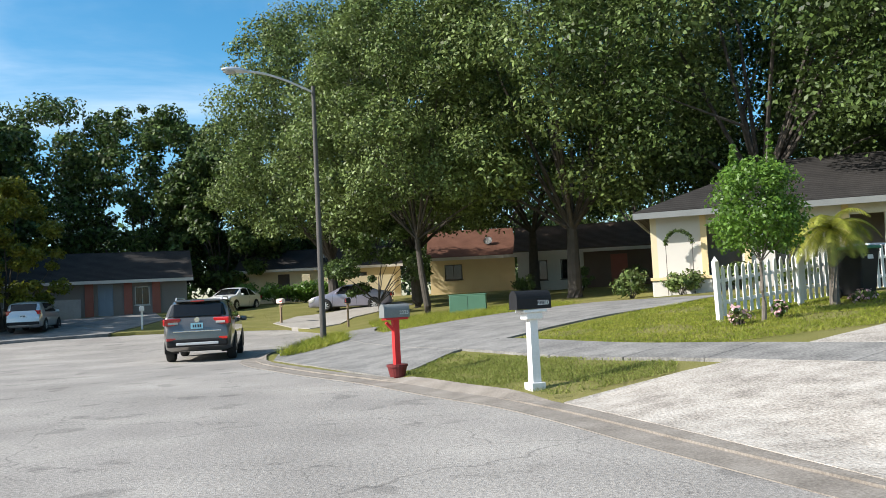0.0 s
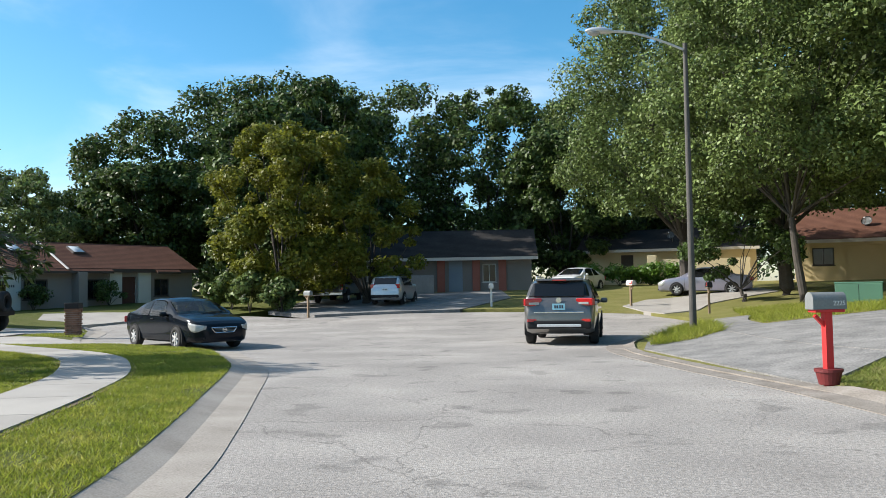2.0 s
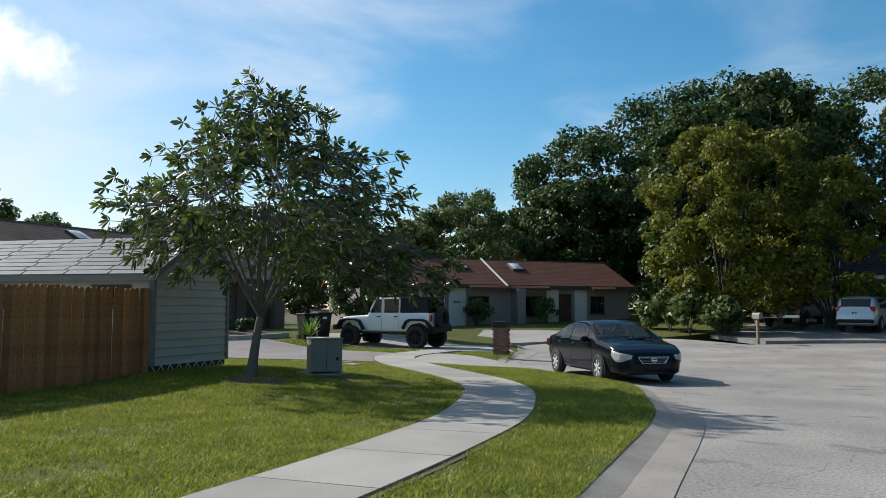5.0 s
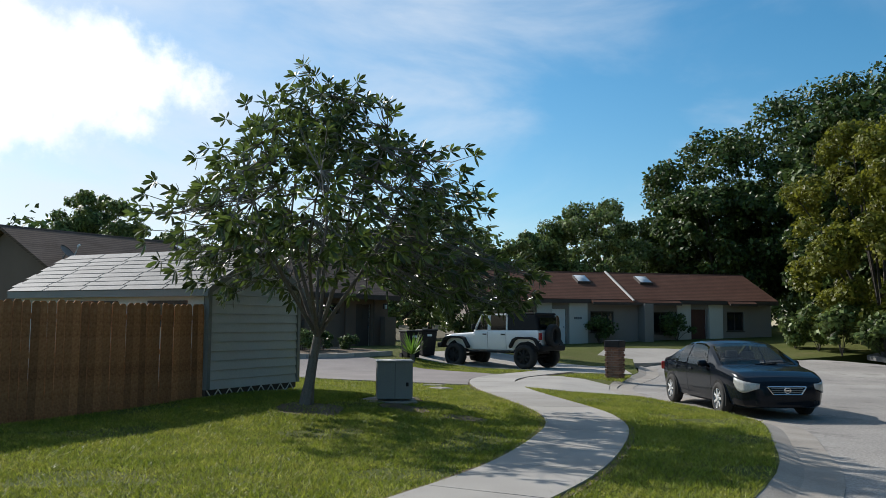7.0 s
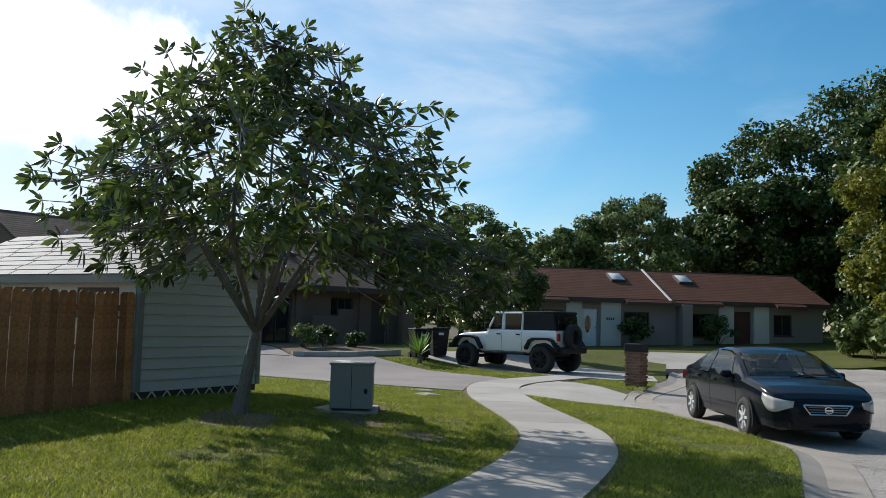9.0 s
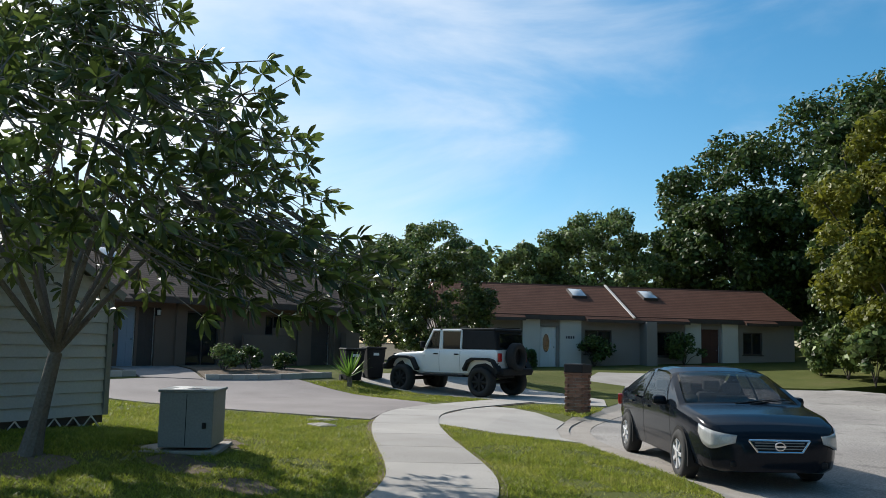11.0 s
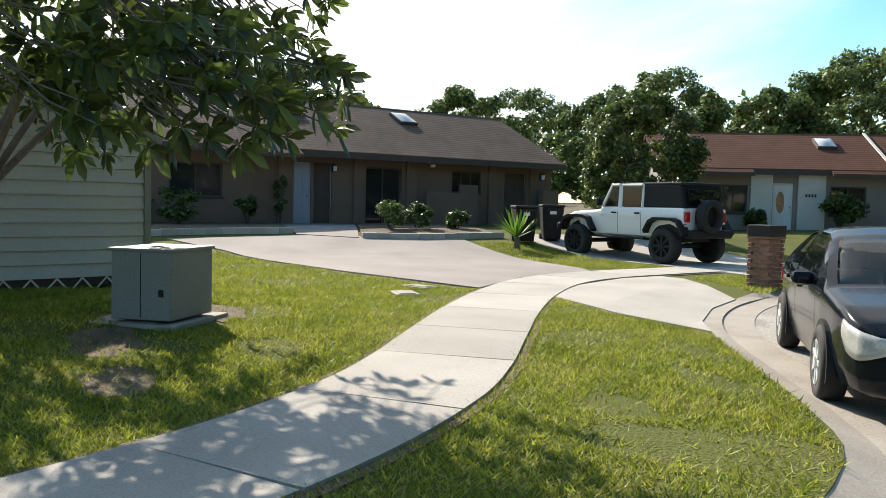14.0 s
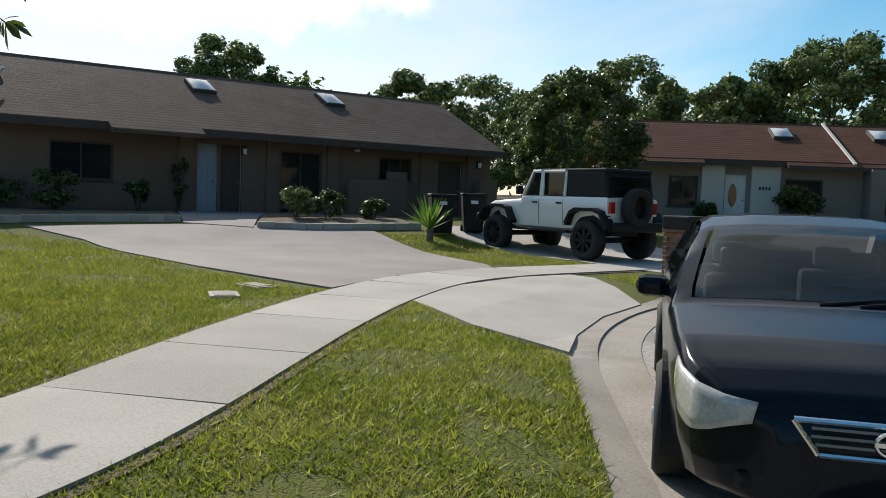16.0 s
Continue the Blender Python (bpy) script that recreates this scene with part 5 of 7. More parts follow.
def sedan(name, label, x, y, rz, paint, front_plate=False, glass=None, rear_plate=True):
    g = glass or M_GLASS_CAR
    c = thing(name, label, "car", x, y, rise(x, y) + 0.002, rz)
    sh = Shape(4.84, 1.79,
               [(-2.42, 0.62), (-2.4, 0.86), (-2.3, 1.0), (-1.72, 1.07), (-1.55, 1.1), (-0.75, 1.43), (-0.3, 1.465), (0.15, 1.455), (0.42, 1.4), (1.28, 0.98), (1.9, 0.89), (2.2, 0.79), (2.34, 0.71), (2.42, 0.6)],
               [(-2.42, 0.55), (-2.2, 0.9), (-1.4, 0.97), (0.6, 0.93), (1.3, 0.88), (2.1, 0.75), (2.34, 0.65), (2.42, 0.54)],
               [(-2.42, 0.36), (-2.1, 0.26), (-1.9, 0.2), (1.9, 0.2), (2.2, 0.21), (2.42, 0.25)],
               [(-2.42, 0.78), (-2.25, 0.9), (-1.8, 0.97), (-1.0, 1.0), (1.2, 1.0), (1.8, 0.97), (2.1, 0.92), (2.25, 0.85), (2.36, 0.72), (2.42, 0.54)], 0.74)
    car_body(c, sh, paint, front=(0.47, 1.2), rear=(-1.5, -0.8), sides=((-0.95, -0.46), (-0.36, 0.52)))
    part("floor_pan", one_box(-0.3, 0, 0.3, 2.6, 1.4, 0.06), M_BLACKPLASTIC, c)
    for s in (-1, 1):
        side_window(c, sh, -0.38, 0.82, 0.955, s, g, 0.0, -0.33, 0.075)
        side_window(c, sh, -1.28, -0.46, 0.975, s, g, 0.42, 0.0, 0.075)
        for xx in (1.38, -1.42):
            arch(c, sh, xx, 0.37, s)
            wheel(c, xx, s * 0.82, 0.325, 0.21, s, M_ALU, 7)
        seam(c, sh, 0.98, 0.3, 0.95, s, -0.05)
        seam(c, sh, -0.42, 0.3, 0.95, s)
        part("door_handle", one_box(-0.18, s * (sh.side(-0.2, 0.86) + 0.012), 0.84, 0.2, 0.03, 0.035, 0.008), paint, c)
        part("door_handle", one_box(-1.12, s * (sh.side(-1.1, 0.86) + 0.012), 0.86, 0.2, 0.03, 0.035, 0.008), paint, c)
        bm = bmesh.new()
        rows = []
        for i in range(15):
            v = i / 14
            xx = 1.98 + 0.42 * v
            zb = min(profile(sh.belt, xx), profile(sh.top, xx) - 0.04)
            zt = 0.79 - 0.1 * v
            hh = 0.03 + 0.2 * math.sin(math.pi * (0.1 + 0.82 * v)) ** 0.8
            rows.append([bm.verts.new((xx + 0.006 + 0.02 * v, s * (sh.side(xx, zt - hh * w) + 0.008), zt - hh * w)) for w in (0, 0.25, 0.5, 0.75, 1)])
        for a, b in zip(rows, rows[1:]):
            for k in range(4):
                bm.faces.new((a[k], b[k], b[k + 1], a[k + 1]))
        bmesh.ops.recalc_face_normals(bm, faces=bm.faces[:])
        bmesh.ops.solidify(bm, geom=bm.faces[:], thickness=0.012)
        part("headlamp", bm, M_LAMP_CLEAR, c, "hazed clear headlamp", True)
        bm = one_box(-2.34, s * 0.66, 0.72, 0.12, 0.32, 0.2, 0.03, rz=s * 24)
        part("tail_lamp", bm, M_LAMP_RED, c)
        part("fog_lamp", one_box(2.37, s * 0.52, 0.3, 0.05, 0.14, 0.07, 0.015, rz=-s * 25), M_BLACKPLASTIC, c)
    screen(c, sh, 1.24, 0.45, g)
    screen(c, sh, -1.52, -0.78, g, 0.12, "rear_screen")
    mirror_pair(c, 0.72, 0.86, 0.93, paint)
    seats(c, (-0.15, -1.05), 0.42)
    part("dashboard", one_box(0.72, 0, 0.7, 0.35, 1.3, 0.2, 0.05), M_BLACKPLASTIC, c)
    bm = bmesh.new()
    for a, b in (((2.41, -0.37, 0.63), (2.41, 0.37, 0.63)), ((2.43, -0.27, 0.49), (2.43, 0.27, 0.49)), ((2.41, -0.37, 0.63), (2.43, -0.27, 0.49)), ((2.41, 0.37, 0.63), (2.43, 0.27, 0.49))):
        cyl(bm, a, b, 0.014, seg=8)
    gr = part("grille", bm, M_CHROME, c, "chrome-edged grille")
    bm = one_box(2.4, 0, 0.5, 0.03, 0.58, 0.12)
    part("mesh", bm, M_BLACKPLASTIC, gr)
    for zz in (0.525, 0.56, 0.595):
        part("bar", one_box(2.418, 0, zz, 0.012, 0.6, 0.012), M_METAL_GREY, gr)
    bm = bmesh.new()
    for k in range(20):
        a, b = 2 * math.pi * k / 20, 2 * math.pi * (k + 1) / 20
        cyl(bm, (2.435, 0.058 * math.cos(a), 0.56 + 0.048 * math.sin(a)), (2.435, 0.058 * math.cos(b), 0.56 + 0.048 * math.sin(b)), 0.009, seg=6)
    part("badge", bm, M_CHROME, gr, "round chrome ring with a bar")
    part("badge_bar", one_box(2.445, 0, 0.55, 0.01, 0.13, 0.02), M_CHROME, gr)
    part("lower_intake", one_box(2.385, 0, 0.3, 0.06, 0.9, 0.1, 0.02), M_BLACKPLASTIC, c)
    for s in (-1, 1):
        w = part("wiper", limb(bmesh.new(), [(1.27, s * 0.1, 1.0), (1.22, s * 0.1 + 0.25, 1.03), (1.16, s * 0.1 + 0.55, 1.055)], [0.012, 0.01, 0.006], 6), M_BLACKPLASTIC, c)
    if rear_plate:
        plate(c, -2.43, 0.78, -1, M_PLATE_WHITE)
    part("rear_bumper_strip", one_box(-2.4, 0, 0.42, 0.06, 1.3, 0.08, 0.02), paint, c)
    return c


black_car = sedan("black_sedan", "black-blue four-door sedan with hazed headlamps parked at the kerb", -11.98, 23.12, -32.5, M_PAINT_BLACKBLUE)
black_car.scale = (0.95, 0.95, 0.92)


def suv(name, label, x, y, rz):
    c = thing(name, label, "car", x, y, rise(x, y) + 0.002, rz)
    sh = Shape(4.74, 1.88,
               [(-2.37, 0.75), (-2.35, 1.05), (-2.22, 1.2), (-1.95, 1.6), (-1.7, 1.67), (-0.6, 1.7), (0.3, 1.66), (0.6, 1.58), (1.3, 1.12), (1.9, 1.06), (2.25, 0.9), (2.37, 0.7)],
               [(-2.37, 0.72), (-2.2, 1.08), (0.6, 1.02), (1.3, 1.0), (2.1, 0.85), (2.37, 0.6)],
               [(-2.37, 0.42), (-2.0, 0.28), (2.0, 0.28), (2.37, 0.36)],
               [(-2.37, 0.86), (-2.2, 0.95), (-1.6, 1.0), (1.5, 1.0), (2.1, 0.9), (2.37, 0.72)], 0.8)
    car_body(c, sh, M_PAINT_GREY)
    for s in (-1, 1):
        side_window(c, sh, -0.35, 0.85, 1.06, s, M_GLASS_DARK, 0, -0.4, 0.1)
        side_window(c, sh, -1.3, -0.45, 1.07, s, M_GLASS_DARK, 0.02, 0, 0.1)
        side_window(c, sh, -1.95, -1.38, 1.1, s, M_GLASS_DARK, 0.22, 0, 0.12)
        for xx in (1.42, -1.36):
            arch(c, sh, xx, 0.41, s)
            wheel(c, xx, s * 0.82, 0.365, 0.235, s, M_ALU, 5)
        part("roof_rail", limb(bmesh.new(), [(-1.7, s * 0.62, 1.66), (-1.55, s * 0.62, 1.75), (0.1, s * 0.62, 1.75), (0.3, s * 0.62, 1.68)], [0.02] * 4, 6), M_ALU, c)
        bm = one_box(-2.3, s * 0.66, 1.0, 0.16, 0.46, 0.19, 0.03, rz=s * 20)
        tl = part("tail_lamp", bm, M_LAMP_RED, c)
        part("lens", one_box(-2.39, s * 0.62, 1.03, 0.02, 0.26, 0.06, 0.008, rz=s * 14), M_LAMP_CLEAR, tl)
        part("rear_reflector", one_box(-2.36, s * 0.62, 0.6, 0.05, 0.36, 0.07, 0.01, rz=s * 16), M_LAMP_RED, c)
        seam(c, sh, -0.4, 0.4, 1.02, s)
    screen(c, sh, 1.28, 0.62, M_GLASS_DARK)
    screen(c, sh, -2.2, -1.98, M_GLASS_DARK, 0.08, "rear_screen")
    part("tailgate_glass", one_box(-2.12, 0, 1.2, 0.05, 1.28, 0.4, 0.02, ry=33), M_GLASS_DARK, c)
    part("spoiler", one_box(-1.93, 0, 1.62, 0.28, 1.2, 0.06, 0.02, ry=4), M_PAINT_GREY, c)
    part("brake_light", one_box(-2.08, 0, 1.63, 0.02, 0.36, 0.03, 0.004), M_LAMP_RED, c)
    part("bumper", one_box(-2.3, 0, 0.42, 0.2, 1.6, 0.22, 0.05), M_BLACKPLASTIC, c, "black plastic rear bumper")
    part("skid_plate", one_box(-2.4, 0, 0.47, 0.04, 1.1, 0.07, 0.015), M_ALU, c)
    part("garnish", one_box(-2.375, 0, 0.82, 0.03, 1.25, 0.035, 0.008), M_CHROME, c)
    plate(c, -2.39, 0.9, -1, M_PLATE, 0.32)
    bm = bmesh.new()
    cyl(bm, (-2.33, 0, 1.14), (-2.35, 0, 1.14), 0.07, seg=20)
    part("badge", bm, M_CHROME, c)
    part("wiper", limb(bmesh.new(), [(-2.25, 0, 1.2), (-2.16, 0.2, 1.32), (-2.12, 0.38, 1.36)], [0.012, 0.01, 0.006], 6), M_BLACKPLASTIC, c)
    mirror_pair(c, 0.72, 0.92, 1.02, M_PAINT_GREY)
    return c


suv("grey_suv", "bronze-grey metallic SUV parked on the road, seen from behind", -1.85, 26.1, 93)


def jeep(x, y, rz):
    c = thing("white_offroader", "white boxy four-door off-roader with black hardtop and big tyres", "car", x, y, rise(x, y) + 0.12, rz)
    up = 0.12
    sh = Shape(4.0, 1.6,
               [(-1.98, 1.2 + up), (-1.9, 1.22 + up), (0.6, 1.2 + up), (0.68, 1.13 + up), (1.75, 1.06 + up), (1.95, 0.98 + up)],
               [(-2.0, 1.15 + up), (0.6, 1.15 + up), (0.7, 1.05 + up), (1.95, 0.94 + up)],
               [(-2.0, 0.62 + up), (-0.9, 0.46 + up), (0.9, 0.46 + up), (1.95, 0.62 + up)],
               [(-2.0, 0.98), (0.6, 1.0), (1.0, 0.95), (1.95, 0.82)], 0.9)
    car_body(c, sh, M_PAINT_WHITE)
    bm = bmesh.new()
    prism(bm, [(-1.96, 1.2 + up), (-0.72, 1.2 + up), (-0.72, 1.78 + up), (-1.86, 1.76 + up)], -0.72, 0.72)
    bmesh.ops.bevel(bm, geom=bm.edges[:], offset=0.05, segments=3, affect="EDGES", profile=0.5)
    part("hardtop", bm, M_BLACKPLASTIC, c, "black hardtop")
    bm = bmesh.new()
    prism(bm, [(-1.9, 1.74 + up), (0.3, 1.74 + up), (0.28, 1.8 + up), (-1.88, 1.82 + up)], -0.72, 0.72)
    bmesh.ops.bevel(bm, geom=bm.edges[:], offset=0.025, segments=2, affect="EDGES", profile=0.5)
    part("roof_panel", bm, M_BLACKPLASTIC, c)
    for s in (-1, 1):
        for x0, x1 in ((-0.72, -0.02), (0.04, 0.62)):
            bm = bmesh.new()
            for a, b in (((x0, 1.2), (x0, 1.76)), ((x1, 1.2), (x1 - (0.3 if x1 > 0.5 else 0), 1.76)), ((x0, 1.75), (x1 - (0.3 if x1 > 0.5 else 0), 1.75))):
                cyl(bm, (a[0], s * 0.74, a[1] + up), (b[0], s * 0.7, b[1] + up), 0.035, seg=8)
            part("door_frame", bm, M_PAINT_WHITE, c)
            bm = bmesh.new()
            k = 0.28 if x1 > 0.5 else 0
            prism(bm, [(x0 + 0.03, 1.22 + up), (x1 - 0.02, 1.22 + up), (x1 - k - 0.03, 1.73 + up), (x0 + 0.03, 1.73 + up)], s * 0.715, s * 0.725)
            part("side_window", bm, M_GLASS_DARK if x1 < 0.5 else M_GLASS_CAR, c)
            seam(c, sh, x0, 0.55 + up, 1.15 + up, s)
            part("door_handle", one_box(x0 + 0.12, s * (sh.side(x0, 1.05) + 0.02), 1.04 + up, 0.16, 0.03, 0.04, 0.01), M_BLACKPLASTIC, c)
        part("hinge", one_box(0.64, s * (sh.side(0.6, 1.0) + 0.01), 0.98 + up, 0.12, 0.03, 0.05), M_PAINT_WHITE, c)
        for xx in (1.42, -1.52):
            wheel(c, xx, s * 0.8, 0.42, 0.3, s, M_BLACKPLASTIC, 8)
            bm = bmesh.new()
            pts = [(xx - 0.62, 0.62 + up), (xx - 0.42, 0.93 + up), (xx - 0.25, 0.98 + up), (xx + 0.3, 0.98 + up), (xx + 0.46, 0.9 + up), (xx + 0.6, 0.66 + up)]
            inner = [(px * 0.94 + xx * 0.06, pz - 0.07) for px, pz in pts][::-1]
            prism(bm, pts + inner, s * 0.66, s * 0.95)
            part("fender_flare", bm, M_BLACKPLASTIC, c)
            arch(c, sh, xx, 0.5, s, M_BLACKPLASTIC, -0.02)
        part("side_step", one_box(-0.05, s * 0.8, 0.42 + up, 1.7, 0.12, 0.06, 0.02), M_BLACKPLASTIC, c)
        part("tail_lamp", one_box(-2.02, s * 0.66, 0.88 + up, 0.07, 0.15, 0.24, 0.015), M_LAMP_RED, c)
        part("door_mirror", one_box(0.58, s * 0.9, 1.22 + up, 0.1, 0.17, 0.2, 0.03), M_BLACKPLASTIC, c)
        bm = bmesh.new()
        cyl(bm, (1.93, s * 0.5, 0.86 + up), (1.97, s * 0.5, 0.86 + up), 0.1, seg=18)
        part("headlamp", bm, M_LAMP_CLEAR, c)
    bm = bmesh.new()
    prism(bm, [(0.6, 1.2 + up), (0.64, 1.2 + up), (0.33, 1.76 + up), (0.29, 1.76 + up)], -0.68, 0.68)
    part("windscreen", bm, M_GLASS_CAR, c)
    for s in (-1, 1):
        part("pillar", cyl(bmesh.new(), (0.64, s * 0.71, 1.18 + up), (0.31, s * 0.69, 1.78 + up), 0.04, seg=8), M_PAINT_WHITE, c)
    bm = bmesh.new()
    for k in range(7):
        box(bm, 1.965, -0.24 + k * 0.08, 0.72 + up, 0.02, 0.04, 0.28)
    part("grille", bm, M_BLACKPLASTIC, c)
    part("front_bumper", one_box(2.15, 0, 0.55 + up, 0.24, 1.6, 0.2, 0.05), M_BLACKPLASTIC, c)
    bull = bmesh.new()
    limb(bull, [(2.2, -0.35, 0.75 + up), (2.22, -0.3, 1.0 + up), (2.22, 0.3, 1.0 + up), (2.2, 0.35, 0.75 + up)], [0.03] * 4, 8)
    part("bull_bar", bull, M_BLACKPLASTIC, c)
    part("rear_bumper", one_box(-2.12, 0, 0.5 + up, 0.22, 1.55, 0.2, 0.04), M_BLACKPLASTIC, c)
    sp = wheel(c, -2.2, 0.05, 0.4, 0.26, -1, M_BLACKPLASTIC, 8)
    sp.matrix_local = pose(-2.2, 0.08, 1.02 + up, 0, 0, 90)
    sp.name = "spare_wheel"
    part("rear_screen", one_box(-1.955, 0, 1.28 + up, 0.02, 1.15, 0.38, 0.01), M_GLASS_DARK, c)
    pl = part("licence_plate", one_box(-2.03, 0.6, 0.66 + up, 0.012, 0.31, 0.155, 0.003), M_PLATE_WHITE, c)
    seats(c, (0.0, -0.75), 0.75 + up)
    part("under_frame", one_box(0, 0, 0.4 + up, 3.6, 0.9, 0.25), M_BLACKPLASTIC, c)
    for xx in (1.42, -1.52):
        part("axle", cyl(bmesh.new(), (xx, -0.7, 0.42), (xx, 0.7, 0.42), 0.06, seg=10), M_BLACKPLASTIC, c)
    return c


jeep(-25.2, 28.0, math.degrees(math.atan2(-0.31, -0.95)))


def far_suv(x, y, rz):
    c = thing("silver_crossover", "silver-white hatchback crossover with red tail lamps, in shade", "car", x, y, rise(x, y) + 0.1, rz)
    sh = Shape(4.4, 1.78,
               [(-2.2, 0.7), (-2.15, 1.02), (-1.85, 1.45), (-1.5, 1.52), (0.2, 1.54), (0.5, 1.45), (1.2, 1.02), (1.9, 0.92), (2.2, 0.65)],
               [(-2.2, 0.65), (-2.0, 0.98), (1.2, 0.93), (2.2, 0.55)], [(-2.2, 0.34), (-1.9, 0.24), (2.0, 0.24), (2.2, 0.3)],
               [(-2.2, 0.86), (-1.9, 0.97), (1.4, 1.0), (2.2, 0.7)], 0.78)
    car_body(c, sh, M_PAINT_SILVER)
    for s in (-1, 1):
        side_window(c, sh, -1.4, 0.75, 1.0, s, M_GLASS_DARK, 0.1, -0.4, 0.09)
        for xx in (1.3, -1.3):
            arch(c, sh, xx, 0.37, s)
            wheel(c, xx, s * 0.78, 0.33, 0.21, s, M_ALU)
        part("tail_lamp", one_box(-2.1, s * 0.68, 0.86, 0.14, 0.26, 0.22, 0.03, rz=s * 18), M_LAMP_RED, c)
        part("roof_rail", limb(bmesh.new(), [(-1.5, s * 0.58, 1.52), (-1.3, s * 0.58, 1.59), (0.1, s * 0.58, 1.59)], [0.018] * 3, 6), M_BLACKPLASTIC, c)
    part("tailgate_glass", one_box(-2.02, 0, 1.04, 0.04, 1.2, 0.4, 0.02, ry=34), M_GLASS_DARK, c)
    screen(c, sh, 1.18, 0.52, M_GLASS_DARK)
    mirror_pair(c, 0.65, 0.86, 0.95, M_PAINT_SILVER)
    plate(c, -2.2, 0.72, -1, M_PLATE_WHITE)
    part("bumper", one_box(-2.18, 0, 0.36, 0.14, 1.5, 0.16, 0.04), M_BLACKPLASTIC, c)
    return c


far_suv(-13.9, 46.9, 95)


def pickup(x, y, rz):
    c = thing("dark_pickup", "dark pickup truck with its tailgate towards the road, in deep shade", "car", x, y, rise(x, y) + 0.1, rz)
    sh = Shape(5.4, 1.9,
               [(-2.7, 1.02), (-2.6, 1.05), (-0.75, 1.05), (-0.7, 1.1), (-0.6, 1.7), (-0.3, 1.76), (0.6, 1.76), (0.9, 1.68), (1.45, 1.15), (2.4, 1.06), (2.7, 0.85)],
               [(-2.7, 1.0), (1.4, 1.03), (2.7, 0.7)], [(-2.7, 0.5), (2.7, 0.45)], [(-2.7, 0.95), (-2.4, 1.0), (2.0, 1.0), (2.7, 0.8)], 0.82)
    car_body(c, sh, M_PAINT_DARKTRUCK)
    for s in (-1, 1):
        side_window(c, sh, -0.45, 1.0, 1.1, s, M_GLASS_DARK, 0.05, -0.4, 0.1)
        for xx in (1.7, -1.6):
            arch(c, sh, xx, 0.44, s)
            wheel(c, xx, s * 0.82, 0.39, 0.25, s, M_ALU)
        part("tail_lamp", one_box(-2.69, s * 0.84, 0.72, 0.05, 0.14, 0.3, 0.01), M_LAMP_RED, c)
    part("rear_screen", one_box(-0.68, 0, 1.2, 0.03, 1.3, 0.42, 0.01, ry=9), M_GLASS_DARK, c)
    part("tailgate", one_box(-2.71, 0, 0.6, 0.04, 1.45, 0.42, 0.015), M_PAINT_DARKTRUCK, c)
    part("bumper", one_box(-2.78, 0, 0.42, 0.16, 1.8, 0.18, 0.03), M_CHROME, c)
    plate(c, -2.87, 0.44, -1, M_PLATE_WHITE)
    return c


pickup(-17.8, 48.4, 98)
sedan("lilac_sedan", "lilac-silver sedan parked across the bright driveway", 2.6, 50.1, 172, M_PAINT_PURPLE, glass=M_GLASS_DARK)
sedan("white_sedan", "white sedan with dark windows parked on the far drive", -4.9, 56.5, 250, M_PAINT_WHITE, glass=M_GLASS_DARK)


# ---- post boxes, bins, boxes ----
def box_shell(parent, material, length, width, height, z, name="box"):
    """An arched post box with a door and a flag."""
    prof = [(-width / 2, 0), (width / 2, 0), (width / 2, height * 0.55)] + [(width / 2 * math.cos(a), height * 0.55 + height * 0.45 * math.sin(a)) for a in (math.pi * k / 10 for k in range(1, 10))] + [(-width / 2, height * 0.55)]
    bm = bmesh.new()
    prism(bm, prof, -length / 2, length / 2)
    for v in bm.verts:
        v.co.z += z
    b = part(name, bm, material, parent)
    bm = bmesh.new()
    prism(bm, [(x * 1.03, zz * 1.02) for x, zz in prof], -length / 2 - 0.012, -length / 2 + 0.015)
    for v in bm.verts:
        v.co.z += z
    part("door", bm, material, b)
    bm = one_box(-width / 2 - 0.012, -0.12, z + 0.06, 0.008, 0.2, 0.035)
    box(bm, -width / 2 - 0.012, -0.2, z + 0.06, 0.008, 0.045, 0.13)
    part("flag", bm, M_RED, b, "small red flag")
    return b


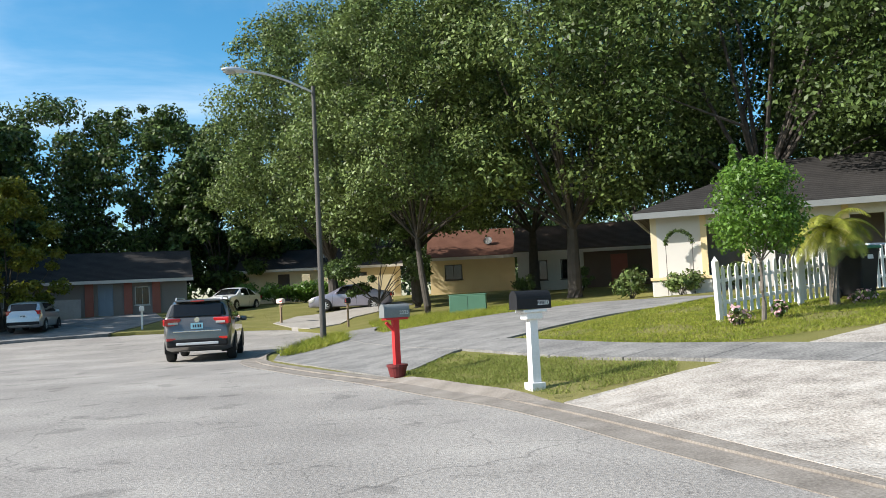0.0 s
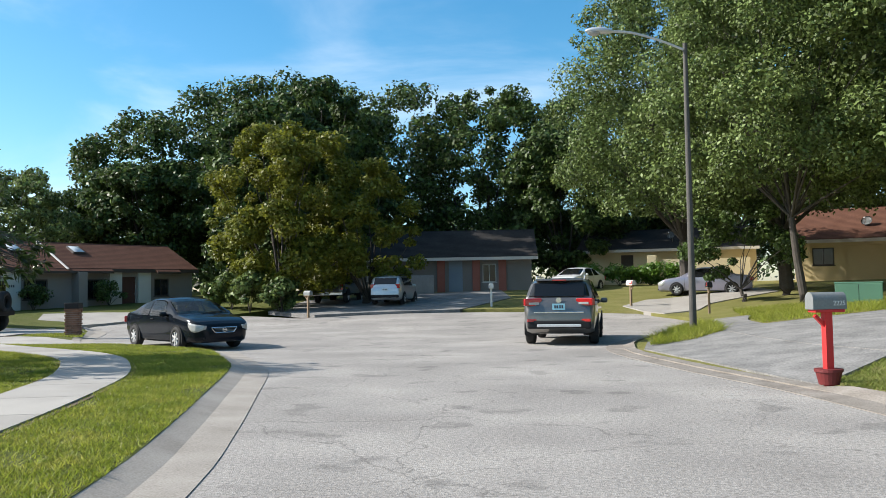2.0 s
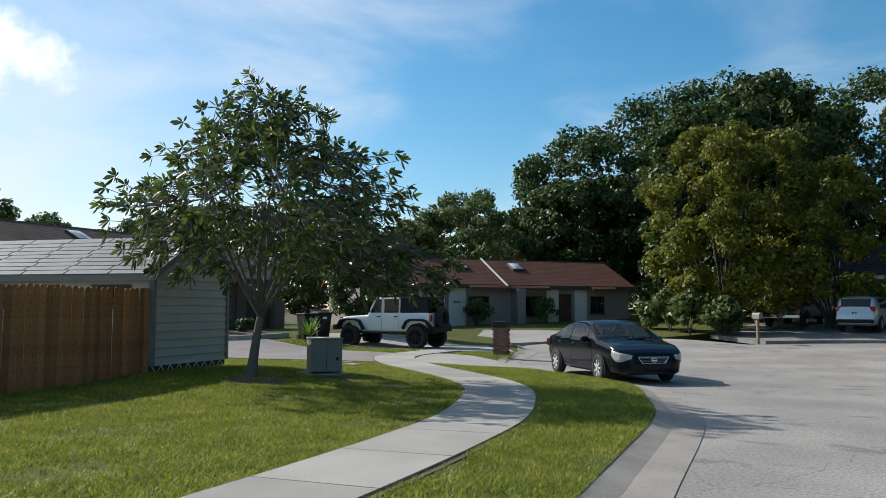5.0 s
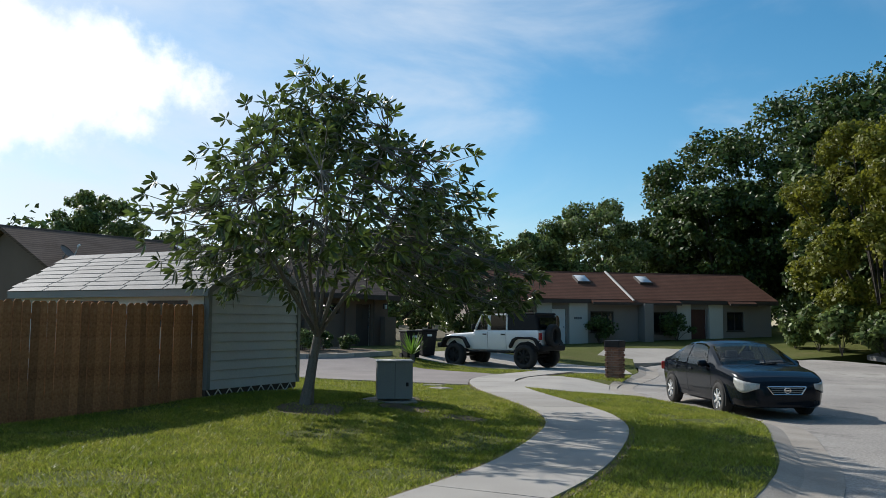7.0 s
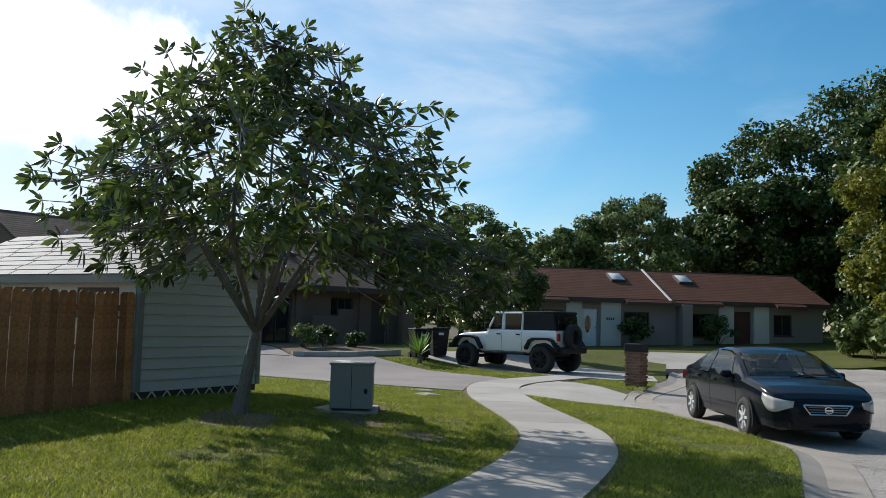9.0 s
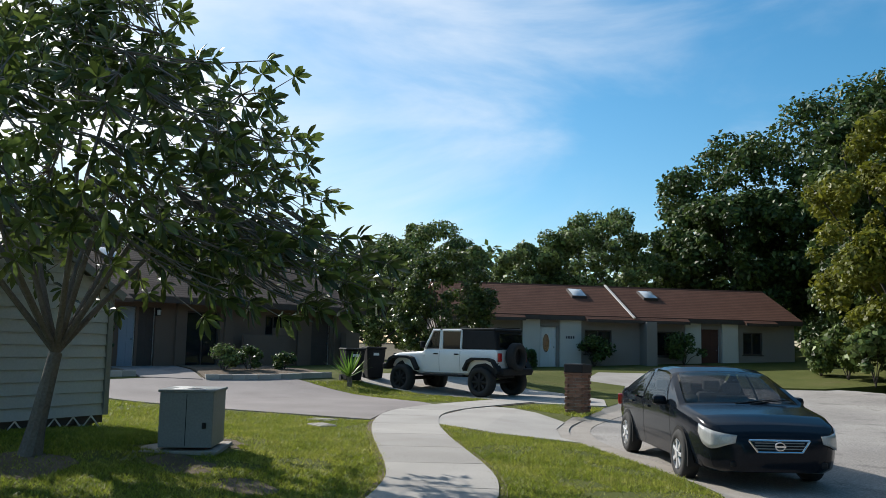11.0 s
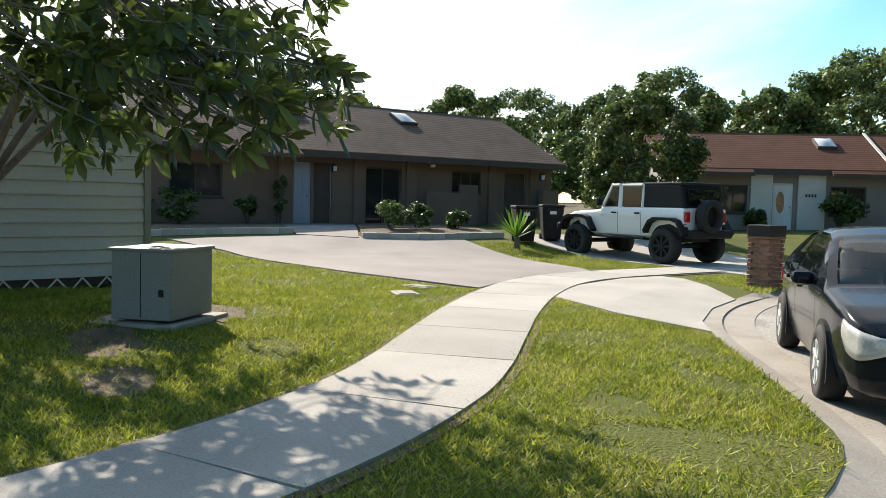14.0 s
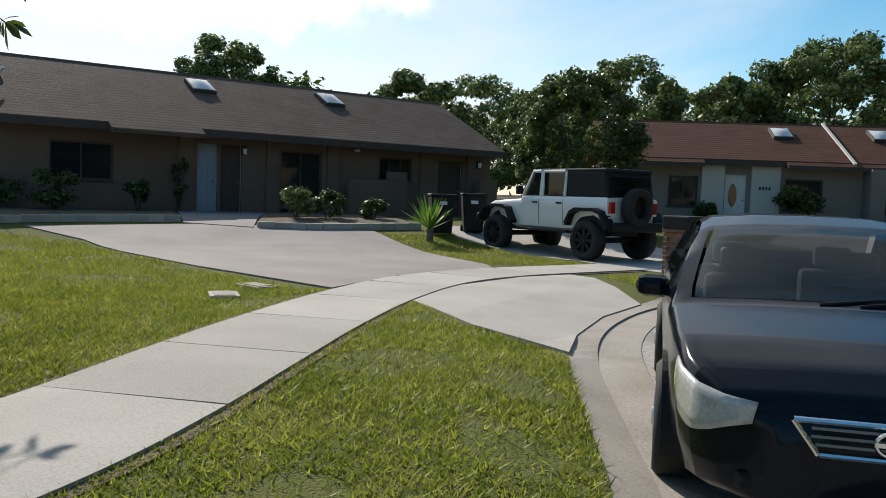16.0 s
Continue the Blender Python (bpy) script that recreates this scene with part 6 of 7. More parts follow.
def postbox(name, label, x, y, rz, post_mat, shell_mat, h, post_w, number="", cap=False, tub=False, l=0.48, w=0.19, hh=0.23, taper=1.0):
    p = thing(name, label, "mailbox", x, y, rise(x, y) + 0.08, rz)
    bm = bmesh.new()
    cyl(bm, (0, 0, -0.05), (0, 0, h), post_w * 0.72, post_w * 0.72 * taper, 4)
    bmesh.ops.rotate(bm, verts=bm.verts[:], cent=(0, 0, 0), matrix=Matrix.Rotation(math.pi / 4, 3, "Z"))
    part("post", bm, post_mat, p)
    if cap:
        bm = one_box(0, 0, -0.02, post_w * 1.7, post_w * 1.7, 0.13, 0.012)
        part("foot", bm, post_mat, p)
        bm = one_box(0, 0, h - 0.13, post_w * 1.5, post_w * 2.0, 0.1, 0.02)
        box(bm, 0, 0, h - 0.035, post_w * 1.9, post_w * 2.8, 0.04, 0.01)
        part("capital", bm, post_mat, p)
    else:
        part("bracket", one_box(0, 0, h - 0.03, w * 0.95, l * 0.9, 0.04, 0.006), post_mat, p)
        part("brace", one_box(0, -0.1, h - 0.17, 0.05, 0.22, 0.045, rx=-45), post_mat, p)
    b = box_shell(p, shell_mat, l, w, hh, h + 0.012)
    if number:
        letters("number", number, 0.09, Matrix.Translation((w / 2 + 0.004, 0.13, h + 0.09)) @ Euler((math.pi / 2, 0, math.pi / 2)).to_matrix().to_4x4(), M_WHITE, b)
    if tub:
        bm = bmesh.new()
        cyl(bm, (0, 0, 0), (0, 0, 0.17), 0.13, 0.17, 20)
        cyl(bm, (0, 0, 0.17), (0, 0, 0.21), 0.185, 0.185, 20)
        part("tub", bm, mat("dark_red_plastic", [(0.12, 0.015, 0.015), (0.17, 0.02, 0.02)], 0.6), p, "dark red plastic flower tub")
    return p


postbox("white_post_mailbox", "black mailbox on a white moulded post", 4.75, 11.5, -72, M_WHITE, M_BLACKPLASTIC, 1.08, 0.128, "2230", True, l=0.52, w=0.21, hh=0.25, taper=0.85)
postbox("red_post_mailbox", "grey metal mailbox on a red wooden post in a tub", 3.1, 14.85, -66, M_RED, M_METAL_GREY, 1.0, 0.1, "2225", tub=True)
postbox("wooden_post_mailbox", "pale mailbox on a plain wooden post", -1.0, 44.0, 40, M_WOOD, M_WALL_OFFWHITE, 1.02, 0.09)
postbox("dark_mailbox", "dark mailbox on a thin grey wooden post", 2.35, 37.6, 10, M_WOOD, M_BLACKPLASTIC, 1.02, 0.08)
postbox("leaning_mailbox", "white mailbox on a leaning white post", -8.0, 44.8, 200, M_WHITE, M_WHITE, 0.95, 0.09)
postbox("grey_mailbox", "grey mailbox on a brown post by the far driveway", -15.9, 39.9, 240, M_WOOD, M_METAL_GREY, 1.0, 0.09)

# The brick mailbox pillar, brick by brick.
pil = thing("brick_mailbox_pillar", "square brick mailbox pillar with a black mailbox set on top", "mailbox", -18.4, 26.6, rise(-18.4, 26.6) + 0.07, 22)
pil.scale = (1.04, 1.04, 0.97)
part("core", one_box(0, 0, -0.05, 0.36, 0.36, 0.98), M_GUTTER, pil)
brick_me = plank_mesh("brick", 0.197, 0.06, 0.062)
brick_me.materials.append(M_BRICK)
for r in range(13):
    for side in range(4):
        for k in range(2):
            ob = new("brick", brick_me)
            ob.parent = pil
            off = -0.1 + k * 0.207
            ob.matrix_local = pose(0, 0, 0, 0, 0, side * 90) @ pose(off + (0.03 if r % 2 else -0.03), -0.16, r * 0.072)
part("cap", one_box(0, 0, 0.935, 0.46, 0.46, 0.05, 0.01), M_BRICK, pil)
pb = part("box", one_box(0, 0, 0.985, 0.44, 0.5, 0.2, 0.02), M_BLACKPLASTIC, pil, "black steel mailbox")


def cabinet_box():
    """The utility cabinet on its pad near the walk."""
    t = thing("utility_cabinet", "grey-green steel utility cabinet with worn white top on a concrete pad", "utility box", -14.72, 16.66, rise(-14.7, 16.6) + 0.09, 60)
    part("pad", one_box(-0.1, 0.06, -0.03, 1.0, 1.1, 0.07, 0.01), M_GUTTER, t, "concrete pad")
    bm = one_box(0, 0, 0.07, 0.64, 0.8, 0.66, 0.012)
    part("body", bm, M_METAL_GREY, t)
    lid = part("lid", one_box(0, 0, 0.725, 0.68, 0.84, 0.035, 0.01), M_METAL_GREY, t)
    rng = random.Random(3)
    for k in range(5):
        bm = bmesh.new()
        n = 9
        cx, cy, r0 = rng.uniform(-0.2, 0.2), rng.uniform(-0.28, 0.28), rng.uniform(0.1, 0.17)
        bm.faces.new([bm.verts.new((cx + r0 * rng.uniform(0.6, 1.2) * math.cos(2 * math.pi * i / n), cy + r0 * rng.uniform(0.5, 1.0) * math.sin(2 * math.pi * i / n), 0.7603)) for i in range(n)])
        ex = bmesh.ops.extrude_face_region(bm, geom=bm.faces[:])
        for v in ex["geom"]:
            if isinstance(v, bmesh.types.BMVert):
                v.co.z += 0.002
        part("bare_patch", bm, M_WHITE, lid, "bleached patch of peeled paint")
    part("latch", one_box(0.22, -0.406, 0.3, 0.05, 0.02, 0.07, 0.008), M_BLACKPLASTIC, t)
    part("door_seam", one_box(0, -0.401, 0.09, 0.008, 0.006, 0.62), M_BLACKPLASTIC, t)


cabinet_box()
gb = thing("green_transformer_box", "green steel transformer box on the grass", "utility box", 7.3, 35.0, rise(7.3, 35.0) + 0.05, -12)
part("body", one_box(0, 0, 0, 1.5, 1.0, 0.72, 0.02), M_GREENBOX, gb)
part("lid", one_box(0, 0.02, 0.72, 1.55, 1.02, 0.06, 0.02), M_GREENBOX, gb)
part("door_seam", one_box(0, -0.503, 0.05, 0.01, 0.006, 0.64), M_BLACKPLASTIC, gb)


def wheelie_bin(x, y, rz, lid, label):
    b = thing("wheelie_bin", label, "bin", x, y, rise(x, y) + 0.1, rz, "wheelie bins")
    bm = bmesh.new()
    a = [bm.verts.new((sx * 0.24, sy * 0.26, 0.06)) for sx, sy in ((-1, -1), (1, -1), (1, 1), (-1, 1))]
    t = [bm.verts.new((sx * 0.31, sy * 0.36, 0.98)) for sx, sy in ((-1, -1), (1, -1), (1, 1), (-1, 1))]
    bm.faces.new(a[::-1])
    bm.faces.new(t)
    for k in range(4):
        bm.faces.new((a[k], a[(k + 1) % 4], t[(k + 1) % 4], t[k]))
    bmesh.ops.bevel(bm, geom=bm.edges[:], offset=0.03, segments=2, affect="EDGES", profile=0.5)
    part("body", bm, M_BLACKPLASTIC, b)
    part("lid", one_box(0, -0.01, 0.98, 0.66, 0.78, 0.07, 0.025), lid, b)
    part("handle", cyl(bmesh.new(), (-0.25, 0.4, 0.97), (0.25, 0.4, 0.97), 0.018, seg=8), M_BLACKPLASTIC, b)
    for s in (-1, 1):
        part("wheel", cyl(bmesh.new(), (s * 0.24, 0.26, 0.11), (s * 0.3, 0.26, 0.11), 0.11, seg=16), M_RUBBER, b)
    part("label_plate", one_box(0.0, -0.345, 0.78, 0.18, 0.012, 0.1, rx=-6), M_WHITE, b)
    return b


wheelie_bin(-27.9, 25.9, 80, M_BLACKPLASTIC, "black wheeled rubbish bin beside the driveway")
wheelie_bin(-28.3, 26.9, 75, M_BLACKPLASTIC, "second black wheeled bin in shade")
wheelie_bin(12.55, 16.35, 24, M_GREENLID, "black wheeled bin with a green lid")
wheelie_bin(14.1, 18.4, 20, M_BLUEGREY, "black wheeled bin with a blue-grey lid")

# street lamp
lamp = thing("street_lamp", "tall weathered pole with a cobra-head street lamp on a long arm", "street lamp", 1.55, 26.6, rise(1.55, 26.6) + 0.05, 0)
part("pole", cyl(bmesh.new(), (0, 0, -0.2), (0.0, 0, 8.05), 0.1, 0.06, 16), M_POLE, lamp, "weathered dark pole")
arm = [(0.0, 0, 7.85), (-0.7, -0.3, 8.12), (-1.4, -0.6, 8.3), (-1.95, -0.85, 8.32)]
part("arm", limb(bmesh.new(), smooth_line(arm), [0.035] * 13, 8), M_ALU, lamp)
bm = bmesh.new()
bmesh.ops.create_uvsphere(bm, u_segments=16, v_segments=10, radius=1)
for v in bm.verts:
    v.co = Vector((v.co.x * 0.42, v.co.y * 0.17, v.co.z * (0.11 if v.co.z > 0 else 0.06)))
head = part("lamp_head", bm, M_ALU, lamp, smooth=True)
head.matrix_local = pose(-2.25, -0.98, 8.31, 0, 0, 25)
bm = bmesh.new()
bmesh.ops.create_uvsphere(bm, u_segments=14, v_segments=8, radius=1)
for v in bm.verts:
    v.co = Vector((v.co.x * 0.2 - 0.16, v.co.y * 0.14, v.co.z * 0.1 - 0.03))
part("lens", bm, M_LAMP_CLEAR, head, smooth=True)
part("photocell", cyl(bmesh.new(), (0.05, 0, 0.1), (0.05, 0, 0.17), 0.04, seg=10), M_METAL_GREY, head)

# white picket fence
pf = thing("picket_fence", "white painted pointed picket fence", "fence", 9.25, 15.55, 0, 0)
PF = [(0, 0), (2.25, 1.1), (4.4, 2.05), (6.6, 3.0)]
wp = bmesh.new()
prism(wp, [(-0.045, 0.1), (0.045, 0.1), (0.045, 0.98), (0, 1.06), (-0.045, 0.98)], -0.01, 0.01)
wpm = bpy.data.meshes.new("picket")
wp.to_mesh(wpm)
wp.free()
wpm.materials.append(M_WHITE)
for i, (a, b) in enumerate(zip(PF, PF[1:])):
    rz = math.degrees(math.atan2(b[1] - a[1], b[0] - a[0]))
    n = 12
    for k in range(n):
        t = (k + 0.8) / (n + 0.6)
        px, py = a[0] + (b[0] - a[0]) * t, a[1] + (b[1] - a[1]) * t
        ob = new("picket", wpm)
        ob.parent = pf
        ob.matrix_local = pose(px, py, rise(9.25 + px, 15.55 + py) + 0.06, 0, rng.uniform(-0.7, 0.7), rz)
    for zz in (0.32, 0.74):
        za, zb = rise(9.25 + a[0], 15.55 + a[1]), rise(9.25 + b[0], 15.55 + b[1])
        ln = math.dist(a, b)
        r = part("rail", one_box(0, 0.03, 0, ln, 0.035, 0.07), M_WHITE, pf)
        r.matrix_local = pose((a[0] + b[0]) / 2, (a[1] + b[1]) / 2, (za + zb) / 2 + zz + 0.06, 0, -math.degrees(math.atan2(zb - za, ln)), rz)
for i, p in enumerate(PF):
    h = 1.25 if i == 0 else 1.12
    bm = one_box(0, 0, -0.1, 0.1, 0.1, h, 0.01)
    cyl(bm, (0, 0, h - 0.1), (0, 0, h), 0.085, 0.0, 4)
    po = part("post", bm, M_WHITE, pf)
    po.matrix_local = pose(p[0], p[1], rise(9.25 + p[0], 15.55 + p[1]) + 0.06, 0, -1.5 if i == 0 else 0, 18)

# planting bed edge of small blocks before the dark bungalow
bed = tagged(new("bed_edging"), "low pale block edging of the planting beds", "edging", kind="structure")
blk = plank_mesh("block", 0.38, 0.16, 0.2)
blk.materials.append(M_STONE)
edge_line = smooth_line([(-27.9, 14.8), (-28.6, 16.4), (-29.0, 18.2), (-29.2, 19.6)], cuts=3) + [None] + smooth_line([(-28.4, 21.4), (-28.3, 23.0), (-28.6, 24.6), (-28.8, 25.6)], cuts=3)
runs, run = [], []
for q in edge_line + [None]:
    if q is None:
        runs.append(run)
        run = []
    else:
        run.append(Vector(q))
for run in runs:
    left = 0.2
    for p, q in zip(run, run[1:]):
        d = q - p
        at = left
        while at < d.length:
            c = p + d.normalized() * at
            ob = new("block", blk)
            ob.parent = bed
            ob.matrix_local = pose(c.x, c.y, rise(c.x, c.y) + 0.07 + 0.006 * noise.noise((c.x * 3, c.y * 3, 0)), 0, 0, math.degrees(math.atan2(d.y, d.x)) + 3 * noise.noise((c.x * 5, c.y, 0)))
            at += 0.388
        left = at - d.length
BED_1 = [(-27.95, 14.8), (-28.65, 16.4), (-29.05, 18.2), (-29.25, 19.6), (-33.7, 19.5), (-32.6, 15.9), (-32.3, 14.6)]
BED_2 = [(-28.45, 21.4), (-28.35, 23.0), (-28.65, 24.6), (-28.85, 25.6), (-35.3, 25.6), (-34.4, 22.4)]
for q in (BED_1, BED_2):
    tagged(patch("planting_bed", q, 0.17, M_MULCH, 0.6, 0.1, bumpy=0.02), "dark mulch planting bed along the house", "soil", kind="structure")
# the entry walk takes the darker concrete to stand for shade
tagged(patch("entry_walk", [(-28.8, 19.7), (-28.3, 21.3), (-34.3, 22.3), (-33.6, 19.6)], 0.15, M_DRIVE_PINK, 0.8, 0.1), "concrete entry walk, its shade put into a darker colour", "pavement", kind="structure")
for i, (px, py) in enumerate(((-17.72, 19.92), (-18.7, 20.4))):
    mb = thing("meter_cover", "small pale concrete meter cover set in the grass", "cover", px, py, rise(px, py) + 0.115, 30 * i, "meter covers")
    part("frame", one_box(0, 0, 0, 0.5, 0.34, 0.035, 0.008), M_CONCRETE, mb)
    part("lid", one_box(0, 0, 0.036, 0.4, 0.24, 0.008, 0.002), M_GUTTER, mb)


# ---- plants ----
def leaf_cloud(name, centres, radii, count, size, material, parent, seed, shell=0.55, flat=0.75, label="", droop=0.0):
    """Many small folded leaves spread in clumps about the given centres."""
    g = np.random.default_rng(seed)
    centres, radii = np.asarray(centres, float), np.asarray(radii, float)
    wgt = radii ** 2
    idx = g.choice(len(centres), count, p=wgt / wgt.sum())
    d = g.normal(size=(count, 3))
    d /= np.linalg.norm(d, axis=1, keepdims=True)
    rr = radii[idx] * (shell + (1 - shell) * g.random(count)) ** 1.0 * (0.75 + 0.35 * g.random(count))
    p = centres[idx] + d * rr[:, None] * np.array([1, 1, flat])
    nrm = d * 0.8 + g.normal(size=(count, 3)) * 0.7 + np.array([0, 0, 0.5])
    nrm /= np.linalg.norm(nrm, axis=1, keepdims=True)
    a = np.cross(nrm, g.normal(size=(count, 3)))
    a /= np.linalg.norm(a, axis=1, keepdims=True)
    a[:, 2] -= droop
    b = np.cross(nrm, a)
    s = size * (0.6 + 0.8 * g.random(count))[:, None]
    v = np.stack([p - a * s * 0.5, p + b * s * 0.3 + nrm * s * 0.1, p + a * s * 0.55, p - b * s * 0.3 + nrm * s * 0.1], 1).reshape(-1, 3)
    f = np.arange(count * 4).reshape(-1, 4)
    return raw(name, v, f, material, parent, label)


def blob_centres(g, centre, radius, n, height=1.0):
    """Clump centres spread over an uneven crown."""
    out, rad = [], []
    for _ in range(n):
        dz = g.uniform(-0.95, 0.95)
        a = g.uniform(0, 2 * math.pi)
        k = radius * (1 - abs(dz) ** (2.6 if dz > 0 else 5)) ** 0.5 * (0.4 + 0.5 * g.random() ** 0.5)
        out.append((centre[0] + math.cos(a) * k, centre[1] + math.sin(a) * k, centre[2] + dz * radius * height * 0.88))
        rad.append(radius * (0.075 + 0.13 * g.random()) * (2.3 if radius < 1.5 else 1.35 if n < 45 else 1.12))
    return out, rad


def big_tree(name, label, x, y, h, crown_r, seed, leaf=0.3, count=26000, material=None, trunk=0.35, crown_low=0.35, clumps=46, bark=None, dead=False, squash=None):
    """A broad tree: trunk, limbs reaching to clumps, leaves in uneven clumps with gaps."""
    g = np.random.default_rng(seed)
    z0 = rise(x, y) + 0.02
    t = thing(name, label, "tree", x, y, z0)
    ch = (h - h * crown_low) / 2
    cz = h * crown_low + ch
    cs, rs = blob_centres(g, (0, 0, cz), crown_r, clumps, (squash or ch / crown_r))
    bm = bmesh.new()
    lean = g.normal(size=2) * min(0.25, 0.04 * crown_r)
    fork = Vector((lean[0], lean[1], h * crown_low * 0.9))
    limb(bm, [(0, 0, -0.2), (0.04, 0.02, 0.4), tuple(fork * 0.55), tuple(fork)], [trunk * 1.35, trunk, trunk * 0.85, trunk * 0.7], 10)
    part("trunk", bm, bark or M_BARK, t)
    for c in cs[:14 if crown_r > 1.5 else 7]:
        c = Vector(c)
        mid = fork.lerp(c, 0.5) + Vector((g.normal() * 0.06, g.normal() * 0.06, 0.07)) * crown_r
        part("limb", limb(bmesh.new(), [tuple(fork), tuple(mid), tuple(c)], [trunk * 0.34, trunk * 0.18, trunk * 0.05], 6), bark or M_BARK, t)
    leaf_cloud("crown", cs, rs, count, leaf, material or M_OAK, t, seed + 1)
    return t


def moss(parent, cs, seed, n=300):
    """Hanging bare twigs and moss."""
    g = np.random.default_rng(seed)
    v, f = [], []
    for _ in range(n):
        c = cs[g.integers(len(cs))]
        p = np.array(c) + g.normal(size=3) * 0.6
        for s in range(4):
            q = p + np.array([g.normal() * 0.18, g.normal() * 0.18, -0.35])
            w = 0.02
            k = len(v)
            v += [p + [w, 0, 0], p - [w, 0, 0], q - [w * 0.6, 0, 0], q + [w * 0.6, 0, 0]]
            f.append((k, k + 1, k + 2, k + 3))
            p = q
    raw("bare_twig_growth", np.array(v), f, M_BARK_PALE, parent, "grey bare hanging twigs")


# broadleaf evergreen beside the utility cabinet
def rosette_tree():
    g = np.random.default_rng(11)
    t = thing("loquat_tree", "young broad-leaved evergreen tree with rosettes of long leaves", "tree", -14.6, 14.8, rise(-14.6, 14.8) + 0.1)
    base = Vector((0, 0, -0.05))
    fork = Vector((0.0, 0.2, 1.15))
    bm = bmesh.new()
    limb(bm, [tuple(base), (0.0, 0.06, 0.35), (-0.02, 0.15, 0.85), tuple(fork)], [0.14, 0.095, 0.08, 0.072], 10)
    part("trunk", bm, M_BARK_PALE, t)
    tips, limbs = [], []
    centre = Vector((0.15, 0.3, 3.2))
    mains = []
    for k in range(11):
        a = 2 * math.pi * k / 11 + g.normal() * 0.2
        el = 0.25 + 0.9 * g.random()
        end = centre + Vector((math.cos(a) * 2.3 * math.cos(el), math.sin(a) * 2.6 * math.cos(el), 2.3 * math.sin(el) - 0.5))
        mid = fork.lerp(end, 0.45) + Vector((g.normal() * 0.25, g.normal() * 0.25, 0.15))
        mains.append([fork, mid, end])
    mains.append([fork, fork.lerp(centre, 0.6), centre + Vector((0, 0, 2.2))])
    bm = bmesh.new()
    pts = []
    for m in mains:
        line = smooth_line([tuple(p) for p in m], cuts=5)
        n = len(line)
        limb(bm, line, [0.042 * (1 - 0.8 * i / (n - 1)) for i in range(n)], 7)
        pts += [Vector(p) for p in line[3:]]
    part("branchwork", bm, M_BARK_PALE, t)
    bm = bmesh.new()
    for _ in range(980):
        while True:
            d = g.normal(size=3)
            d /= np.linalg.norm(d)
            if d[2] > -0.8:
                break
        k = (0.35 + 0.65 * g.random()) ** 0.6
        wob = 0.86 + 0.3 * noise.noise(Vector(d) * 2.3)
        p = centre + Vector((d[0] * 3.45 * (1.0 - 0.5 * max(d[2], 0)), d[1] * 3.6 * (1.0 - 0.5 * max(d[2], 0)), d[2] * (2.9 if d[2] > 0 else 2.1))) * k * wob
        if _ < 70:
            # a low bough hanging over the lawn
            p = Vector((2.0 + d[0] * 1.05 * k, 2.1 + d[1] * 1.3 * k, 2.0 + d[2] * 0.68 * k))
        q = min(pts, key=lambda c: (c - p).length)
        if (q - p).length > 1.6:
            q = p + (q - p).normalized() * 1.3
        mid = q.lerp(p, 0.55) + Vector((0, 0, -0.08))
        limb(bm, [tuple(q), tuple(mid), tuple(p)], [0.011, 0.008, 0.005], 4)
        tips.append((p, (p - mid).normalized()))
    part("twig_growth", bm, M_BARK_PALE, t)
    v, f = [], []
    for p, ax in tips:
        side = ax.orthogonal().normalized()
        n = int(g.integers(7, 11))
        for i in range(n):
            ang = 2.4 * i + g.normal() * 0.2
            out = Matrix.Rotation(ang, 3, ax) @ side
            tilt = 0.15 + 0.75 * (i / n) + g.normal() * 0.12
            d = (ax * math.cos(tilt + 0.45) + out * math.sin(tilt + 0.45)).normalized()
            L = 0.195 * (0.75 + 0.5 * g.random())
            W = L * 0.155
            up = d.cross(out).normalized() if d.cross(out).length > 1e-3 else side
            fold = up.cross(d).normalized() * L * 0.05
            sag = Vector((0, 0, -L * 0.16))
            s0 = p - ax * 0.05 * (i / n)
            k0 = len(v)
            v += [s0, s0 + d * L * 0.35 + up * W * 0.85 + fold, s0 + d * L * 0.38, s0 + d * L * 0.35 - up * W * 0.85 + fold,
                  s0 + d * L * 0.72 + up * W + fold + sag * 0.5, s0 + d * L * 0.74 + sag * 0.5, s0 + d * L * 0.72 - up * W + fold + sag * 0.5, s0 + d * L + sag]
            f += [(k0, k0 + 2, k0 + 1, k0 + 1), (k0, k0 + 3, k0 + 2, k0 + 2), (k0 + 1, k0 + 2, k0 + 5, k0 + 4), (k0 + 2, k0 + 3, k0 + 6, k0 + 5), (k0 + 4, k0 + 5, k0 + 7, k0 + 7), (k0 + 5, k0 + 6, k0 + 7, k0 + 7)]
    tri = []
    for q in f:
        if q[2] == q[3]:
            tri.append(q[:3])
        else:
            tri += [(q[0], q[1], q[2]), (q[0], q[2], q[3])]
    raw("foliage", np.array([tuple(p) for p in v]), tri, M_BIGLEAF, t, "dark glossy long leaves")


rosette_tree()

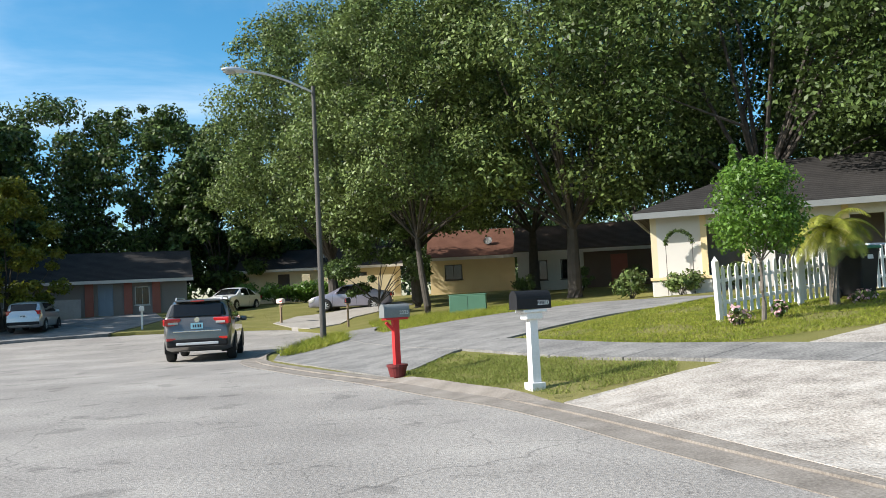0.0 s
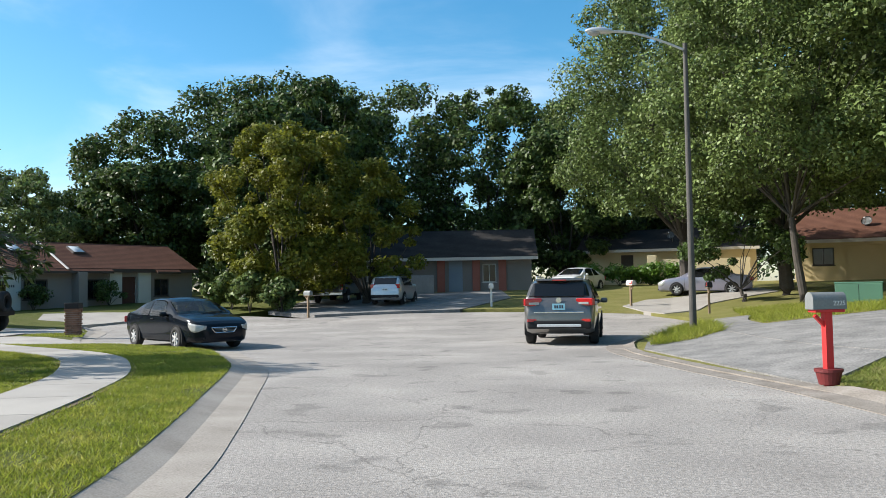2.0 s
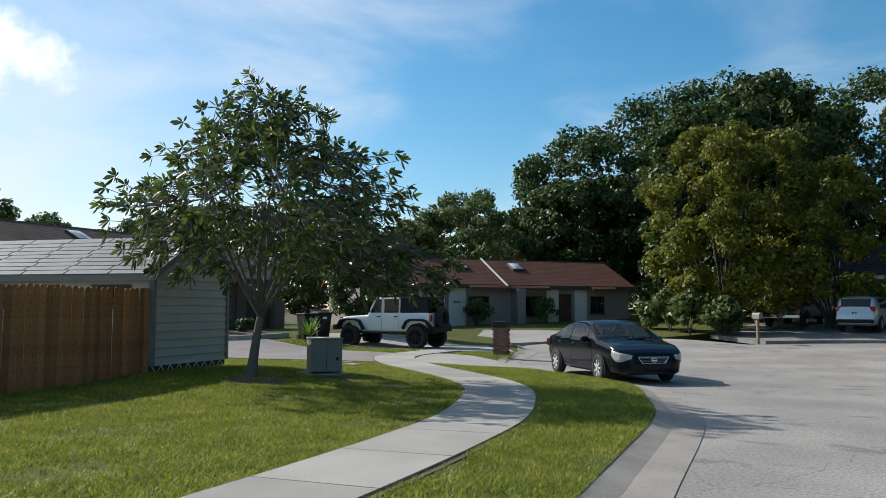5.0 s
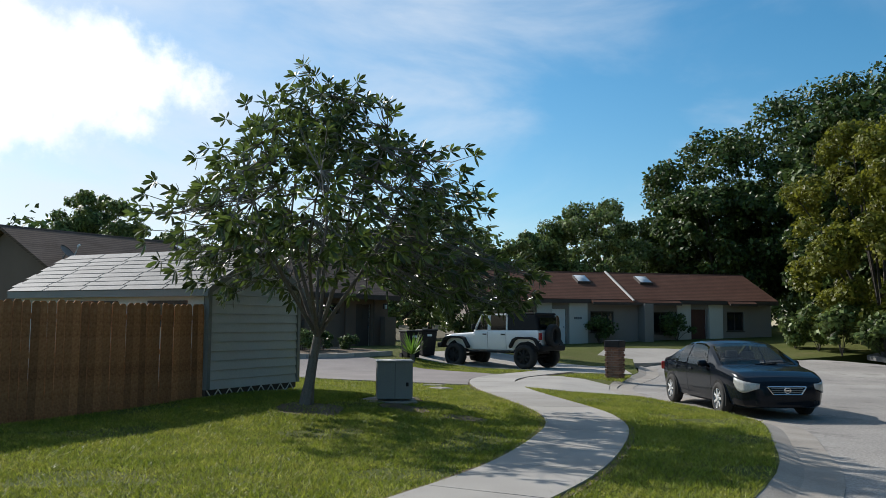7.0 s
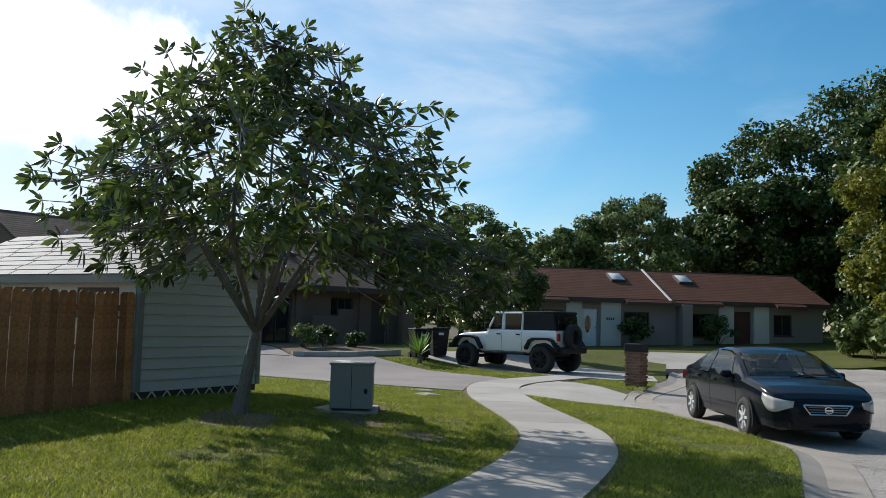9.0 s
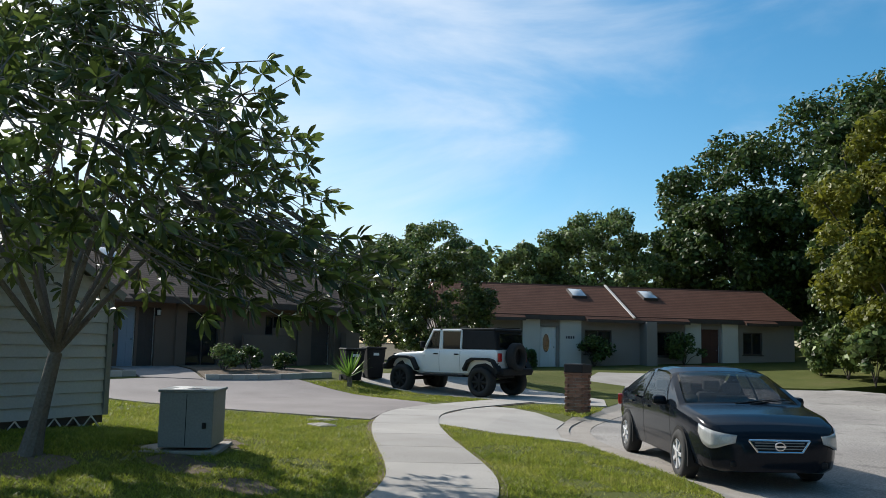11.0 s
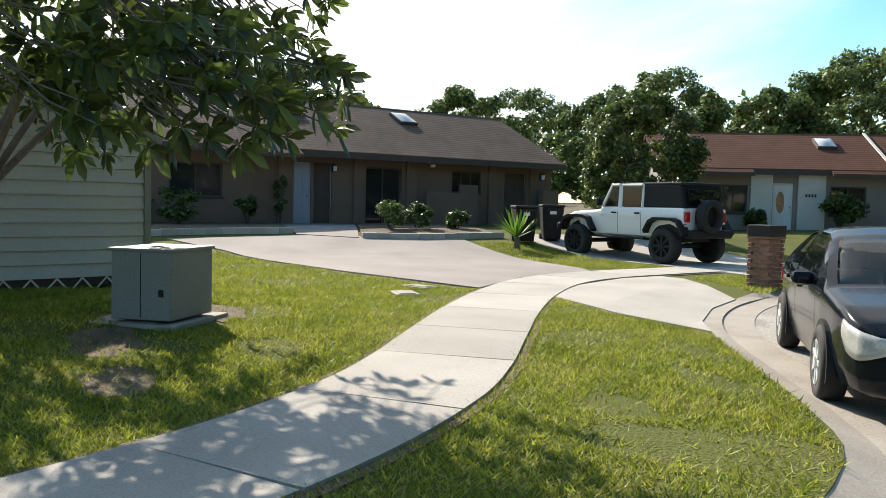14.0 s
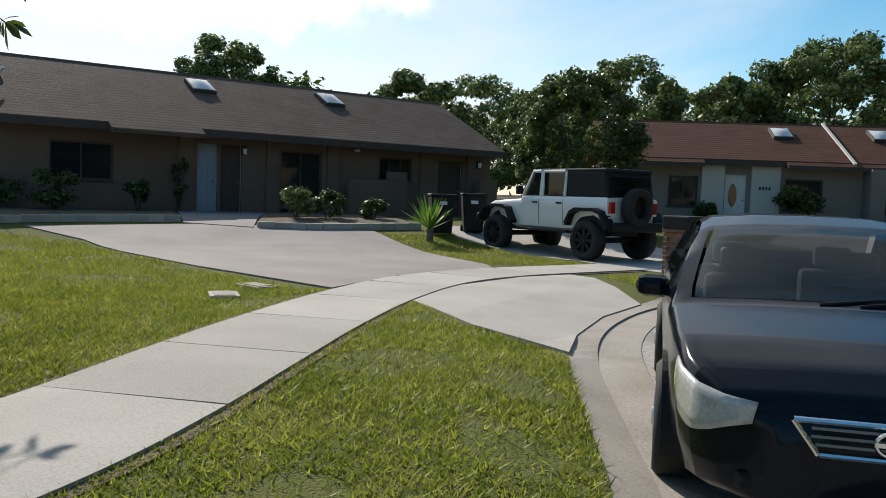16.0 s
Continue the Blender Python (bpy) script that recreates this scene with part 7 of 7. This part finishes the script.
# oaks over the lots beside the road
OAKS = (
    (12.5, 37.5, 17.5, 8.2, 31), (18.5, 31.5, 19.0, 8.5, 32), (6.0, 44.5, 16.0, 7.0, 33), (13.5, 50.0, 20.0, 8.5, 34), (24.5, 24.5, 18.0, 8.0, 35),
    (22.0, 43.0, 20.0, 9.0, 36), (30.0, 33.0, 19.0, 9.0, 37), (26.5, 13.5, 15.0, 6.5, 38))
for i, (x, y, h, r, s) in enumerate(OAKS):
    o = big_tree("oak_tree", "tall spreading live oak with dense green crown", x, y, h, r, s, 0.2, 52000, M_OAK_LIGHT if i in (0, 2, 3) else M_OAK, 0.33, 0.2, 230)
    if i == 2:
        moss(o, [(-1.5, -3.0, 7.5), (0.5, -3.4, 6.6), (-3, -2, 11), (2.0, -3.0, 8.4)], 5, 620)
big_tree("oak_tree", "oak with drooping light green crown reaching over the road", 1.6, 50.5, 18.5, 7.0, 41, 0.17, 80000, M_OAK_LIGHT, 0.34, 0.18, 200)
big_tree("oak_tree", "oak with light drooping foliage beside the street lamp", 5.9, 38.4, 16.0, 5.6, 42, 0.15, 70000, M_OAK_LIGHT, 0.17, 0.24, 160)
big_tree("spreading_shrub", "dark arching shrub with many stems", 4.0, 42.4, 4.6, 2.6, 43, 0.16, 9000, M_OAK, 0.1, 0.15, 26)
big_tree("yellowing_tree", "dense rounded tree with yellow-green crown down to the ground", -19.8, 45.6, 10.8, 4.5, 44, 0.2, 48000, M_YELLOWLEAF, 0.3, 0.02, 150)
big_tree("yellowing_tree", "low leafy tree with yellow-green foliage", -15.8, 47.4, 8.6, 3.4, 45, 0.2, 18000, M_YELLOWLEAF, 0.2, 0.02, 80)
BACK = ((-23.8, 57.6, 15.5, 5.6), (-33, 68, 19, 9.0), (-24, 71, 19, 8.5), (-41, 64, 15.5, 7), (-14, 72, 18, 6.5), (-5, 76, 17.5, 7.5), (4, 78, 19, 8), (-7, 67.5, 13, 5.0), (-38, 59, 10.5, 5), (-24.6, 53.2, 13.5, 4.8), (-24, 63, 15, 6), (14, 71, 18, 7.5), (25, 60, 18, 8), (34, 47, 18, 8))
for i, (x, y, h, r) in enumerate(BACK):
    big_tree("oak_tree", "tall dark oak at the back of the lots", x, y, h, r, 60 + i, 0.33, 30000, M_OAK, 0.35, 0.06, 170)
# lower trees beyond the bungalows
LOW = ((-46, 46, 8, 4), (-51, 40, 8, 4), (-55, 33, 8.5, 4), (-58, 26, 8, 4), (-62, 23, 11.4, 3.8), (-44, 52, 9.5, 4.5), (-48, 57, 11, 5), (-66, 12, 9, 4.5), (-70, 24, 10, 5), (-63, 40, 10, 5), (-58, 48, 11, 5), (-57, 2, 10, 4.5), (-62, -8, 10, 5))
for i, (x, y, h, r) in enumerate(LOW):
    big_tree("low_tree", "rounded mid-height tree behind the houses", x, y, h * 0.92, r, 80 + i, 0.24, 18000, M_OAK_LIGHT, 0.2, 0.08, 80)
big_tree("citrus_tree", "dense rounded dark green tree beside the driveway", -29.9, 30.7, 4.8, 1.9, 95, 0.12, 26000, M_BIGLEAF, 0.12, 0.1, 170)
# woods closing the place behind the houses
wood_c, wood_r = [], []
gw = np.random.default_rng(7)
for k in range(150):
    a = radians(-40 + 250 * k / 150)
    rad = 98 + gw.normal() * 7
    wx, wy = -5 + rad * math.cos(a), 25 + rad * math.sin(a)
    hh = 6 + 5 * gw.random()
    for j in range(2):
        wood_c.append((wx + gw.normal() * 2, wy + gw.normal() * 2, rise(wx, wy) + hh * (0.35 + 0.6 * j)))
        wood_r.append(3.6 + 1.6 * gw.random())
tagged(leaf_cloud("far_woods", wood_c, wood_r, 60000, 0.95, M_OAK, None, 8, 0.4), "distant dark green woods behind the houses", "woods", kind="stuff")

# young tree with bright leaves and a palm by the white fence
yt = big_tree("young_tree", "slim young tree with a bright green leafy crown", 9.56, 14.47, 2.95, 0.78, 101, 0.075, 9500, M_BRIGHTLEAF, 0.04, 0.42, 150, M_BARK_PALE)
for sx, sy, top in ((-0.3, 0.1, 3.2), (0.42, 0.15, 3.5)):
    part("shoot_stem", limb(bmesh.new(), [(sx * 0.6, sy, 2.2), (sx, sy, top)], [0.012, 0.005], 5), M_BARK_PALE, yt)
    leaf_cloud("shoot", [(sx, sy, 2.4 + (top - 2.4) * k / 9) for k in range(10)], [0.17 - 0.012 * k for k in range(10)], 420, 0.085, M_BRIGHTLEAF, yt, 190 + int(top * 10), 0.2)


def fan(name, label, x, y, trunk_h, fronds, length, seed, material, category="palm", leaflets=26, stiff=False):
    g = np.random.default_rng(seed)
    t = thing(name, label, category, x, y, rise(x, y) + 0.06)
    if trunk_h > 0.1:
        part("trunk", limb(bmesh.new(), [(0, 0, -0.1), (0.02, 0, trunk_h * 0.5), (0, 0, trunk_h)], [0.11, 0.085, 0.09], 9), M_BARK_PALE, t)
    for k in range(fronds):
        a = 2 * math.pi * k / fronds + g.normal() * 0.15
        el = 0.35 + 1.0 * g.random() if stiff else 0.1 + 1.15 * g.random()
        v, f = [], []
        L = length * (0.8 + 0.35 * g.random())
        p = np.array([0, 0, trunk_h])
        d = np.array([math.cos(a) * math.cos(el), math.sin(a) * math.cos(el), math.sin(el)])
        side = np.array([-math.sin(a), math.cos(a), 0])
        if stiff:
            w = 0.035
            q = p + d * L
            m = p + d * L * 0.5
            v = [p + side * w * 0.5, p - side * w * 0.5, m - side * w, q, m + side * w]
            f = [(0, 1, 2), (0, 2, 4), (4, 2, 3)]
            raw("leaf", v, f, material, t)
            continue
        for i in range(leaflets):
            q = p + d * L / leaflets
            d = d + np.array([0, 0, -0.075])
            d /= np.linalg.norm(d)
            ll = 0.42 * math.sin(math.pi * (0.12 + 0.85 * i / leaflets)) * length / 1.4
            for s in (-1, 1):
                tip = p + (side * s * 0.85 + d * 0.5 + np.array([0, 0, -0.25])) * ll
                n = len(v)
                v += [p, q, tip]
                f.append((n, n + 1, n + 2))
            n = len(v)
            v += [p + side * 0.012, p - side * 0.012, q]
            f.append((n, n + 1, n + 2))
            p = q
        raw("frond", v, f, material, t)
    return t


fan("pygmy_palm", "small palm with feathery yellow-green fronds", 11.75, 15.85, 1.5, 24, 1.1, 21, M_PALMLEAF, leaflets=34)
fan("yucca", "spiky green yucca beside the driveway", -26.9, 25.3, 0.35, 46, 0.85, 22, M_BRIGHTLEAF, "shrub", stiff=True)


def shrub(name, label, x, y, r, h, seed, material, leaf=0.1, count=1500, flowers=None):
    g = np.random.default_rng(seed)
    t = thing(name, label, "shrub", x, y, rise(x, y) + 0.06)
    cs, rs = blob_centres(g, (0, 0, h * 0.55), r * 0.8, 14, h * 0.45 / r)
    for c in cs[:7]:
        part("stem", limb(bmesh.new(), [(0, 0, -0.05), (c[0] * 0.4, c[1] * 0.4, c[2] * 0.55), c], [0.018, 0.013, 0.005], 5), M_BARK, t)
    leaf_cloud("foliage", cs, [q * 1.5 for q in rs], count, leaf, material, t, seed + 1, 0.2)
    if flowers:
        leaf_cloud("blossom", cs, [q * 1.6 for q in rs], 70, 0.09, flowers, t, seed + 2, 0.8)
    return t


for i, (x, y, r, h, m) in enumerate(((-30.3, 22.6, 0.6, 0.95, M_OAK_LIGHT), (-30.4, 23.5, 0.55, 0.9, M_OAK), (-30.7, 24.8, 0.45, 0.7, M_OAK), (-31.2, 16.6, 0.7, 1.2, M_OAK),
                                     (-32.0, 18.6, 0.4, 1.0, M_OAK), (-31.4, 15.2, 0.7, 1.0, M_OAK))):
    shrub("bed_shrub", "leafy shrub in the planting bed by the dark wall", x, y, r, h, 120 + i, m, 0.1, 1300)
pt = shrub("dark_trellis_plant", "dark climbing plant against the wall", -33.2, 19.7, 0.3, 1.9, 131, M_OAK, 0.1, 700)
for i, (x, y, r, h) in enumerate(((-31.9, 40.2, 0.9, 1.4), (-30.2, 44.2, 1.1, 1.5), (-33.4, 37.6, 0.5, 0.8))):
    shrub("dark_shrub", "dark rounded shrub before the grey house wall", x, y, r, h, 140 + i, M_OAK, 0.13, 2200)
for i, (x, y, r, h) in enumerate(((-22.6, 44.6, 1.0, 2.2), (-20.6, 42.9, 1.3, 2.4), (-18.6, 42.6, 1.2, 1.9), (-24.4, 45.6, 0.9, 1.5))):
    shrub("tangled_shrub", "tangled tropical shrub under the yellowing tree", x, y, r, h, 150 + i, M_OAK_LIGHT, 0.24, 2600)
for i, (x, y) in enumerate(((-4.6, 60.5), (-2.6, 61.0), (-0.6, 61.4), (1.2, 61.4))):
    shrub("hedge_bush", "bright green rough hedge bush before the cream house", x, y, 1.3, 1.5, 160 + i, M_BRIGHTLEAF, 0.2, 1800)
for i, (x, y, h) in enumerate(((13.2, 27.0, 0.8), (14.8, 26.0, 0.9), (12.0, 28.4, 1.0), (16.4, 25.6, 0.8), (15.2, 45.5, 1.4), (12.2, 46.5, 1.2), (17.6, 44.0, 1.3))):
    shrub("yard_shrub", "untrimmed green shrub along the house front", x, y, 0.7, h, 170 + i, M_OAK_LIGHT, 0.13, 1400)
shrub("flower_clump", "clump of pale pink blossoms at the tree's foot", 9.05, 14.35, 0.22, 0.4, 181, M_OAK_LIGHT, 0.07, 260, M_PINK)
shrub("flower_clump", "low pink and green flower clump", 9.95, 14.6, 0.2, 0.35, 182, M_BRIGHTLEAF, 0.07, 260, M_PINK)
shrub("flower_clump", "pink blossoms round the palm's foot", 12.25, 15.75, 0.3, 0.22, 183, M_OAK_LIGHT, 0.07, 260, M_PINK)
leaf_cloud("vine", arch_line, [0.1] * len(arch_line), 420, 0.09, M_OAK, va, 184, 0.1, label="thin dark leafy vine")


# ---- grass ----
def blades(name, poly, keep_out, density, h0, h1, material, seed, label, thin=()):
    g = np.random.default_rng(seed)
    xs, ys = [p[0] for p in poly], [p[1] for p in poly]
    area = (max(xs) - min(xs)) * (max(ys) - min(ys))
    n = int(area * density)
    px, py = g.uniform(min(xs), max(xs), n), g.uniform(min(ys), max(ys), n)
    ok = np.zeros(n, bool)

    def mask(q):
        m = np.zeros(n, bool)
        for (x0, y0), (x1, y1) in zip(q, q[1:] + q[:1]):
            if y0 == y1:
                continue
            c = ((y0 > py) != (y1 > py)) & (px < (x1 - x0) * (py - y0) / (y1 - y0) + x0)
            m ^= c
        return m

    ok = mask(poly)
    for q in keep_out:
        ok &= ~mask(q)
    for q in thin:
        ok &= ~(mask(q) & (g.random(n) < 0.8))
    # thinner where the turf is worn
    worn = np.sin(px * 1.7 + 0.6 * np.sin(py * 2.1)) * np.sin(py * 1.3 + np.sin(px * 1.1)) > 0.62
    ok &= ~(worn & (g.random(n) < 0.75))
    px, py = px[ok], py[ok]
    n = len(px)
    pz = np.array([rise(a, b) for a, b in zip(px, py)]) + 0.1
    a = g.uniform(0, 2 * math.pi, n)
    hh = g.uniform(h0, h1, n)
    w = 0.005 + 0.006 * g.random(n)
    lean = g.normal(size=(n, 2)) * hh[:, None] * 0.8
    dx, dy = np.cos(a) * w, np.sin(a) * w
    v = np.stack([np.stack([px - dx, py - dy, pz], 1), np.stack([px + dx, py + dy, pz], 1),
                  np.stack([px + lean[:, 0], py + lean[:, 1], pz + hh], 1)], 1).reshape(-1, 3)
    return tagged(raw(name, v, np.arange(n * 3).reshape(-1, 3), material), label, "grass", kind="stuff")


def band(line, w):
    l, r = [], []
    for i, p in enumerate(line):
        d = (Vector(line[min(i + 1, len(line) - 1)]) - Vector(line[max(i - 1, 0)])).normalized()
        l.append((p[0] - d.y * w, p[1] + d.x * w))
        r.append((p[0] + d.y * w, p[1] - d.x * w))
    return l + r[::-1]


WALK_BAND = band(WALK_L, 0.6)
PAD = [(-14.05, 16.45), (-14.5, 17.35), (-15.45, 16.85), (-15.0, 15.9)]


def blot(cx, cy, rx, ry, seed):
    """An uneven closed outline."""
    g = random.Random(seed)
    return [(cx + rx * g.uniform(0.65, 1.15) * math.cos(2 * math.pi * k / 13), cy + ry * g.uniform(0.65, 1.15) * math.sin(2 * math.pi * k / 13)) for k in range(13)]


SPARSE = [blot(-11.0, 19.75, 0.5, 0.3, 8), blot(-12.9, 21.6, 0.7, 0.25, 9), blot(-11.6, 20.95, 0.6, 0.25, 10), blot(-10.2, 19.6, 0.5, 0.3, 11), blot(-13.4, 17.6, 0.6, 0.3, 12)]
BARE = [blot(-15.3, 17.25, 0.6, 0.3, 2), blot(-13.6, 16.2, 0.7, 0.35, 3), blot(-12.3, 16.4, 0.5, 0.3, 5), blot(-14.1, 14.6, 0.8, 0.6, 6)]
for q in BARE:
    tagged(patch("bare_soil", q, 0.117, M_MULCH, 0.2, 0.04), "bare patch of soil and dead leaves in the lawn", "soil", kind="structure")
NEAR = [(-2.9, 7.7), (-3.8, 9.9), (-5.0, 12.6), (-6.7, 16.3), (-8.2, 18.55), (-9.6, 20.4), (-10.75, 21.1), (-11.95, 21.62), (-13.8, 22.4), (-15.5, 22.15), (-17.6, 22.1),
        (-18.5, 21.2), (-18.2, 17.0), (-16.8, 13.6), (-14.5, 7.4), (-9.0, 4.4), (-3.0, 4.2), (-1.9, 4.4)]
MID = [(-18.3, 21.0), (-26.2, 17.6), (-28.0, 14.0), (-18.6, 16.0), (-17.8, 16.0), (-18.0, 17.0)]
blades("grass", NEAR, [WALK_BAND, PAD, APRON1], 2800, 0.022, 0.062, M_BLADE, 1, "short green lawn grass blades", BARE + SPARSE)
blades("grass", MID, [WALK_BAND], 900, 0.04, 0.09, M_BLADE, 2, "lawn grass farther from the walk")
blades("grass", [(-27.9, 24.4), (-22.5, 25.1), (-22.4, 26.3), (-22.2, 27.5), (-28, 26.1)], [WALK_BAND], 900, 0.04, 0.09, M_BLADE, 3, "grass strip between the driveways")
blades("grass", [(-17.5, 25.9), (-20.2, 26.3), (-20.6, 27.8), (-19.2, 28.2)], [WALK_BAND], 900, 0.04, 0.1, M_BLADE, 4, "grass round the brick pillar")
blades("grass", [(4.0, 12.5), (3.1, 15.1), (4.3, 17.2), (6.8, 11.6), (6.5, 10.9), (4.8, 10.7)], [band(WALK_R, 0.6)], 1500, 0.02, 0.05, M_BLADE_DRY, 5, "sparse dry grass of the verge")
blades("grass", [(7.6, 12.6), (5.8, 17.8), (9, 20.2), (12, 22), (14, 16), (10.1, 12)], [band(WALK_R, 0.6)], 1000, 0.02, 0.05, M_BLADE, 6, "dry sunlit lawn grass behind the walk")
blades("grass", [(0.5, 22.6), (0.7, 26.2), (1.4, 30), (2.2, 29.4), (2.3, 25.5), (1.6, 23.6)], [], 900, 0.08, 0.3, M_BLADE, 7, "tall unmown grass round the lamp pole")
blades("grass", [(3.4, 27.2), (4.6, 27.6), (10.5, 29.0), (10.0, 36.0), (3.2, 38.0)], [band(WALK_R, 0.6)], 220, 0.08, 0.2, M_BLADE, 8, "rough grass round the transformer box")
